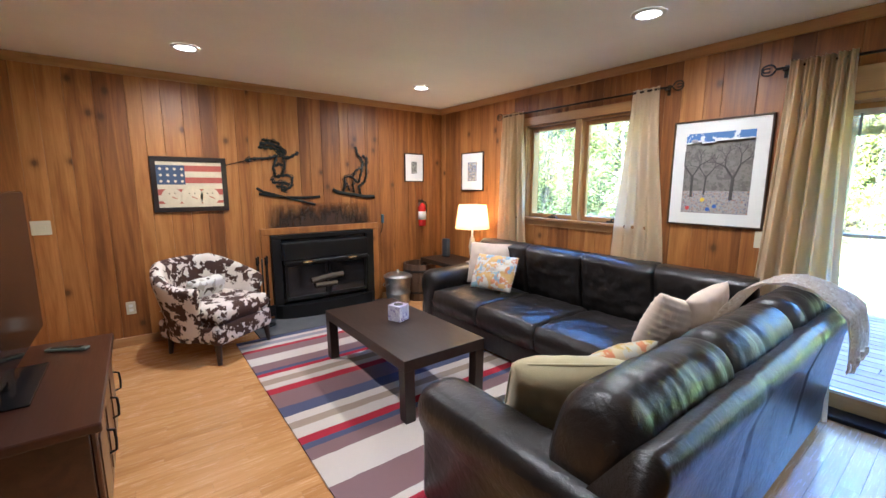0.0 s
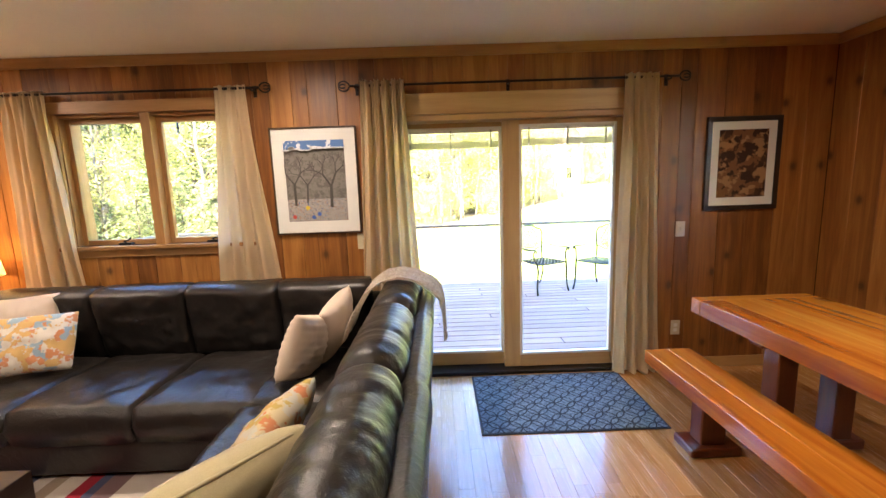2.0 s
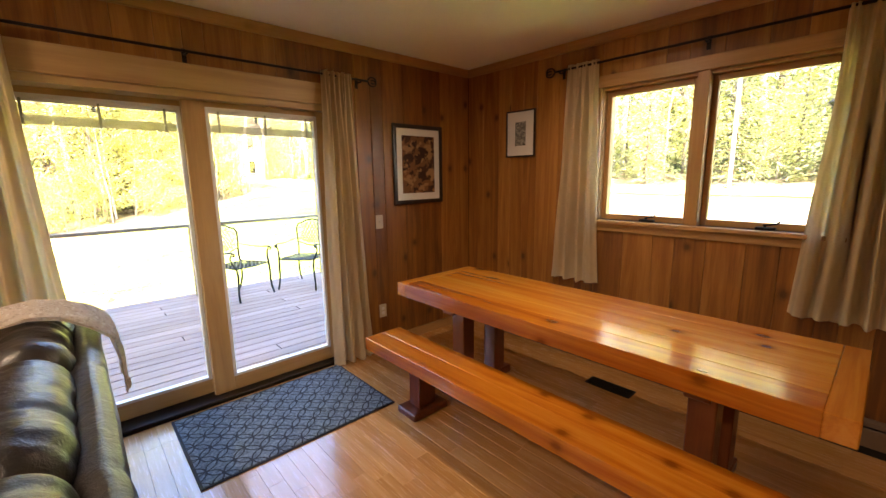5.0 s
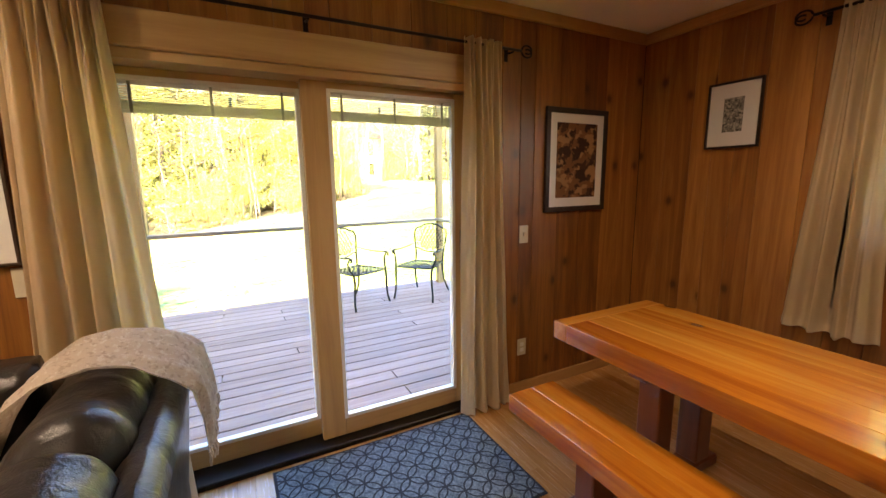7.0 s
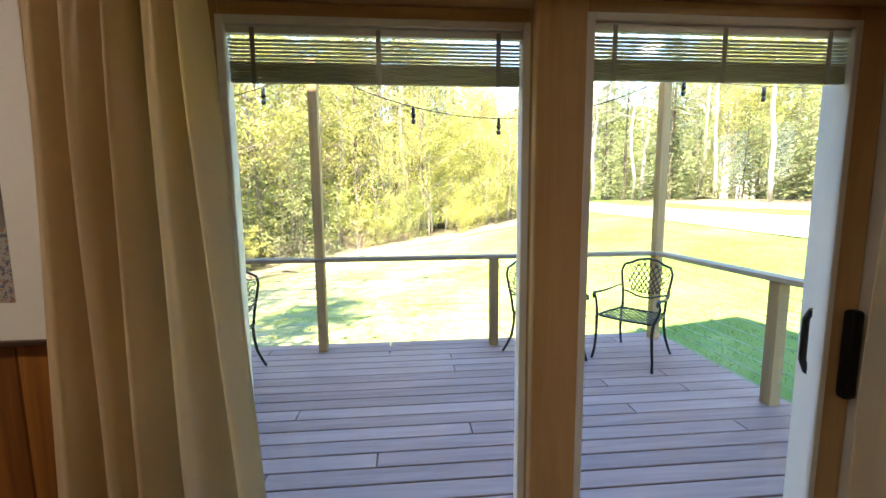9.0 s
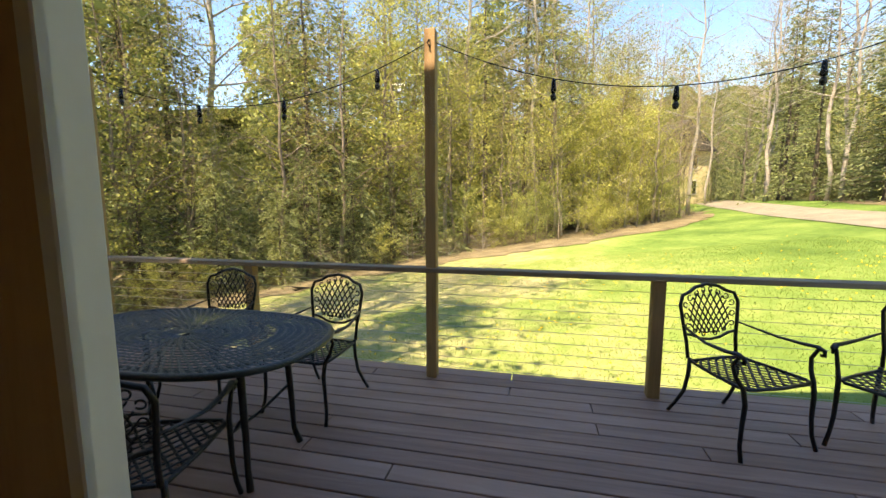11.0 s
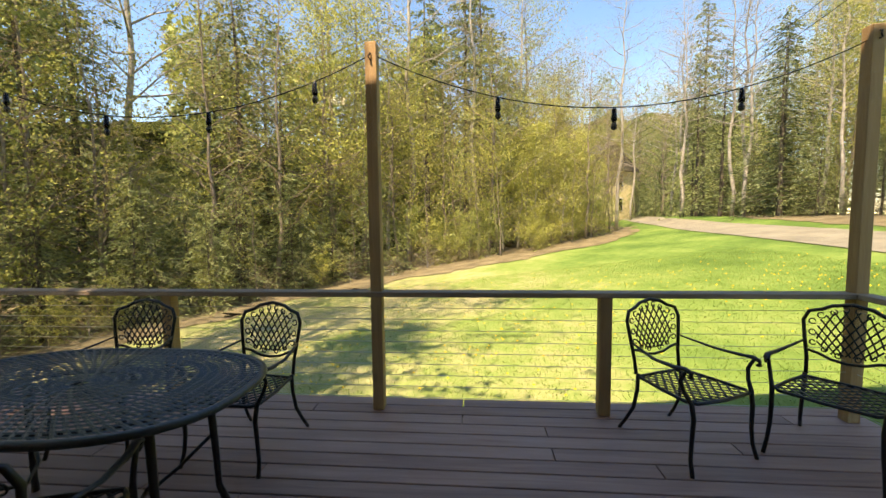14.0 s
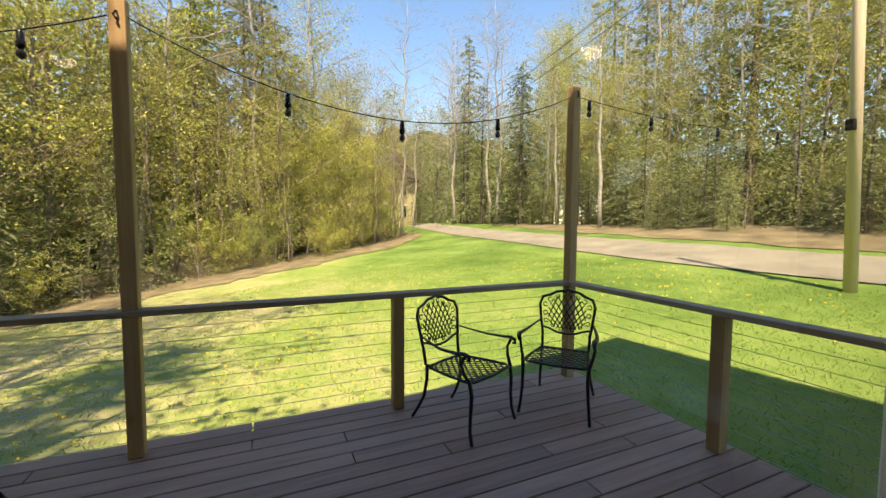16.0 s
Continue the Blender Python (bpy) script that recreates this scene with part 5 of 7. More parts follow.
def scorch_build(nt, b):
    v = coords(nt)
    sp_ = nt.nodes.new("ShaderNodeSeparateXYZ")
    nt.links.new(v, sp_.inputs[0])
    n = tex_noise(nt, coords(nt, (7, 1, 1.6)), 2.2, 5, 0.65)
    nt.links.new(mix(nt, n, (0.02, 0.010, 0.005), (0.06, 0.028, 0.012)), b.inputs["Base Color"])
    b.inputs["Roughness"].default_value = 0.8
    fade = maths(nt, "SUBTRACT", 1.0, maths(nt, "DIVIDE", sp_.outputs[2], 0.27))
    edge = maths(nt, "SUBTRACT", 1.0, maths(nt, "POWER", maths(nt, "ABSOLUTE", maths(nt, "DIVIDE", sp_.outputs[0], 0.62)), 4.0))
    a = maths(nt, "MULTIPLY", maths(nt, "MULTIPLY", fade, edge), 1.9)
    a = maths(nt, "MULTIPLY", a, maths(nt, "SUBTRACT", maths(nt, "MULTIPLY", n, 2.6), 0.62))
    nt.links.new(maths(nt, "MINIMUM", maths(nt, "MAXIMUM", a, 0.0), 0.92), b.inputs["Alpha"])


M["scorch"] = material("smoke_stain", scorch_build)
sc = obj_from("smoke_stain", boxes((-0.62, 0.62, -0.0004, 0.0, 0, 0.27)), M["scorch"])
sc.location = (1.75, YN - 0.0025, 1.025)
tagged(sc, "dark smoke stain on the boards above the fireplace", "stain", kind="structure")

fe = thing("fire_extinguisher", "red fire extinguisher hung on the wall", "extinguisher", at=pose(3.11, YN - 0.065, 0.94))
bm = bmesh.new()
lathe(bm, [(0.045, 0), (0.052, 0.012), (0.052, 0.25), (0.04, 0.285), (0.018, 0.30), (0.016, 0.315)], 20)
part("cylinder", bm, M["red_paint"], fe, "", True)
bm = bmesh.new()
lathe(bm, [(0.0526, 0.09), (0.0528, 0.09), (0.0528, 0.20), (0.0526, 0.20)], 20, closed_ends=False)
part("label_band", bm, M["paper"], fe, "white paper label", True)
part("valve", boxes((-0.014, 0.014, -0.014, 0.014, 0.31, 0.345), (-0.06, 0.012, -0.008, 0.008, 0.345, 0.357), (-0.06, 0.01, -0.007, 0.007, 0.325, 0.335), bevel=0.002), M["black_metal"], fe)
bm = bmesh.new()
tube(bm, [(0.012, 0, 0.33), (0.05, -0.005, 0.325), (0.064, -0.01, 0.28), (0.062, -0.01, 0.18)], 0.007, 8)
part("hose", bm, M["black_metal"], fe, "", True)
part("wall_bracket", boxes((-0.02, 0.02, 0.05, 0.063, 0.05, 0.33)), M["galv"], fe)
hk = thing("hanging_lighter", "blue grill lighter hanging from a nail", "lighter", at=on_wall("N", 2.53, 1.06))
bm = bmesh.new()
rounded(bm, -0.018, 0.018, -0.05, 0.06, 0.0, 0.022, 0.006, 2)
part("grip", bm, plain("blue_plastic", (0.03, 0.08, 0.14), 0.4), hk)
bm = bmesh.new()
tube(bm, [(0, -0.05, 0.01), (-0.005, -0.10, 0.01), (-0.02, -0.16, 0.01), (-0.035, -0.18, 0.01)], 0.005, 6)
part("wand", bm, M["black_metal"], hk)


def plate(label, name, wall, u, z, w, h, kind_of):
    p = thing(name, label, "wall plate", "ivory wall plates", at=on_wall(wall, u, z))
    part("plate", boxes((-w / 2, w / 2, -h / 2, h / 2, 0, 0.006), bevel=0.002), M["ivory"], p)
    n = 2 if w > 0.1 else 1
    for k in range(n):
        x = (k - (n - 1) / 2) * 0.046
        if kind_of == "switch":
            part("toggle", boxes((x - 0.005, x + 0.005, -0.012, 0.012, 0.006, 0.014), bevel=0.001), M["ivory"], p)
        else:
            for y in (-0.02, 0.02):
                part("socket", boxes((x - 0.016, x + 0.016, y - 0.014, y + 0.014, 0.006, 0.008), bevel=0.001), M["white"], p)
    return p


plate("double ivory light switch plate on pine boards", "light_switch", "N", -0.64, 1.14, 0.125, 0.118, "switch")
plate("ivory light switch beside the sliding door", "light_switch", "E", -1.52, 1.13, 0.072, 0.118, "switch")
plate("ivory light switch behind the curtain edge", "light_switch", "E", 0.93, 1.12, 0.072, 0.118, "switch")
plate("ivory wall socket low on the pine boards", "wall_socket", "N", -0.12, 0.36, 0.072, 0.118, "socket")
plate("ivory wall socket beside the dining bench", "wall_socket", "E", -1.52, 0.34, 0.072, 0.118, "socket")

# ---- recessed lights ----
for lx, ly in LAMPS:
    rl = thing("recessed_light", "lit round recessed ceiling light with white trim", "ceiling light", "recessed lights", at=pose(lx, ly, ZC))
    bm = bmesh.new()
    lathe(bm, [(0.098, -0.001), (0.098, -0.006), (0.075, -0.012), (0.068, -0.010), (0.068, -0.002)], 32, closed_ends=False)
    part("trim_ring", bm, M["can_trim"], rl, "", True)
    bm = bmesh.new()
    lathe(bm, [(0.070, -0.006), (0.070, -0.003)], 32)
    part("lens", bm, M["lamp_face"], rl, "glowing warm lens")

# ---- curtains ----
def curtain(label, wall, ut, ub, zt, zb, folds, seed, depth=0.045, off=0.075):
    """ut, ub: its two edges along the wall at top and bottom; it hangs off the wall from a rod pocket."""
    c = thing("curtain", label, "curtain", "cream curtains")
    bm = bmesh.new()

    def f(u, v):
        a = ut[0] + (ut[1] - ut[0]) * u
        b = ub[0] + (ub[1] - ub[0]) * u
        w = a + (b - a) * v ** 1.3 + 0.012 * noise.noise((u * 6, v * 2, seed))
        uu = u + 0.06 * noise.noise((u * 3.5, v * 0.5, seed)) + 0.012 * noise.noise((u * 4, v * 3, seed + 2))
        main = math.sin(uu * folds * 2 * math.pi + seed)
        main = math.copysign(abs(main) ** 0.6, main) * (0.75 + 0.6 * noise.noise((u * 5, v * 0.8, seed + 5)))
        fine = math.sin(uu * folds * 5.2 * math.pi + 2 * seed)
        g = min(1.0, v / 0.28)
        g = g * g * (3 - 2 * g)
        d = off + depth * ((0.25 + 0.75 * g) * main + (0.30 - 0.22 * g) * fine) + 0.018 * noise.noise((u * 7, v * 2.5, seed + 7))
        d = max(0.028, d)
        z = zt + (zb - zt) * v + 0.012 * noise.noise((u * 9, 0, seed)) * (v + 0.6)
        return Vector((XE - d, w, z)) if wall == "E" else Vector((w, YS + d, z))
    grid_surface(bm, f, folds * 20, 36)
    bmesh.ops.solidify(bm, geom=bm.faces[:], thickness=0.003)
    bmesh.ops.recalc_face_normals(bm, faces=bm.faces)
    part("cloth", bm, M["curtain"], c, "", True)
    bm = bmesh.new()
    grid_surface(bm, lambda u, v: (lambda p, q: Vector((p.x + (-0.004 if wall == "E" else 0), p.y + (0.004 if wall == "S" else 0), q)))(f(u, 1 - 0.02 * v), zb + 0.004 + 0.045 * v), folds * 20, 3)
    part("hem", bm, M["curtain"], c, "", True)
    return c


curtain("cream curtain gathered beside the pine window", "E", (3.40, 3.10), (3.46, 3.0), 2.27, 0.62, 4, 1.0)
curtain("cream curtain flaring out beside the pine window", "E", (1.90, 1.67), (2.0, 1.50), 2.27, 0.62, 4, 2.0)
curtain("full-length cream curtain beside the sliding door", "E", (0.86, 0.55), (0.97, 0.44), 2.265, 0.03, 5, 3.0, 0.08, 0.11)
curtain("full-length cream curtain at the sliding door edge", "E", (-1.02, -1.26), (-0.995, -1.37), 2.265, 0.02, 4, 4.0, 0.045, 0.09)
curtain("cream curtain hanging over the dining table", "S", (2.35, 2.10), (2.44, 2.03), 2.325, 0.66, 4, 5.0)
curtain("cream curtain at the far side of the dining window", "S", (0.80, 0.42), (0.88, 0.36), 2.31, 0.70, 5, 6.0)


def rod(label, wall, u0, u1, z, brackets):
    r = thing("curtain_rod", label, "curtain rod", "curtain rods")

    def P(u, d, dz=0):
        return (XE - d, u, z + dz) if wall == "E" else (u, YS + d, z + dz)
    bm = bmesh.new()
    cyl(bm, P(u0, 0.075), P(u1, 0.075), 0.0085, n=10)
    part("pole", bm, M["rod"], r, "", True)
    for u, s in ((u0, -1), (u1, 1)):
        s = s if u1 > u0 else -s
        bm = bmesh.new()
        for w in (-1, 1):
            pts = []
            for k in range(15):
                a = k / 14 * 1.7 * math.pi
                rr = 0.042 * (1 - 0.45 * k / 14)
                pts.append(P(u + s * (0.045 - rr * math.cos(a)), 0.075, w * (rr * math.sin(a) * 0.75 + 0.006)))
            tube(bm, pts, 0.0055, 6)
        part("finial", bm, M["rod"], r, "scrolled iron finial", True)
    for u in brackets:
        bm = bmesh.new()
        tube(bm, [P(u, 0.0, 0.0), P(u, 0.04, -0.012), P(u, 0.075, -0.012)], 0.006, 6)
        q0, q1 = P(u - 0.012, 0.0, -0.05), P(u + 0.012, 0.005, 0.03)
        box(bm, *sorted((q0[0], q1[0])), *sorted((q0[1], q1[1])), q0[2], q1[2])
        part("bracket", bm, M["rod"], r)
    return r


rod("thin dark iron curtain rod with scroll ends over the window", "E", 1.58, 3.42, 2.25, (1.64, 3.38))
rod("long dark iron curtain rod with scroll ends over the door", "E", -1.42, 0.94, 2.24, (-1.36, -0.2, 0.90))
rod("dark iron curtain rod over the dining window", "S", 0.36, 2.46, 2.30, (0.4, 1.42, 2.42))

# ---- dining table and bench ----
def plank_top(t, x0, x1, y0, y1, z0, z1, n, endcap):
    L = x1 - x0
    for k in range(n):
        a, b = y0 + (y1 - y0) * k / n, y0 + (y1 - y0) * (k + 1) / n
        part("plank", boxes((x0 + endcap, x1 - endcap, a + 0.0008, b - 0.0008, z0, z1), bevel=0.002), M["table_red"], t)
    if endcap:
        for a, b in ((x0, x0 + endcap), (x1 - endcap, x1)):
            part("breadboard_end", boxes((a + 0.0005, b - 0.0005, y0, y1, z0, z1), bevel=0.004), M["table_red_y"], t)


dt = thing("dining_table", "long glossy red-pine dining table with trestle legs", "table")
plank_top(dt, 0.52, 2.91, -2.03, -1.28, 0.655, 0.75, 5, 0.09)
for lx in (0.98, 2.45):
    for ly in (-1.50, -1.83):
        part("post", boxes((lx - 0.055, lx + 0.055, ly - 0.055, ly + 0.055, 0.06, 0.60), bevel=0.006), M["red_leg"], dt)
    part("foot_beam", boxes((lx - 0.06, lx + 0.06, -1.96, -1.37, 0.0, 0.06), bevel=0.008), M["red_leg"], dt)
    part("top_beam", boxes((lx - 0.05, lx + 0.05, -1.96, -1.35, 0.60, 0.655), bevel=0.006), M["red_leg"], dt)
bn = thing("dining_bench", "long glossy red-pine bench beside the dining table", "bench")
plank_top(bn, 0.58, 2.90, -1.28, -0.985, 0.325, 0.41, 2, 0.0)
for lx in (1.0, 2.46):
    part("post", boxes((lx - 0.05, lx + 0.05, -1.20, -1.06, 0.05, 0.325), bevel=0.006), M["red_leg"], bn)
    part("foot_plate", boxes((lx - 0.09, lx + 0.09, -1.27, -0.99, 0.0, 0.05), bevel=0.008), M["red_leg"], bn)
bh = thing("baseboard_heater", "long low metal baseboard heater along the wall", "heater")
part("cover", boxes((0.2, 3.1, YS + 0.001, YS + 0.012, 0.02, 0.19), (0.2, 3.1, YS + 0.012, YS + 0.06, 0.165, 0.19), (0.2, 3.1, YS + 0.05, YS + 0.062, 0.05, 0.155), bevel=0.003), plain("brown_heater_enamel", (0.16, 0.11, 0.075), 0.45), bh)
part("fin_slot", boxes((0.22, 3.08, YS + 0.013, YS + 0.045, 0.0, 0.15)), M["black_metal"], bh)

fr = thing("floor_register", "black metal floor vent under the table", "floor vent", at=pose(1.75, -2.28, 0.0))
part("frame", boxes((-0.16, 0.16, -0.06, -0.05, 0.0, 0.006), (-0.16, 0.16, 0.05, 0.06, 0.0, 0.006), (-0.16, -0.15, -0.05, 0.05, 0.0, 0.006), (0.15, 0.16, -0.05, 0.05, 0.0, 0.006)), M["black_metal"], fr)
for k in range(9):
    part("louvre", boxes((-0.149, 0.149, -0.045 + k * 0.0105, -0.040 + k * 0.0105, 0.0, 0.004)), M["black_metal"], fr)

# ---- television stand ----
ts = thing("tv_stand", "dark cherry television cabinet with doors", "cabinet")
part("top", boxes((-0.80, -0.18, 1.93, 3.13, 0.56, 0.60), bevel=0.008, seg=2), M["cherry"], ts)
part("body", boxes((-0.78, -0.225, 1.97, 3.09, 0.05, 0.559), bevel=0.003), M["cherry"], ts)
part("plinth", boxes((-0.77, -0.24, 1.99, 3.07, 0.0, 0.05)), M["cherry"], ts)
for a, b in ((1.985, 2.345), (2.355, 2.705), (2.715, 3.075)):
    d = part("cabinet_door", boxes((-0.224, -0.205, a, b, 0.08, 0.54), bevel=0.004), M["cherry"], ts)
    part("inset_panel", boxes((-0.2045, -0.2, a + 0.05, b - 0.05, 0.13, 0.49), bevel=0.002), M["cherry"], d)
    bm = bmesh.new()
    tube(bm, [(-0.204, b - 0.03, 0.26), (-0.175, b - 0.03, 0.27), (-0.172, b - 0.03, 0.32), (-0.175, b - 0.03, 0.37), (-0.204, b - 0.03, 0.38)], 0.006, 8)
    part("handle", bm, M["black_iron"], d, "dark curved pull")
tv = thing("television", "black flat-screen television on the cabinet", "television", at=pose(-0.52, 2.50, 0.60, 0, 0, 0))
part("panel", boxes((-0.03, 0.02, -0.70, 0.76, 0.07, 0.86), bevel=0.006), M["tv"], tv)
part("screen", boxes((0.0205, 0.0225, -0.685, 0.745, 0.085, 0.845)), M["soot_glass"], tv, "dark glossy screen")
part("stand", boxes((-0.10, 0.10, -0.25, 0.25, 0.0005, 0.012), (-0.02, 0.01, -0.06, 0.06, 0.012, 0.07), bevel=0.003), M["tv"], tv)
rc = thing("remote_control", "slim dark remote control on the cabinet", "remote", at=pose(-0.37, 2.93, 0.6005, 0, 0, 62))
bm = bmesh.new()
rounded(bm, -0.022, 0.022, -0.10, 0.10, 0, 0.016, 0.006, 2)
part("body", bm, plain("grey_green_plastic", (0.10, 0.12, 0.10), 0.4), rc)
part("keypad", boxes((-0.014, 0.014, -0.07, 0.08, 0.0162, 0.018)), M["tv"], rc)

# ---- outdoors: ground and road ----
def ground_mesh():
    bm = bmesh.new()
    xs = [-150, -80, -40, -20, -10, 0] + [3 + i * 0.8 for i in range(50)] + [45, 50, 60, 80, 110, 150, 300]
    ys = [-300, -150, -100, -70, -50, -40] + [-35 + i * 0.8 for i in range(75)] + [26, 30, 40, 60, 100, 200]
    vs = [[bm.verts.new((x, y, ground_z(x, y))) for y in ys] for x in xs]
    for i in range(len(xs) - 1):
        for j in range(len(ys) - 1):
            bm.faces.new((vs[i][j], vs[i + 1][j], vs[i + 1][j + 1], vs[i][j + 1]))
    return bm


EDGE_L = [(-30, 22), (-12, 19), (0, 16.5), (8, 15.5), (14, 14), (19, 11), (22.5, 7), (25, 3), (27.5, -1.5), (30.5, -6), (35, -9.3), (45, -10.5), (70, -8)]
EDGE_R = [(70, -34), (52, -27), (40, -23), (30, -20.5), (22, -18.8), (14, -17.6), (6, -17), (-6, -17), (-20, -17), (-40, -18)]


def along(poly, s):
    """Point and leftward normal at distance s along a polyline."""
    for (x0, y0), (x1, y1) in zip(poly, poly[1:]):
        L = math.hypot(x1 - x0, y1 - y0)
        if s <= L:
            return x0 + (x1 - x0) * s / L, y0 + (y1 - y0) * s / L, -(y1 - y0) / L, (x1 - x0) / L
        s -= L
    return x1, y1, -(y1 - y0) / L, (x1 - x0) / L


def poly_len(poly):
    return sum(math.hypot(b[0] - a[0], b[1] - a[1]) for a, b in zip(poly, poly[1:]))


def grass_build(nt, b):
    v = coords(nt)
    n1 = tex_noise(nt, v, 0.35, 5)
    n2 = tex_noise(nt, v, 2.6, 6, 0.7)
    n3 = tex_noise(nt, v, 38, 3, 0.8)
    f = maths(nt, "ADD", maths(nt, "MULTIPLY", n1, 0.38), maths(nt, "ADD", maths(nt, "MULTIPLY", n2, 0.27), maths(nt, "MULTIPLY", n3, 0.35)))
    sp = nt.nodes.new("ShaderNodeSeparateXYZ")
    nt.links.new(v, sp.inputs[0])
    dry = maths(nt, "MULTIPLY", maths(nt, "ADD", sp.outputs[1], 4.0), 0.016)
    f = maths(nt, "ADD", f, maths(nt, "MINIMUM", maths(nt, "MAXIMUM", dry, -0.06), 0.13))
    nt.links.new(ramp(nt, f, [(0.36, (0.055, 0.11, 0.022)), (0.46, (0.12, 0.20, 0.042)), (0.56, (0.20, 0.262, 0.070)), (0.66, (0.35, 0.32, 0.16)), (0.76, (0.43, 0.36, 0.23))]), b.inputs["Base Color"])
    b.inputs["Roughness"].default_value = 0.9
    b.inputs["Specular IOR Level"].default_value = 0.15
    bump(nt, b, n3, 0.5, 0.02)


def litter_build(nt, b):
    v = coords(nt)
    n1 = tex_noise(nt, v, 1.2, 5)
    n2 = tex_noise(nt, v, 30, 3, 0.8)
    f = maths(nt, "ADD", maths(nt, "MULTIPLY", n1, 0.5), maths(nt, "MULTIPLY", n2, 0.5))
    nt.links.new(ramp(nt, f, [(0.35, (0.09, 0.072, 0.035)), (0.52, (0.21, 0.17, 0.09)), (0.66, (0.33, 0.275, 0.155))]), b.inputs["Base Color"])
    b.inputs["Roughness"].default_value = 0.95
    bump(nt, b, n2, 0.9, 0.06)


def gravel_build(nt, b):
    v = coords(nt)
    n1 = tex_noise(nt, v, 0.9, 5)
    n2 = tex_noise(nt, v, 35, 3, 0.8)
    f = maths(nt, "ADD", maths(nt, "MULTIPLY", n1, 0.6), maths(nt, "MULTIPLY", n2, 0.4))
    nt.links.new(ramp(nt, f, [(0.35, (0.15, 0.138, 0.10)), (0.65, (0.27, 0.25, 0.185))]), b.inputs["Base Color"])
    b.inputs["Roughness"].default_value = 0.95
    bump(nt, b, n2, 0.6, 0.03)


M["grass"] = material("lawn_grass", grass_build)
M["litter"] = material("leaf_litter", litter_build)
M["gravel"] = material("dirt_road", gravel_build)
tagged(obj_from("ground", ground_mesh(), M["grass"], smooth=True), "sunny spring lawn dotted with dandelions", "lawn", kind="structure")


def sheet(name, mat, rows, lift, label, cat):
    """A strip laid over the ground; rows are lists of (x, y)."""
    bm = bmesh.new()
    vs = [[bm.verts.new((x, y, ground_z(x, y) + lift)) for x, y in r] for r in rows]
    for A, B in zip(vs, vs[1:]):
        for i in range(len(A) - 1):
            bm.faces.new((A[i], A[i + 1], B[i + 1], B[i]))
    bmesh.ops.recalc_face_normals(bm, faces=bm.faces)
    if bm.faces and sum(f.normal.z for f in bm.faces) < 0:
        bmesh.ops.reverse_faces(bm, faces=bm.faces)
    return tagged(obj_from(name, bm, mat, smooth=True), label, cat, kind="structure")


def strip_rows(poly, offs, step=0.6, wob=0.5, seed=0.0):
    rows, s = [], 0.0
    while s < poly_len(poly):
        x, y, nx, ny = along(poly, s)
        w = wob * noise.noise((s * 0.35, seed, 0)) + wob * 0.5 * noise.noise((s * 1.3, seed, 4))
        rows.append([(x + nx * (o + (w if i == 0 else 0)), y + ny * (o + (w if i == 0 else 0))) for i, o in enumerate(offs)])
        s += step
    return rows


sheet("forest_floor_east", M["litter"], strip_rows(EDGE_L, [-2.6, -0.9, 0.5, 1.5, 3, 5, 8, 12, 18, 26], 0.3, 1.5, 1.0), 0.03, "brown leaf litter under the trees", "forest floor")
sheet("forest_floor_south", M["litter"], strip_rows(list(reversed(EDGE_R)), [2.5, 1.3, 0.0, -1.0, -2.5, -5, -8, -14, -24], 0.7, 0.5, 2.0), 0.03, "brown leaf litter under the trees", "forest floor")
ROAD = [(-60, -12.6), (-20, -12.3), (0, -12.1), (8, -12.15), (15, -12.7), (24, -13.7), (33, -14.8), (45, -17.0), (60, -20)]
sheet("road", M["gravel"], strip_rows(ROAD, [-1.6, -0.8, 0, 0.8, 1.6], 0.6, 0.25, 3.0), 0.035, "pale dirt road past the lawn", "road")

# grass tufts and dandelions
rng = random.Random(21)


def scatter(n, x0, x1, y0, y1, ok):
    out = []
    while len(out) < n:
        x, y = rng.uniform(x0, x1), rng.uniform(y0, y1)
        if ok(x, y):
            out.append((x, y))
    return out


def on_lawn(x, y):
    if x < 7.0 and -2.9 < y < 5.0:
        return False
    return -10.2 < y < min(13.0, 22 - 0.45 * x) and x < 29 - 0.5 * (y + 6)


vs, fs = [], []
for x, y in scatter(90000, 4.5, 20, -10.0, 9, on_lawn):
    z = ground_z(x, y)
    h, a = rng.uniform(0.02, 0.05), rng.uniform(0, 6.28)
    dx, dy = 0.0055 * math.cos(a), 0.0055 * math.sin(a)
    lx, ly = rng.uniform(-0.05, 0.05), rng.uniform(-0.05, 0.05)
    k = len(vs)
    vs += [(x - dx, y - dy, z - 0.005), (x + dx, y + dy, z - 0.005), (x + lx, y + ly, z + h)]
    fs.append((k, k + 1, k + 2))
me = bpy.data.meshes.new("grass_blades")
me.from_pydata(vs, [], fs)


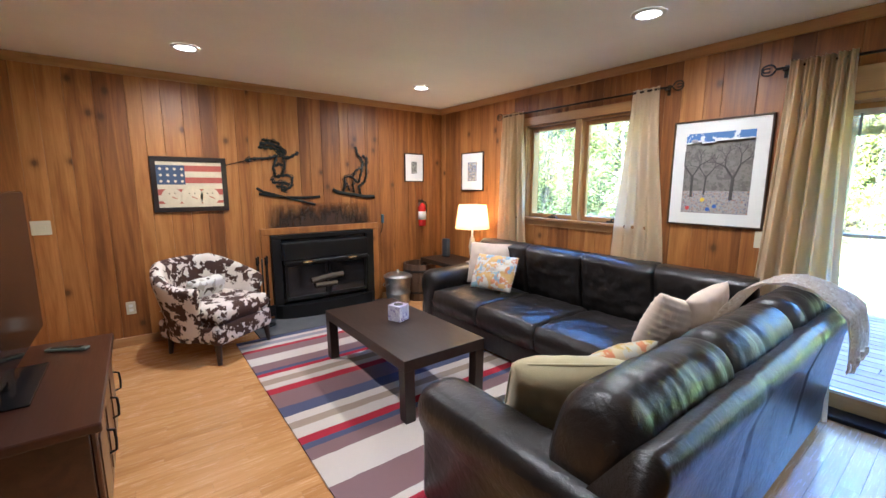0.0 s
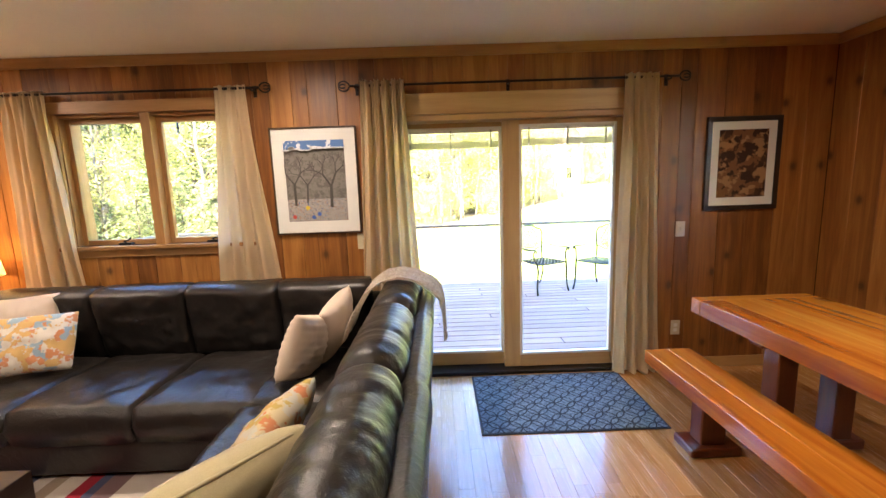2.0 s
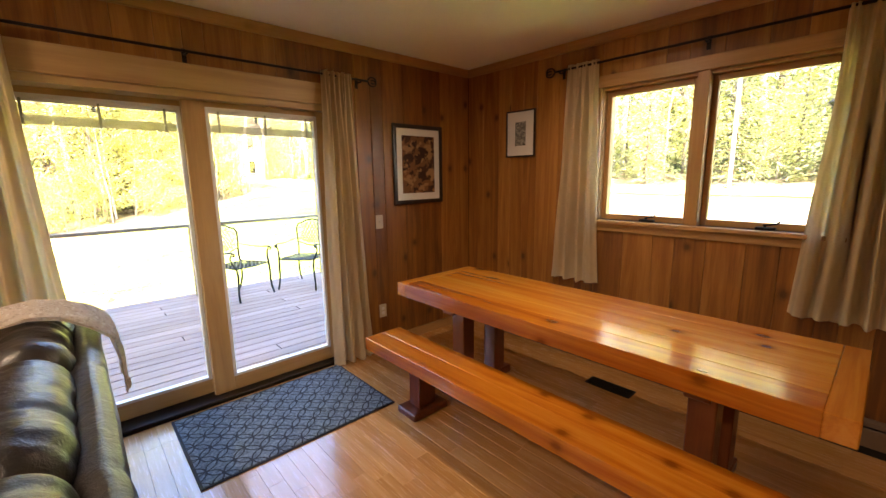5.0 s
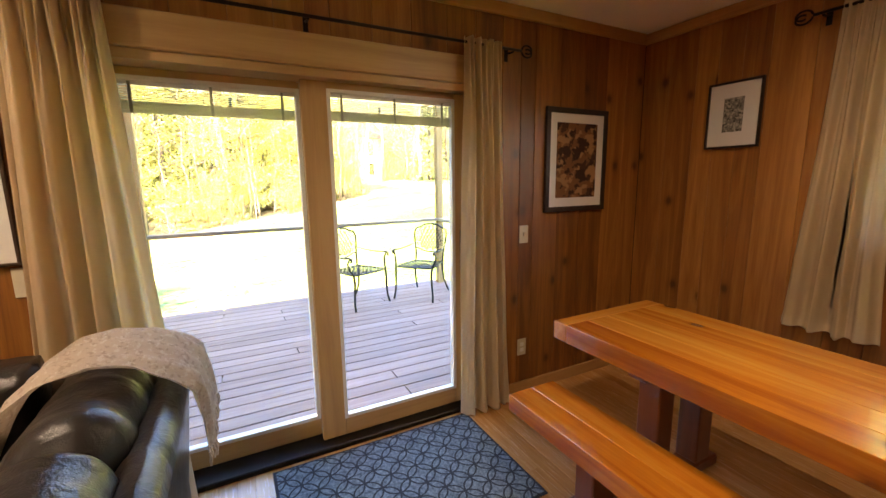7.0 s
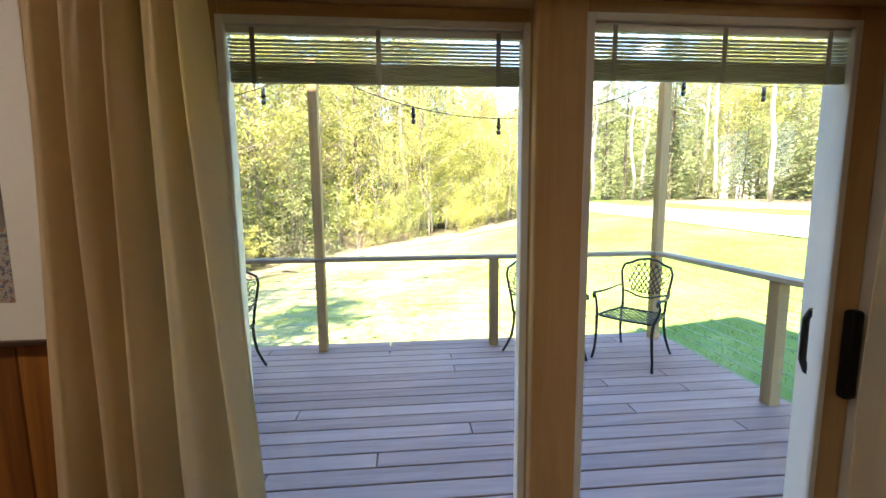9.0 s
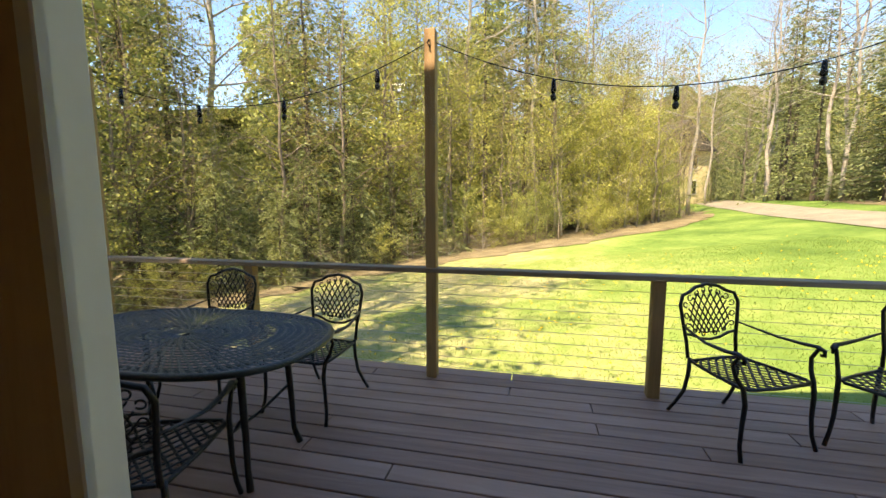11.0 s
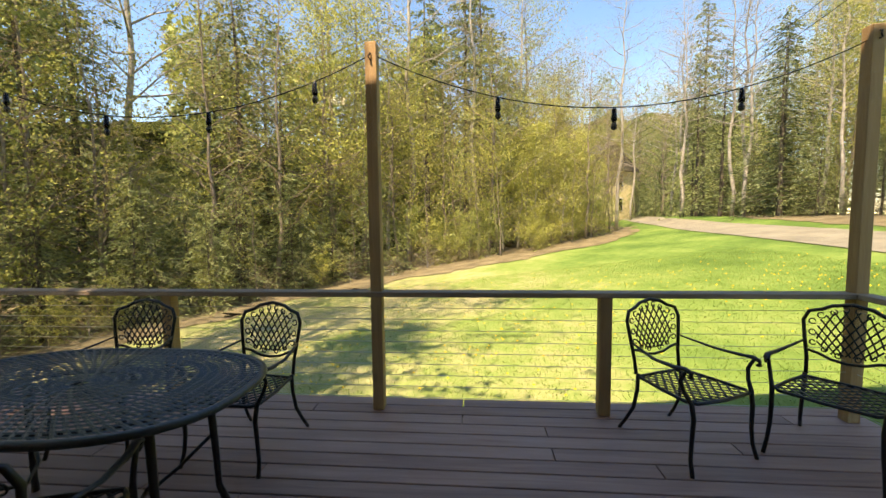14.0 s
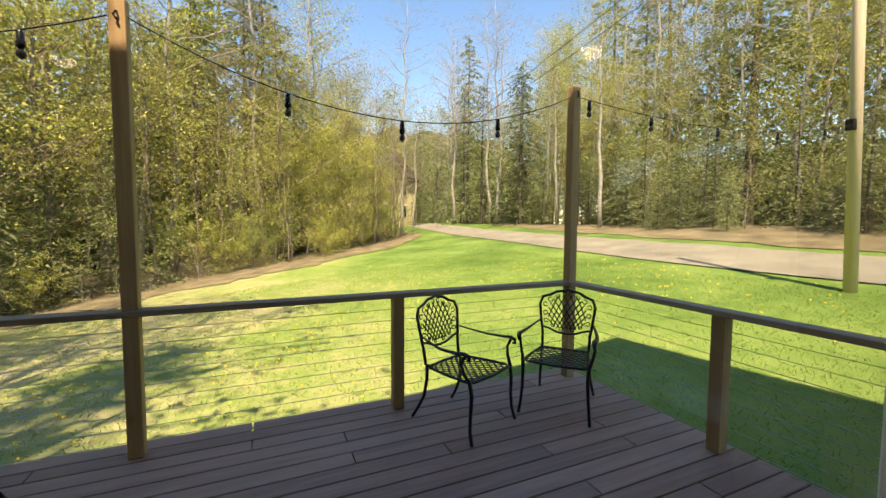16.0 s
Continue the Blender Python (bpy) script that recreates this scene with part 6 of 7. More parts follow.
def leaf_mat(name, lo, hi, trans=0.45):
    def build(nt, b):
        g = nt.nodes.new("ShaderNodeNewGeometry")
        oi = nt.nodes.new("ShaderNodeObjectInfo")
        f = maths(nt, "ADD", maths(nt, "MULTIPLY", g.outputs["Random Per Island"], 0.6), maths(nt, "MULTIPLY", oi.outputs["Random"], 0.4))
        col = ramp(nt, f, [(0.1, lo), (0.9, hi)])
        nt.links.new(col, b.inputs["Base Color"])
        b.inputs["Roughness"].default_value = 0.6
        b.inputs["Specular IOR Level"].default_value = 0.25
        t = nt.nodes.new("ShaderNodeBsdfTranslucent")
        nt.links.new(col, t.inputs["Color"])
        mx = nt.nodes.new("ShaderNodeMixShader")
        mx.inputs[0].default_value = trans
        nt.links.new(b.outputs[0], mx.inputs[1])
        nt.links.new(t.outputs[0], mx.inputs[2])
        nt.links.new(mx.outputs[0], nt.nodes["Material Output"].inputs["Surface"])
    return material(name, build)


M["bulb_smoke"] = plain("smoked_bulb_glass", (0.05, 0.05, 0.045), 0.12)
M["blade"] = leaf_mat("grass_blade", (0.13, 0.215, 0.038), (0.27, 0.345, 0.075))
me.materials.append(M["blade"])
tagged(new("grass_blades", me), "short green grass blades over the lawn", "grass", kind="stuff")
vs, fs = [], []
centres = [(12, -1), (13, -7), (10, -8.5), (16, -4), (10, 4), (9, 1.5), (17, 2), (14, -9)]
for i in range(650):
    cx, cy = rng.choice(centres)
    x, y = rng.gauss(cx, 1.8), rng.gauss(cy, 1.6)
    if not on_lawn(x, y):
        continue
    z = ground_z(x, y) + rng.uniform(0.05, 0.1)
    k = len(vs)
    for j in range(6):
        a = j * math.pi / 3
        vs.append((x + 0.019 * math.cos(a), y + 0.019 * math.sin(a), z + 0.008 * (j % 2)))
    vs.append((x, y, z + 0.022))
    fs += [(k + j, k + (j + 1) % 6, k + 6) for j in range(6)]
me = bpy.data.meshes.new("dandelions")
me.from_pydata(vs, [], fs)
me.materials.append(plain("dandelion_yellow", (0.78, 0.50, 0.01), 0.8, bump_s=0))
tagged(new("dandelions", me), "yellow dandelion heads across the lawn", "dandelion", kind="stuff")

# ---- trees ----
M["bark"] = plain("grey_brown_bark", (0.24, 0.195, 0.15), 0.9, var=0.5, scale=5, bump_s=0.6, bump_d=0.02, fine=25)
M["bark_pale"] = plain("pale_bark", (0.36, 0.325, 0.275), 0.85, var=0.35, scale=4, bump_s=0.5, bump_d=0.015, fine=25)
M["bark_dark"] = plain("dark_bark", (0.11, 0.088, 0.066), 0.9, var=0.5, scale=5, bump_s=0.6, bump_d=0.02, fine=25)
M["leaf_spring"] = leaf_mat("spring_leaf", (0.17, 0.20, 0.045), (0.62, 0.60, 0.17), 0.36)
M["leaf_mid"] = leaf_mat("mid_green_leaf", (0.11, 0.155, 0.05), (0.54, 0.56, 0.17), 0.36)
M["leaf_bud"] = leaf_mat("bud_leaf", (0.26, 0.20, 0.09), (0.44, 0.37, 0.17))
M["needle"] = leaf_mat("conifer_needles", (0.06, 0.09, 0.042), (0.38, 0.42, 0.17), 0.28)


def leaf_tris(points, size, rng, flat=0.0, aspect=0.9):
    """Small three-cornered leaves or sprays, each turned its own way."""
    vs, fs = [], []
    for p, dirn in points:
        s = size * rng.uniform(0.6, 1.2)
        d = Vector((rng.gauss(0, 1), rng.gauss(0, 1), rng.gauss(0, 1) * (1 - flat))) if dirn is None else dirn + Vector((rng.gauss(0, 0.25), rng.gauss(0, 0.25), rng.gauss(0, 0.2)))
        d.normalize()
        n = Vector((rng.gauss(0, 1), rng.gauss(0, 1), rng.gauss(0, 1) + flat * 2)).cross(d)
        if n.length < 1e-3:
            continue
        n = n.normalized() * s * aspect * 0.5
        k = len(vs)
        vs += [p - d * s * 0.5 + n, p - d * s * 0.5 - n, p + d * s * 0.5]
        fs.append((k, k + 1, k + 2))
    return vs, fs


def mesh_of(name, vs, fs, mat):
    me = bpy.data.meshes.new(name)
    me.from_pydata([tuple(v) for v in vs], [], fs)
    me.materials.append(mat)
    return me


def wobbly(p0, p1, n, amp, rng):
    p0, p1 = Vector(p0), Vector(p1)
    return [p0.lerp(p1, i / n) + Vector((rng.uniform(-1, 1), rng.uniform(-1, 1), rng.uniform(-1, 1) * 0.5)) * amp * (1 if 0 < i < n else 0) for i in range(n + 1)]


def broadleaf(seed, h, r, bark, leaf, leaves, size, crown_from=0.25, spread=0.28, label="", limbs=26):
    """A trunk with limbs and twigs, and small leaves round the twigs."""
    rng = random.Random(seed)
    t = thing("tree", label, "tree", "trees round the lawn")
    bm = bmesh.new()
    top = Vector((rng.uniform(-0.5, 0.5), rng.uniform(-0.5, 0.5), h))
    trunk = wobbly((0, 0, -0.3), top, 9, 0.011 * h, rng)
    tube(bm, trunk, [r * (1 - 0.93 * i / 9) for i in range(10)], 7)
    pts = []
    for k in range(limbs):
        f = crown_from + (0.98 - crown_from) * ((k + rng.random()) / limbs)
        i = min(8, int(f * 9))
        base = trunk[i].lerp(trunk[i + 1], f * 9 - i)
        a = k * 2.4 + rng.uniform(-0.5, 0.5)
        L = h * spread * (1.15 - 0.75 * f) * rng.uniform(0.6, 1.25)
        tip = base + Vector((math.cos(a) * L, math.sin(a) * L, L * rng.uniform(0.25, 0.9)))
        lim = wobbly(base, tip, 4, L * 0.06, rng)
        rr = r * 0.34 * (1.1 - 0.8 * f)
        tube(bm, lim, [rr * (1 - 0.2 * j) for j in range(5)], 4)
        for q in range(5):
            b2 = lim[1 + q % 4]
            a2 = a + rng.uniform(-1.3, 1.3)
            L2 = L * rng.uniform(0.25, 0.5)
            tip2 = b2 + Vector((math.cos(a2) * L2, math.sin(a2) * L2, L2 * rng.uniform(0.1, 0.9)))
            tw = wobbly(b2, tip2, 2, L2 * 0.08, rng)
            tube(bm, tw, [rr * 0.35, rr * 0.22, rr * 0.1], 3)
            pts += [b2.lerp(tip2, w) for w in (0.4, 0.7, 1.0)]
    me = bpy.data.meshes.new("trunk")
    bm.to_mesh(me)
    bm.free()
    me.materials.append(bark)
    for p in me.polygons:
        p.use_smooth = True
    o = new("trunk", me)
    o.parent = t
    lp = []
    tips = [p for p in pts if rng.random() < 0.72]
    for i in range(leaves):
        p = rng.choice(tips)
        g = 0.10 + h * 0.014
        lp.append((p + Vector((rng.gauss(0, g), rng.gauss(0, g), rng.gauss(0, g * 0.8))), None))
    vs, fs = leaf_tris(lp, size, rng, 0.3)
    c = new("crown", mesh_of("crown", vs, fs, leaf))
    c.parent = t
    return t


def conifer(seed, h, r, label, from_z=0.06, spread=0.25, per=46, n=95, size=0.24):
    rng = random.Random(seed)
    t = thing("tree", label, "tree", "trees round the lawn")
    bm = bmesh.new()
    trunk = wobbly((0, 0, -0.3), (rng.uniform(-0.2, 0.2), rng.uniform(-0.2, 0.2), h), 6, 0.06, rng)
    tube(bm, trunk, [r * (1 - 0.95 * i / 6) for i in range(7)], 8)
    lp = []
    for k in range(n):
        f = from_z + (0.985 - from_z) * (k + rng.random()) / n
        base = Vector((0, 0, f * h))
        a = k * 2.39996 + rng.uniform(-0.4, 0.4)
        L = h * spread * (1.02 - f) ** 0.65 * rng.uniform(0.4, 1.35) + 0.2
        out = Vector((math.cos(a), math.sin(a), 0))
        br = [base + out * L * w + Vector((0, 0, L * (0.16 * w - 0.42 * w * w))) for w in (0, 0.35, 0.7, 1.0)]
        tube(bm, br, [0.03 * (1.1 - f), 0.02 * (1.1 - f), 0.012 * (1.1 - f), 0.004], 3)
        side = Vector((-out.y, out.x, 0))
        m = max(8, int(per * L / (h * spread) + 5))
        for j in range(m):
            w = 0.12 + 0.9 * rng.random()
            i = min(2, int(w * 3 / 1.02))
            p = base + out * L * w + Vector((0, 0, L * (0.16 * w - 0.42 * w * w)))
            s = rng.uniform(-1, 1)
            q = p + side * s * L * 0.34 * (1.1 - w * 0.6) + Vector((0, 0, rng.uniform(-0.16, 0.12) - abs(s) * 0.05))
            lp.append((q, (out * 0.8 + side * s * 1.1 + Vector((0, 0, -0.25)))))
    me = bpy.data.meshes.new("trunk")
    bm.to_mesh(me)
    bm.free()
    me.materials.append(M["bark_dark"])
    o = new("trunk", me)
    o.parent = t
    vs, fs = leaf_tris(lp, size, rng, 0.6, 0.34)
    c = new("crown", mesh_of("crown", vs, fs, M["needle"]))
    c.parent = t
    return t


PROTO = {
    "spring1": broadleaf(1, 10.5, 0.10, M["bark"], M["leaf_spring"], 9500, 0.074, 0.14, 0.27, "slender tree in fresh yellow-green spring leaf", 30),
    "spring2": broadleaf(2, 7.0, 0.065, M["bark_pale"], M["leaf_spring"], 7200, 0.072, 0.06, 0.30, "young tree in fresh yellow-green spring leaf", 28),
    "mid1": broadleaf(3, 12.5, 0.14, M["bark"], M["leaf_mid"], 9500, 0.08, 0.14, 0.26, "tall tree in light green leaf", 34),
    "bare1": broadleaf(4, 15.0, 0.12, M["bark_pale"], M["leaf_bud"], 3000, 0.055, 0.35, 0.22, "tall pale-barked tree in bud", 30),
    "bare2": broadleaf(5, 12.0, 0.10, M["bark"], M["leaf_bud"], 4000, 0.055, 0.2, 0.25, "grey tree with bare twigs in bud", 30),
    "birch": broadleaf(6, 16.0, 0.14, M["bark_pale"], M["leaf_spring"], 4200, 0.085, 0.40, 0.2, "tall birch with a pale trunk", 28),
    "hem1": conifer(7, 13.0, 0.17, "dark green hemlock with drooping boughs", 0.05, 0.25, 84, 100, 0.255),
    "hem2": conifer(8, 9.0, 0.11, "bushy dark green young hemlock", 0.03, 0.32, 84, 90, 0.215),
    "pine": conifer(9, 17.5, 0.20, "tall dark pine with a high crown", 0.34, 0.18, 84, 64, 0.32),
    "bush1": broadleaf(10, 3.0, 0.03, M["bark"], M["leaf_spring"], 3600, 0.068, 0.02, 0.45, "low leafy shrub at the wood's edge", 22),
    "bush2": broadleaf(11, 3.6, 0.035, M["bark"], M["leaf_mid"], 3800, 0.068, 0.02, 0.42, "dense green shrub at the wood's edge", 22),
    "sapling": broadleaf(13, 6.5, 0.03, M["bark"], M["leaf_spring"], 1300, 0.06, 0.15, 0.2, "thin pale sapling with few new leaves", 13),
    "brush": broadleaf(12, 2.4, 0.03, M["bark_pale"], M["leaf_bud"], 420, 0.08, 0.02, 0.6, "tangle of bare brush at the wood's edge", 26),
}
used = set()


def plant(kind_, x, y, scale=1.0, rot=0.0):
    m = Matrix.Translation((x, y, ground_z(x, y) - 0.02)) @ pose(0, 0, 0, 0, 0, rot) @ Matrix.Scale(scale, 4)
    src = PROTO[kind_]
    if kind_ not in used:
        used.add(kind_)
        src.matrix_world = m
        return src
    return copy_thing(src, m)


rng = random.Random(77)


def forest(poly, sgn, layers, s0, s1):
    """Rows of trees at depths behind an edge, kinds drawn by weight."""
    for depth, step, kinds, lo, hi in layers:
        s = s0 + rng.uniform(0, step)
        while s < s1:
            x, y, nx, ny = along(poly, s)
            d = depth + rng.uniform(-0.9, 0.9)
            plant(rng.choice(kinds), x + nx * d * sgn, y + ny * d * sgn, rng.uniform(lo, hi), rng.uniform(0, 360))
            s += step * rng.uniform(0.65, 1.35)


LEFT = poly_len(EDGE_L)
# the wood north-east of the lawn: hemlocks and tall leaf trees nearer the house, young leaf trees further along
forest(EDGE_L, 1, [(0.3, 1.7, ["brush", "brush", "bush2", "hem2"], 0.6, 0.95), (1.7, 2.0, ["hem2", "bush2", "hem2", "hem2"], 0.85, 1.15), (3.6, 2.4, ["hem1", "bare2", "spring2", "hem2", "spring1"], 1.0, 1.35), (6.0, 2.8, ["hem1", "spring1", "bare1", "bare1"], 1.2, 1.55), (9.5, 3.6, ["mid1", "pine", "hem1"], 1.2, 1.5)], 33, 60)
forest(EDGE_L, 1, [(0.5, 1.6, ["bush1", "bush1", "brush", "bush2"], 0.6, 1.1), (1.8, 1.9, ["spring2", "spring2", "bush1", "bush2"], 0.85, 1.15), (3.6, 2.3, ["spring1", "spring2", "bare2", "bare2"], 0.9, 1.2), (6.3, 2.8, ["bare1", "hem1", "mid1", "bare2"], 1.0, 1.3), (10.0, 4.0, ["pine", "hem1", "bare1"], 0.9, 1.15)], 60, 88)
forest(EDGE_L, 1, [(1.0, 2.6, ["spring2", "bare2", "bush1"], 0.8, 1.1), (5, 3.2, ["spring1", "bare1", "hem1", "bare2"], 0.95, 1.3), (10, 4.0, ["hem1", "pine", "bare1"], 1.0, 1.3)], 88, LEFT - 8)
forest(EDGE_R, 1, [(0.8, 3.4, ["brush", "bush2", "hem2"], 0.35, 0.7), (2.2, 2.3, ["hem2", "hem2", "hem2", "bush2"], 0.75, 1.1), (4.5, 2.6, ["birch", "hem2", "spring1", "bare1"], 0.9, 1.15), (8.0, 3.0, ["spring1", "birch", "hem1", "bare1", "mid1"], 1.0, 1.3), (13.0, 4.6, ["pine", "mid1", "spring1", "bare1"], 1.1, 1.4)], 6, poly_len(EDGE_R) - 33)
for k, x, y, s in (("birch", 22.3, -18.6, 1.0), ("birch", 31.0, -21.3, 1.05), ("birch", 29.2, -21.0, 0.95), ("bare1", 45, -19.5, 1.0), ("bare1", 48, -21, 1.1), ("hem1", 56, -26, 1.0), ("bare1", 51, -22.5, 1.0), ("bare2", 55, -22, 1.1), ("bare1", 58, -24.5, 1.1), ("bare2", 64, -22, 1.3), ("hem1", 68, -18, 1.3), ("bare1", 66, -15, 1.3), ("hem1", 73, -14, 1.4), ("mid1", 76, -22, 1.3), ("hem1", 75, -27, 1.4), ("bare1", 37, -10.8, 0.95), ("bare2", 33, -7.4, 1.05),
                   ("bare2", 50, -14.6, 0.9), ("bare2", 36, -9.9, 0.9), ("bare2", 39, -10.6, 0.9), ("spring2", 42.5, -11.2, 0.95), ("bare2", 45, -12.3, 0.85), ("sapling", 47, -13.6, 1.2), ("bare1", 50.5, -16.8, 0.8), ("hem1", 33, -20.2, 0.95), ("hem1", 35.5, -21.8, 1.1), ("hem2", 30, -20.2, 1.0), ("hem1", 47, -22, 1.2), ("hem1", 42, -21.4, 1.1), ("pine", 52, -25, 1.0), ("bare1", 39, -20.6, 1.0), ("bare1", 40.5, -22.5, 1.1), ("bare1", 36.5, -20.0, 0.9), ("hem2", 54, -18.6, 0.8), ("hem2", 52, -20, 0.7), ("spring1", 72, -21, 1.1), ("hem1", 70, -25, 1.0), ("mid1", 66, -27, 1.0), ("hem1", 62, -25, 0.9)):
    plant(k, x, y, s, x * 50)
forest(EDGE_L, 1, [(0.8, 2.4, ["sapling", "bush1"], 0.7, 1.2), (2.6, 2.6, ["sapling", "bare2"], 0.9, 1.4)], 34, 86)
forest(EDGE_R, 1, [(1.4, 3.4, ["sapling", "hem2"], 0.7, 1.2)], 6, poly_len(EDGE_R) - 40)
# tall trees out of view north of the house, added to shade the lawn
plant("mid1", 3.0, 10.3, 1.5, 40)
plant("mid1", 5.2, 12.0, 1.45, 160)
plant("pine", -1.5, 9.4, 1.22, 20)
plant("hem1", 5.6, 11.2, 1.15, 75)

# far woods behind, too far to tell apart
rng = random.Random(5)
lp = []
for poly, s0, s1, n, tall in ((EDGE_L, 30, 76, 42000, 17.5), (EDGE_L, 76, LEFT, 18000, 12.0), (EDGE_R, 0, 42, 14000, 11.5), (EDGE_R, 42, poly_len(EDGE_R) - 24, 26000, 16.0)):
    for i in range(n):
        x, y, nx, ny = along(poly, rng.uniform(s0, s1))
        d = rng.uniform(13, 24)
        px, py = x + nx * d, y + ny * d
        hz = (tall + 4.0 * noise.noise((px * 0.16, py * 0.16, 0))) * math.sqrt(rng.random())
        lp.append((Vector((px, py, ground_z(px, py) + hz)), None))
for i in range(22000):
    px, py = 60 + rng.uniform(22, 38), rng.uniform(-60, 30)
    lp.append((Vector((px, py, ground_z(px, py) + 21.0 * (px - 82) / 14 * (1 + 0.25 * noise.noise((px * 0.2, py * 0.2, 2))) + rng.uniform(0, 5))), None))
vs, fs = leaf_tris(lp, 0.42, rng, 0.2, 0.9)
tagged(new("far_woods", mesh_of("far_woods", vs, fs, M["leaf_mid"])), "hazy green woods beyond the nearer trees", "woods", kind="stuff")



def hill_build(nt, b):
    v = coords(nt)
    n1 = tex_noise(nt, v, 0.25, 5)
    n2 = tex_noise(nt, v, 2.2, 5, 0.75)
    f = maths(nt, "ADD", maths(nt, "MULTIPLY", n1, 0.45), maths(nt, "MULTIPLY", n2, 0.55))
    nt.links.new(ramp(nt, f, [(0.36, (0.035, 0.045, 0.015)), (0.5, (0.10, 0.115, 0.03)), (0.62, (0.21, 0.21, 0.06))]), b.inputs["Base Color"])
    b.inputs["Roughness"].default_value = 1.0
    bump(nt, b, n2, 1.0, 0.8)


M["hill"] = material("wooded_hillside", hill_build)
for nm, poly, s0, top in (("backdrop_east", EDGE_L, 24.0, 12.5), ("backdrop_south", EDGE_R, 0.0, 9.5), ("backdrop_far", [(60, 30), (60, -60)], 0.0, 21.0)):
    bm = bmesh.new()
    rows, s = [], s0
    while s < poly_len(poly):
        x, y, nx, ny = along(poly, s)
        row = []
        for d, f in ((22, 0.0), (24, 0.25), (27, 0.5), (31, 0.75), (36, 1.0), (60, 1.1)):
            px, py = x + nx * d, y + ny * d
            row.append(bm.verts.new((px, py, ground_z(px, py) - 0.3 + top * f * (1 + 0.25 * noise.noise((px * 0.2, py * 0.2, 2))) + 0.5 * noise.noise((px * 0.9, py * 0.9, 5)))))
        rows.append(row)
        s += 1.5
    for A, B in zip(rows, rows[1:]):
        for i in range(5):
            bm.faces.new((A[i], A[i + 1], B[i + 1], B[i]))
    tagged(obj_from(nm, bm, M["hill"], smooth=True), "wooded hillside behind the trees", "hillside", kind="structure")

# ---- neighbour's house, pole and cables ----
nh = thing("neighbour_house", "pale yellow gabled house among the trees", "house", at=pose(57, -13.2, ground_z(57, -13.2), 0, 0, 30) @ Matrix.Scale(1.25, 4))
M["yellow_siding"] = plain("pale_yellow_siding", (0.74, 0.63, 0.36), 0.7)
part("wall", boxes((-3.5, 3.5, -3, 3, -0.5, 5.2)), M["yellow_siding"], nh)
bm = bmesh.new()
A = [bm.verts.new(p) for p in ((-3.9, -3.4, 5.0), (-3.9, 3.4, 5.0), (-3.9, 0, 7.6))]
B = [bm.verts.new(p) for p in ((3.9, -3.4, 5.0), (3.9, 3.4, 5.0), (3.9, 0, 7.6))]
for i in range(3):
    bm.faces.new((A[i], A[(i + 1) % 3], B[(i + 1) % 3], B[i]))
bm.faces.new(A[::-1])
bm.faces.new(B)
bmesh.ops.recalc_face_normals(bm, faces=bm.faces)
part("roof", bm, M["roof"], nh)
for wy in (-1.6, 1.2):
    for wz in (1.2, 3.4):
        w = part("window", boxes((-3.56, -3.50, wy, wy + 0.9, wz, wz + 1.3)), M["white"], nh)
        part("pane", boxes((-3.58, -3.561, wy + 0.08, wy + 0.82, wz + 0.08, wz + 1.22)), M["soot_glass"], w)

POLE = (7.3, -9.75)
pz = ground_z(*POLE)
up = thing("utility_pole", "tall bare wooden utility pole beside the road", "pole", at=pose(POLE[0], POLE[1], pz, -4.2))
bm = bmesh.new()
cyl(bm, (0, 0, -0.3), (0, 0, 9.5), 0.105, 0.078, 16)
part("shaft", bm, wood("old_pole_wood", (0.44, 0.28, 0.15), (0.58, 0.43, 0.27), (0.66, 0.54, 0.38), 2, 0.8, 0.0, 9.0), up, "", True)
bm = bmesh.new()
box(bm, -0.06, 0.06, 0.10, 0.22, 2.95, 3.15, bevel=0.01)
part("cable_box", bm, M["black_metal"], up)


def sag(a, b, drop, n=24):
    a, b = Vector(a), Vector(b)
    return [a.lerp(b, i / n) - Vector((0, 0, drop * 4 * (i / n) * (1 - i / n))) for i in range(n + 1)]


def string_lights(a, b, drop, at):
    s = thing("string_lights", "black outdoor string lights hung between posts", "string lights", "string lights")
    pts = sag(a, b, drop)
    bm = bmesh.new()
    tube(bm, pts, 0.0045, 5)
    part("cord", bm, M["tv"], s)
    for f in at:
        p = pts[0].lerp(pts[-1], f) - Vector((0, 0, drop * 4 * f * (1 - f)))
        bm = bmesh.new()
        lathe(bm, [(0.008, 0.0), (0.017, -0.012), (0.019, -0.06), (0.024, -0.075), (0.022, -0.10), (0.010, -0.105)], 10, pose(p.x, p.y, p.z))
        b_ = part("bulb_holder", bm, M["tv"], s, "", True)
        bm = bmesh.new()
        lathe(bm, [(0.010, -0.104), (0.024, -0.13), (0.020, -0.155), (0.004, -0.165)], 10, pose(p.x, p.y, p.z))
        part("bulb", bm, M["bulb_smoke"], b_, "unlit smoked bulb", True)


string_lights((PX, 4.60, 2.78), (PX, 1.05, 2.78), 0.42, (0.12, 0.37, 0.62, 0.87))
string_lights((PX, 1.05, 2.78), (PX, PS, 2.74), 0.44, (0.27, 0.51, 0.76))
string_lights((PX, PS, 2.74), (POLE[0] - 0.10, POLE[1] + 0.32, pz + 3.05), 0.25, (0.03, 0.17, 0.36, 0.58, 0.8))
for i, (dz, ty) in enumerate(((8.9, -14), (8.2, -12.5))):
    bm = bmesh.new()
    tube(bm, sag((POLE[0], POLE[1], pz + dz), (60, ty, 9.5 - i), 1.6), 0.012, 5)
    tagged(obj_from("utility_cable", bm, M["tv"]), "black overhead cable running to the poles", "cable")
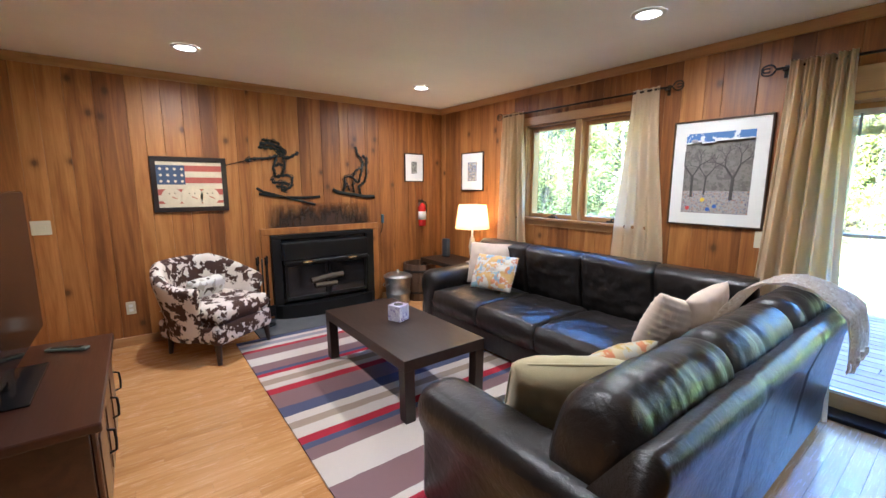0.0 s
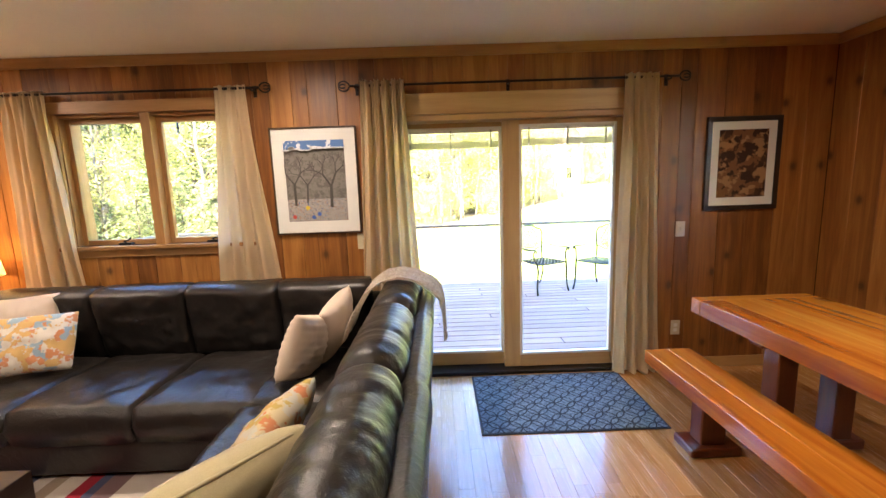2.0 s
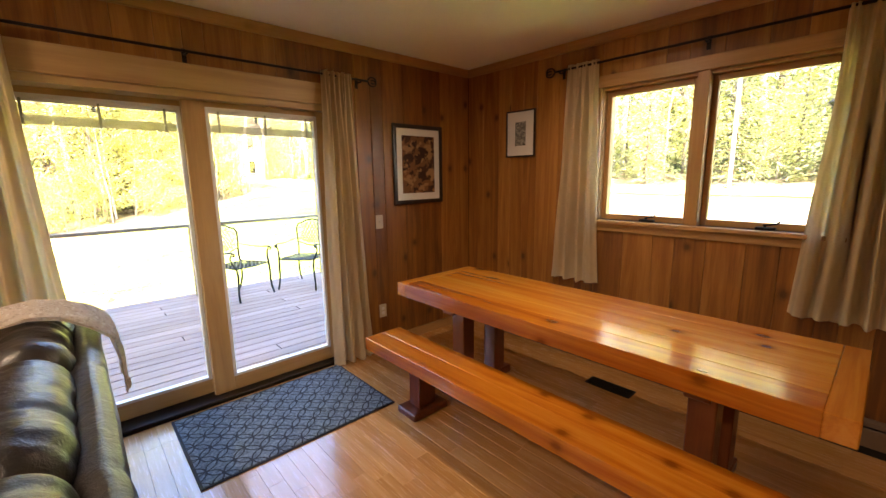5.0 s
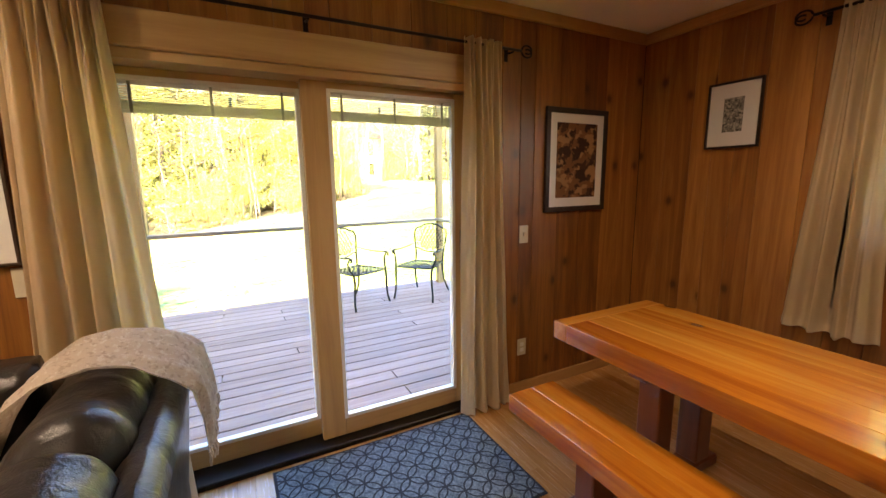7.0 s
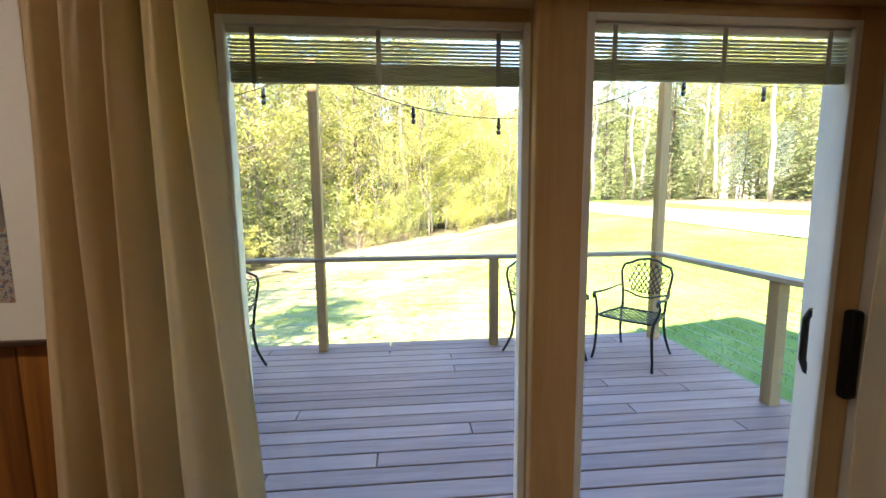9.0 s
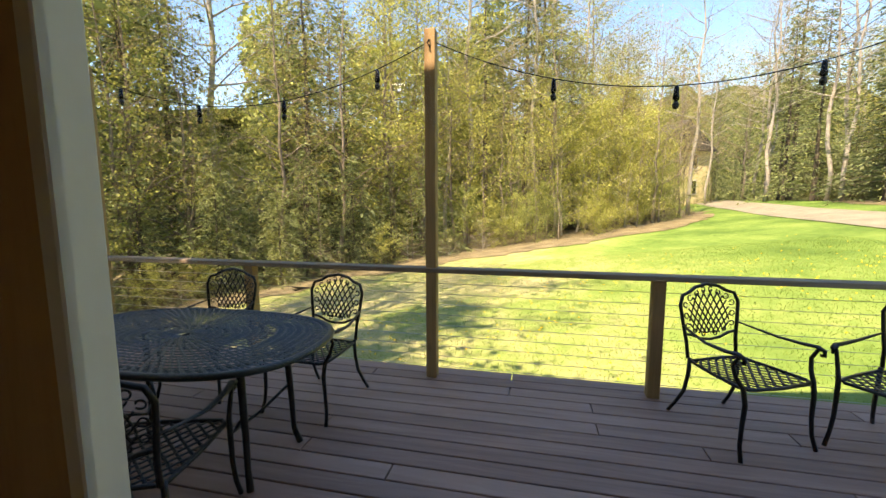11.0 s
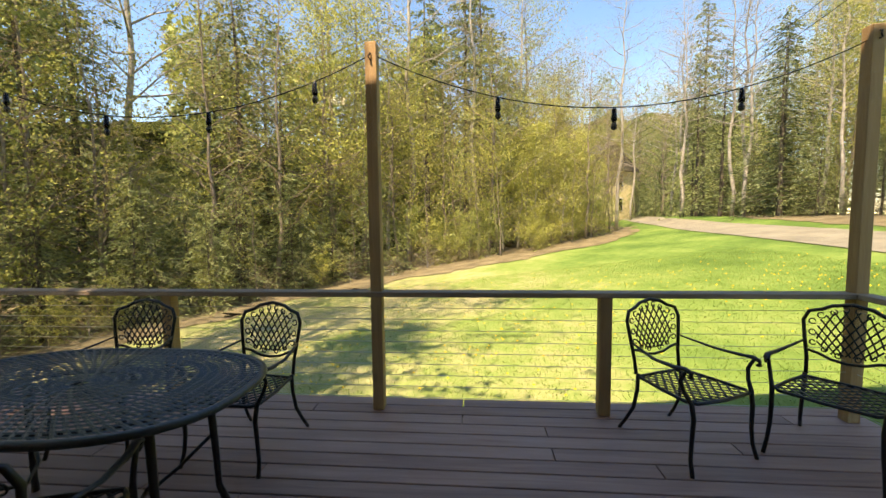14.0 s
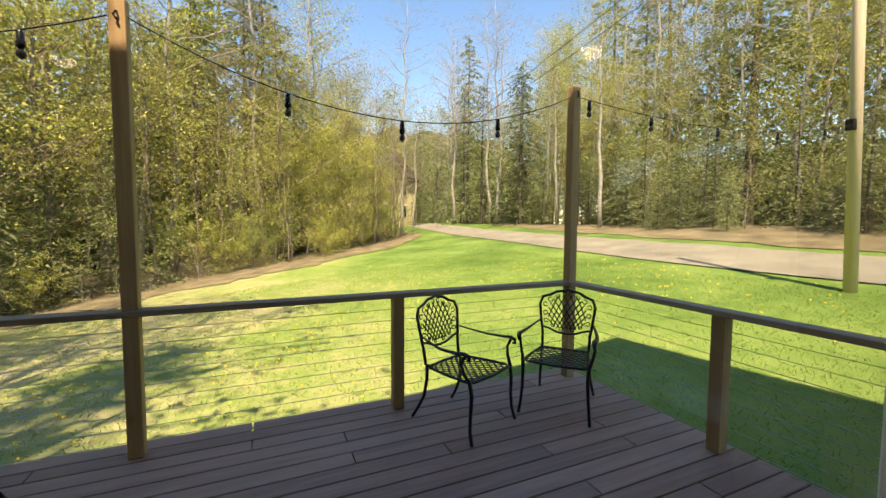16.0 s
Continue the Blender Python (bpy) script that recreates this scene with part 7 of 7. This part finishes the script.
up2 = thing("utility_pole", "pale pole with guy wires beyond the road", "pole", at=pose(4.2, -13.9 - 1.6, ground_z(4.2, -15.5)))
bm = bmesh.new()
cyl(bm, (0, 0, -0.3), (0, 0, 7.5), 0.06, 0.05, 12)
part("shaft", bm, M["bark_pale"], up2)
for dx in (-2.4, -3.2):
    bm = bmesh.new()
    cyl(bm, (0, 0, 3.2), (dx, 0.6, 7.5), 0.02, n=5)
    part("guy_wire", bm, M["steel"], up2)
lpz = ground_z(1.35, -9.6)
yl = thing("lamp_post", "slim black garden lamp post outside", "street lamp", at=pose(1.35, -9.6, lpz))
bm = bmesh.new()
cyl(bm, (0, 0, -0.2), (0, 0, 2.0), 0.03, n=10)
part("pole", bm, M["black_iron"], yl)
bm = bmesh.new()
lathe(bm, [(0.04, 2.0), (0.08, 2.1), (0.11, 2.35), (0.18, 2.42), (0.02, 2.55)], 10)
part("lantern", bm, M["black_iron"], yl)

# hooks that hold the string lights on the tall posts
for py in (4.60, 1.05, PS):
    bm = bmesh.new()
    tube(bm, [(PX - 0.046, py, 2.72), (PX - 0.066, py, 2.72), (PX - 0.07, py + 0.012, 2.74), (PX - 0.06, py, 2.765), (PX - 0.046, py, 2.77)], 0.006, 6)
    part("hook", bm, M["rod"], railing, "rusty screw hook")

# ---- patio furniture ----
M["cast"] = plain("black_cast_aluminium", (0.014, 0.016, 0.017), 0.38, 0.3, var=0.3, scale=30, bump_s=0.2)
M["cast_top"] = plain("dark_green_cast_top", (0.035, 0.048, 0.05), 0.35, 0.2, var=0.25, scale=25, bump_s=0.15)


def clip_line(p, d, inside, half, n=40):
    """The stretch of the line p + t d, |t| < half, that lies inside."""
    ts = [-half + 2 * half * i / n for i in range(n + 1)]
    ok = [t for t in ts if inside(p[0] + d[0] * t, p[1] + d[1] * t)]
    return (ok[0], ok[-1]) if len(ok) > 1 else None


def patio_chair():
    """Faces +y. A cast chair: shaped back with lattice and scrolls, lattice seat, scrolled arms, bowed legs."""
    c = thing("patio_chair", "black cast-metal patio armchair with lattice back", "chair", "patio chairs")

    def back(x, z):
        return (x, -0.225 - 0.16 * (z - 0.42) - 0.03 * math.cos(x * 5), z)
    outline = [(-0.20, 0.43), (-0.205, 0.55), (-0.225, 0.68), (-0.24, 0.80), (-0.215, 0.865), (-0.15, 0.885), (-0.10, 0.915), (0, 0.935), (0.10, 0.915), (0.15, 0.885), (0.215, 0.865), (0.24, 0.80), (0.225, 0.68), (0.205, 0.55), (0.20, 0.43)]
    bm = bmesh.new()
    tube(bm, [back(x, z) for x, z in outline], 0.0125, 8)
    part("back_frame", bm, M["cast"], c, "", True)
    bm = bmesh.new()
    low = [(-0.215, 0.60), (-0.15, 0.585), (-0.08, 0.555), (0, 0.545), (0.08, 0.555), (0.15, 0.585), (0.215, 0.60)]
    tube(bm, [back(x, z) for x, z in low], 0.010, 6)
    part("back_rail", bm, M["cast"], c, "", True)

    def inside(x, z):
        return (abs(x) / 0.175) ** 2.4 + (abs(z - 0.735) / 0.158) ** 2.4 < 1
    bm = bmesh.new()
    for k in range(-6, 7):
        for s in (-1, 1):
            pts = []
            for i in range(25):
                t = i / 24
                z = 0.56 + 0.36 * t
                x = k * 0.052 * (0.65 + 0.5 * t) + s * (t - 0.5) * 0.20 * (1 + 0.2 * t)
                if inside(x, z):
                    pts.append(back(x, z))
            if len(pts) > 2:
                tube(bm, pts, 0.0055, 5)
    part("back_lattice", bm, M["cast"], c, "cast diamond lattice", True)
    bm = bmesh.new()
    for x, z, r in ((0.192, 0.80, 0.022), (0.188, 0.725, 0.022), (0.182, 0.655, 0.02), (0.15, 0.845, 0.024), (0.09, 0.872, 0.02), (0.03, 0.897, 0.018), (0.12, 0.615, 0.018), (0.05, 0.585, 0.018)):
        for s in (-1, 1):
            pts = []
            for i in range(11):
                a = i / 10 * 1.75 * math.pi + x * 20
                rr = r * (1 - 0.35 * i / 10)
                pts.append(back(s * (x + rr * math.cos(a)), z + rr * math.sin(a)))
            tube(bm, pts, 0.0048, 4)
    part("back_scrolls", bm, M["cast"], c, "cast leafy scrolls", True)

    def seat_z(x, y):
        return 0.425 - 0.012 * math.cos(x * 6) * math.cos(y * 5) + 0.01 * y
    rim = [(-0.20, -0.22), (-0.235, 0.0), (-0.25, 0.20), (-0.22, 0.245), (0, 0.26), (0.22, 0.245), (0.25, 0.20), (0.235, 0.0), (0.20, -0.22), (0, -0.235)]
    bm = bmesh.new()
    tube(bm, [(x, y, seat_z(x, y)) for x, y in rim], 0.013, 6, True, 0.8)
    part("seat_frame", bm, M["cast"], c, "", True)

    def in_seat(x, y):
        return abs(x) < 0.20 + 0.05 * (y + 0.22) / 0.42 and -0.225 < y < 0.25
    bm = bmesh.new()
    for k in range(-9, 10):
        for s in (-1, 1):
            cl = clip_line((k * 0.062, 0.0), (0.66 * s, 0.75), in_seat, 0.5)
            if cl:
                a, b = cl
                pts = [(k * 0.062 + 0.66 * s * t, 0.75 * t) for t in (a + (b - a) * i / 5 for i in range(6))]
                tube(bm, [(x, y, seat_z(x, y)) for x, y in pts], 0.0085, 5, False, 0.5)
    part("seat_lattice", bm, M["cast"], c, "cast diamond lattice seat", True)
    for s in (-1, 1):
        bm = bmesh.new()
        tube(bm, [(s * 0.225, -0.275, 0.66), (s * 0.25, -0.18, 0.645), (s * 0.285, -0.02, 0.625), (s * 0.295, 0.14, 0.63), (s * 0.29, 0.215, 0.64), (s * 0.288, 0.255, 0.625), (s * 0.288, 0.258, 0.60), (s * 0.288, 0.235, 0.595)], [0.009, 0.011, 0.014, 0.019, 0.02, 0.017, 0.013, 0.010], 8, False, 0.6)
        part("arm", bm, M["cast"], c, "", True)
        bm = bmesh.new()
        tube(bm, [(s * 0.288, 0.22, 0.625), (s * 0.29, 0.185, 0.56), (s * 0.275, 0.20, 0.49), (s * 0.255, 0.235, 0.43), (s * 0.25, 0.25, 0.34), (s * 0.255, 0.245, 0.20), (s * 0.265, 0.25, 0.09), (s * 0.275, 0.275, 0.0)], [0.011, 0.012, 0.0125, 0.015, 0.0145, 0.013, 0.012, 0.013], 8)
        part("leg", bm, M["cast"], c, "", True)
        bm = bmesh.new()
        tube(bm, [(s * 0.20, -0.225, 0.44), (s * 0.205, -0.225, 0.32), (s * 0.215, -0.245, 0.19), (s * 0.23, -0.30, 0.08), (s * 0.24, -0.35, 0.0)], [0.014, 0.0135, 0.013, 0.012, 0.0125], 8)
        part("leg", bm, M["cast"], c, "", True)
    return c


def face(x, y, dx, dy):
    return pose(x, y, DECK_Z + 0.001, 0, 0, math.degrees(math.atan2(-dx, dy)))


chair0 = patio_chair()
chair0.matrix_world = face(6.26, -1.15, -0.54, -0.24)
for x, y, dx, dy in ((6.17, -1.99, -0.42, 0.5), (6.03, 1.80, -1, 0.12), (6.10, 2.80, -1, -0.05), (5.55, 3.72, -0.25, -1), (4.75, 3.60, 0.2, -1), (4.70, 1.86, 0.95, 0.3), (4.72, 2.64, 1, -0.05)):
    copy_thing(chair0, face(x, y, dx, dy))

# oval lattice table
pt = thing("patio_table", "dark cast-metal oval patio table with pierced top", "table", at=pose(5.30, 2.22, DECK_Z + 0.001))
AX, AY, TZ = 0.53, 0.86, 0.745


def oval(k, n=72, f=1.0):
    a = 2 * math.pi * k / n
    c, s = math.cos(a), math.sin(a)
    q = (abs(c) ** 2.7 + abs(s) ** 2.7) ** (-1 / 2.7)
    return (AX * f * c * q, AY * f * s * q)


bm = bmesh.new()
tube(bm, [(*oval(k), TZ - 0.012) for k in range(72)], 0.022, 8, True, 0.9)
part("rim", bm, M["cast_top"], pt, "", True)
bm = bmesh.new()
for k in range(1, 16):
    tube(bm, [(*oval(i, 60, k / 16), TZ) for i in range(60)], 0.0105, 4, True, 0.45)
for lo, hi, n in ((0.0625, 0.31, 26), (0.31, 0.625, 56), (0.625, 0.985, 104)):
    for k in range(n):
        pts = []
        for w in range(4):
            f = lo + (hi - lo) * w / 3
            pts.append((*oval(k + 0.9 * w / 3, n, f), TZ))
        tube(bm, pts, 0.0105, 4, False, 0.45)
part("top_lattice", bm, M["cast_top"], pt, "pierced lattice in curved rows", False)
for sx in (-1, 1):
    for sy in (-1, 1):
        bm = bmesh.new()
        tube(bm, [(sx * 0.20, sy * 0.53, TZ - 0.03), (sx * 0.205, sy * 0.54, 0.5), (sx * 0.21, sy * 0.55, 0.3), (sx * 0.215, sy * 0.555, 0.1), (sx * 0.235, sy * 0.58, 0.0)], [0.022, 0.02, 0.018, 0.016, 0.02], 10)
        part("leg", bm, M["cast"], pt, "", True)
bm = bmesh.new()
tube(bm, [(*oval(k, 48, 0.66), TZ - 0.07) for k in range(48)], 0.012, 6, True)
part("apron", bm, M["cast"], pt, "", True)
for s in (-1, 1):
    bm = bmesh.new()
    tube(bm, [(0.205, s * 0.545, 0.40), (0.12, s * 0.40, 0.25), (0, s * 0.34, 0.20), (-0.12, s * 0.40, 0.25), (-0.205, s * 0.545, 0.40)], 0.010, 6)
    part("stretcher", bm, M["cast"], pt, "", True)
# covered grill near the house wall
cg = thing("covered_grill", "tall dark rounded grill cover on the deck", "grill cover", at=pose(4.22, 3.75, DECK_Z + 0.001))
bm = bmesh.new()
rounded(bm, -0.22, 0.22, -0.28, 0.28, 0.01, 1.0, 0.10, 4)
for v in bm.verts:
    n = noise.noise(v.co * 4)
    v.co += Vector((n, noise.noise(v.co * 4 + Vector((5, 0, 0))), 0)) * 0.015
part("cover", bm, plain("dark_grill_cover", (0.03, 0.028, 0.03), 0.6), cg, "", True)
part("skirt", boxes((-0.215, 0.215, -0.275, 0.275, 0.0, 0.06), bevel=0.01), M["tv"], cg)

# ---- boards and strips, last ----
panel_wall(wall_east, lambda u: Matrix(((0, 1, 0, XE), (1, 0, 0, YS + u), (0, 0, 1, 0), (0, 0, 0, 1))), YN - YS, ZC, [(DOOR[0] - YS, DOOR[1] - YS, -1, DOOR[3]), (WIN_E[0] - YS, WIN_E[1] - YS, WIN_E[2], WIN_E[3])], 11)
panel_wall(wall_north, lambda u: pose(XW + u, YN, 0), XE - XW, ZC, [], 12)
panel_wall(wall_south, lambda u: Matrix(((1, 0, 0, -1.6 + u), (0, -1, 0, YS), (0, 0, 1, 0), (0, 0, 0, 1))), XE + 1.6, ZC, [(WIN_S[0] + 1.6, WIN_S[1] + 1.6, WIN_S[2], WIN_S[3])], 13)


def strip_data(L, w, t=0.014):
    c = 0.0006
    p = [(0, -t), (0, -c), (c, 0), (w - c, 0), (w, -c), (w, -t)]
    vs = [(0, y, z) for y, z in p] + [(L, y, z) for y, z in p]
    fs = [(i, i + 6, i + 7, i + 1) for i in range(5)] + [(0, 1, 2, 3, 4, 5), (11, 10, 9, 8, 7, 6)]
    return vs, fs


rng = random.Random(9)
strips, rest_v, rest_f, count = {}, [], [], 0
W = 0.083
y = YS
lengths = (0.5, 0.7, 0.9, 1.1, 1.3)
while y < YN - 0.01:
    x = -1.6 - rng.choice(lengths) * rng.random()
    while x < XE + 0.01:
        L = rng.choice(lengths)
        near = (-0.25 < x + L and x < 0.75 and 1.6 < y < 4.4) or (0.9 < x < 3.4 and -2.2 < y < 0.5)
        x1 = min(x + L, XE + 0.01)
        if near and x1 == x + L and count < 300:
            if L not in strips:
                me = bpy.data.meshes.new("floor_strip")
                me.from_pydata(*[strip_data(L - 0.0006, W - 0.0006)[0], [], strip_data(1, 1)[1]])
                me.materials.append(M["floor"])
                strips[L] = me
            ob = new("floor_strip", strips[L])
            ob.parent = floor
            ob.location = (x, y, 0)
            count += 1
        elif x1 - x > 0.02:
            vs, fs = strip_data(x1 - x - 0.0006, W - 0.0006)
            k = len(rest_v)
            rest_v += [(a + x, b + y, c) for a, b, c in vs]
            rest_f += [tuple(i + k for i in f) for f in fs]
        x = x1 if x1 > x else x + L
    y += W
me = bpy.data.meshes.new("floor_strips")
me.from_pydata(rest_v, [], rest_f)
me.materials.append(M["floor_rest"])
rest = new("floor_strips", me)
rest.parent = floor
tagged(rest, kind="stuff")
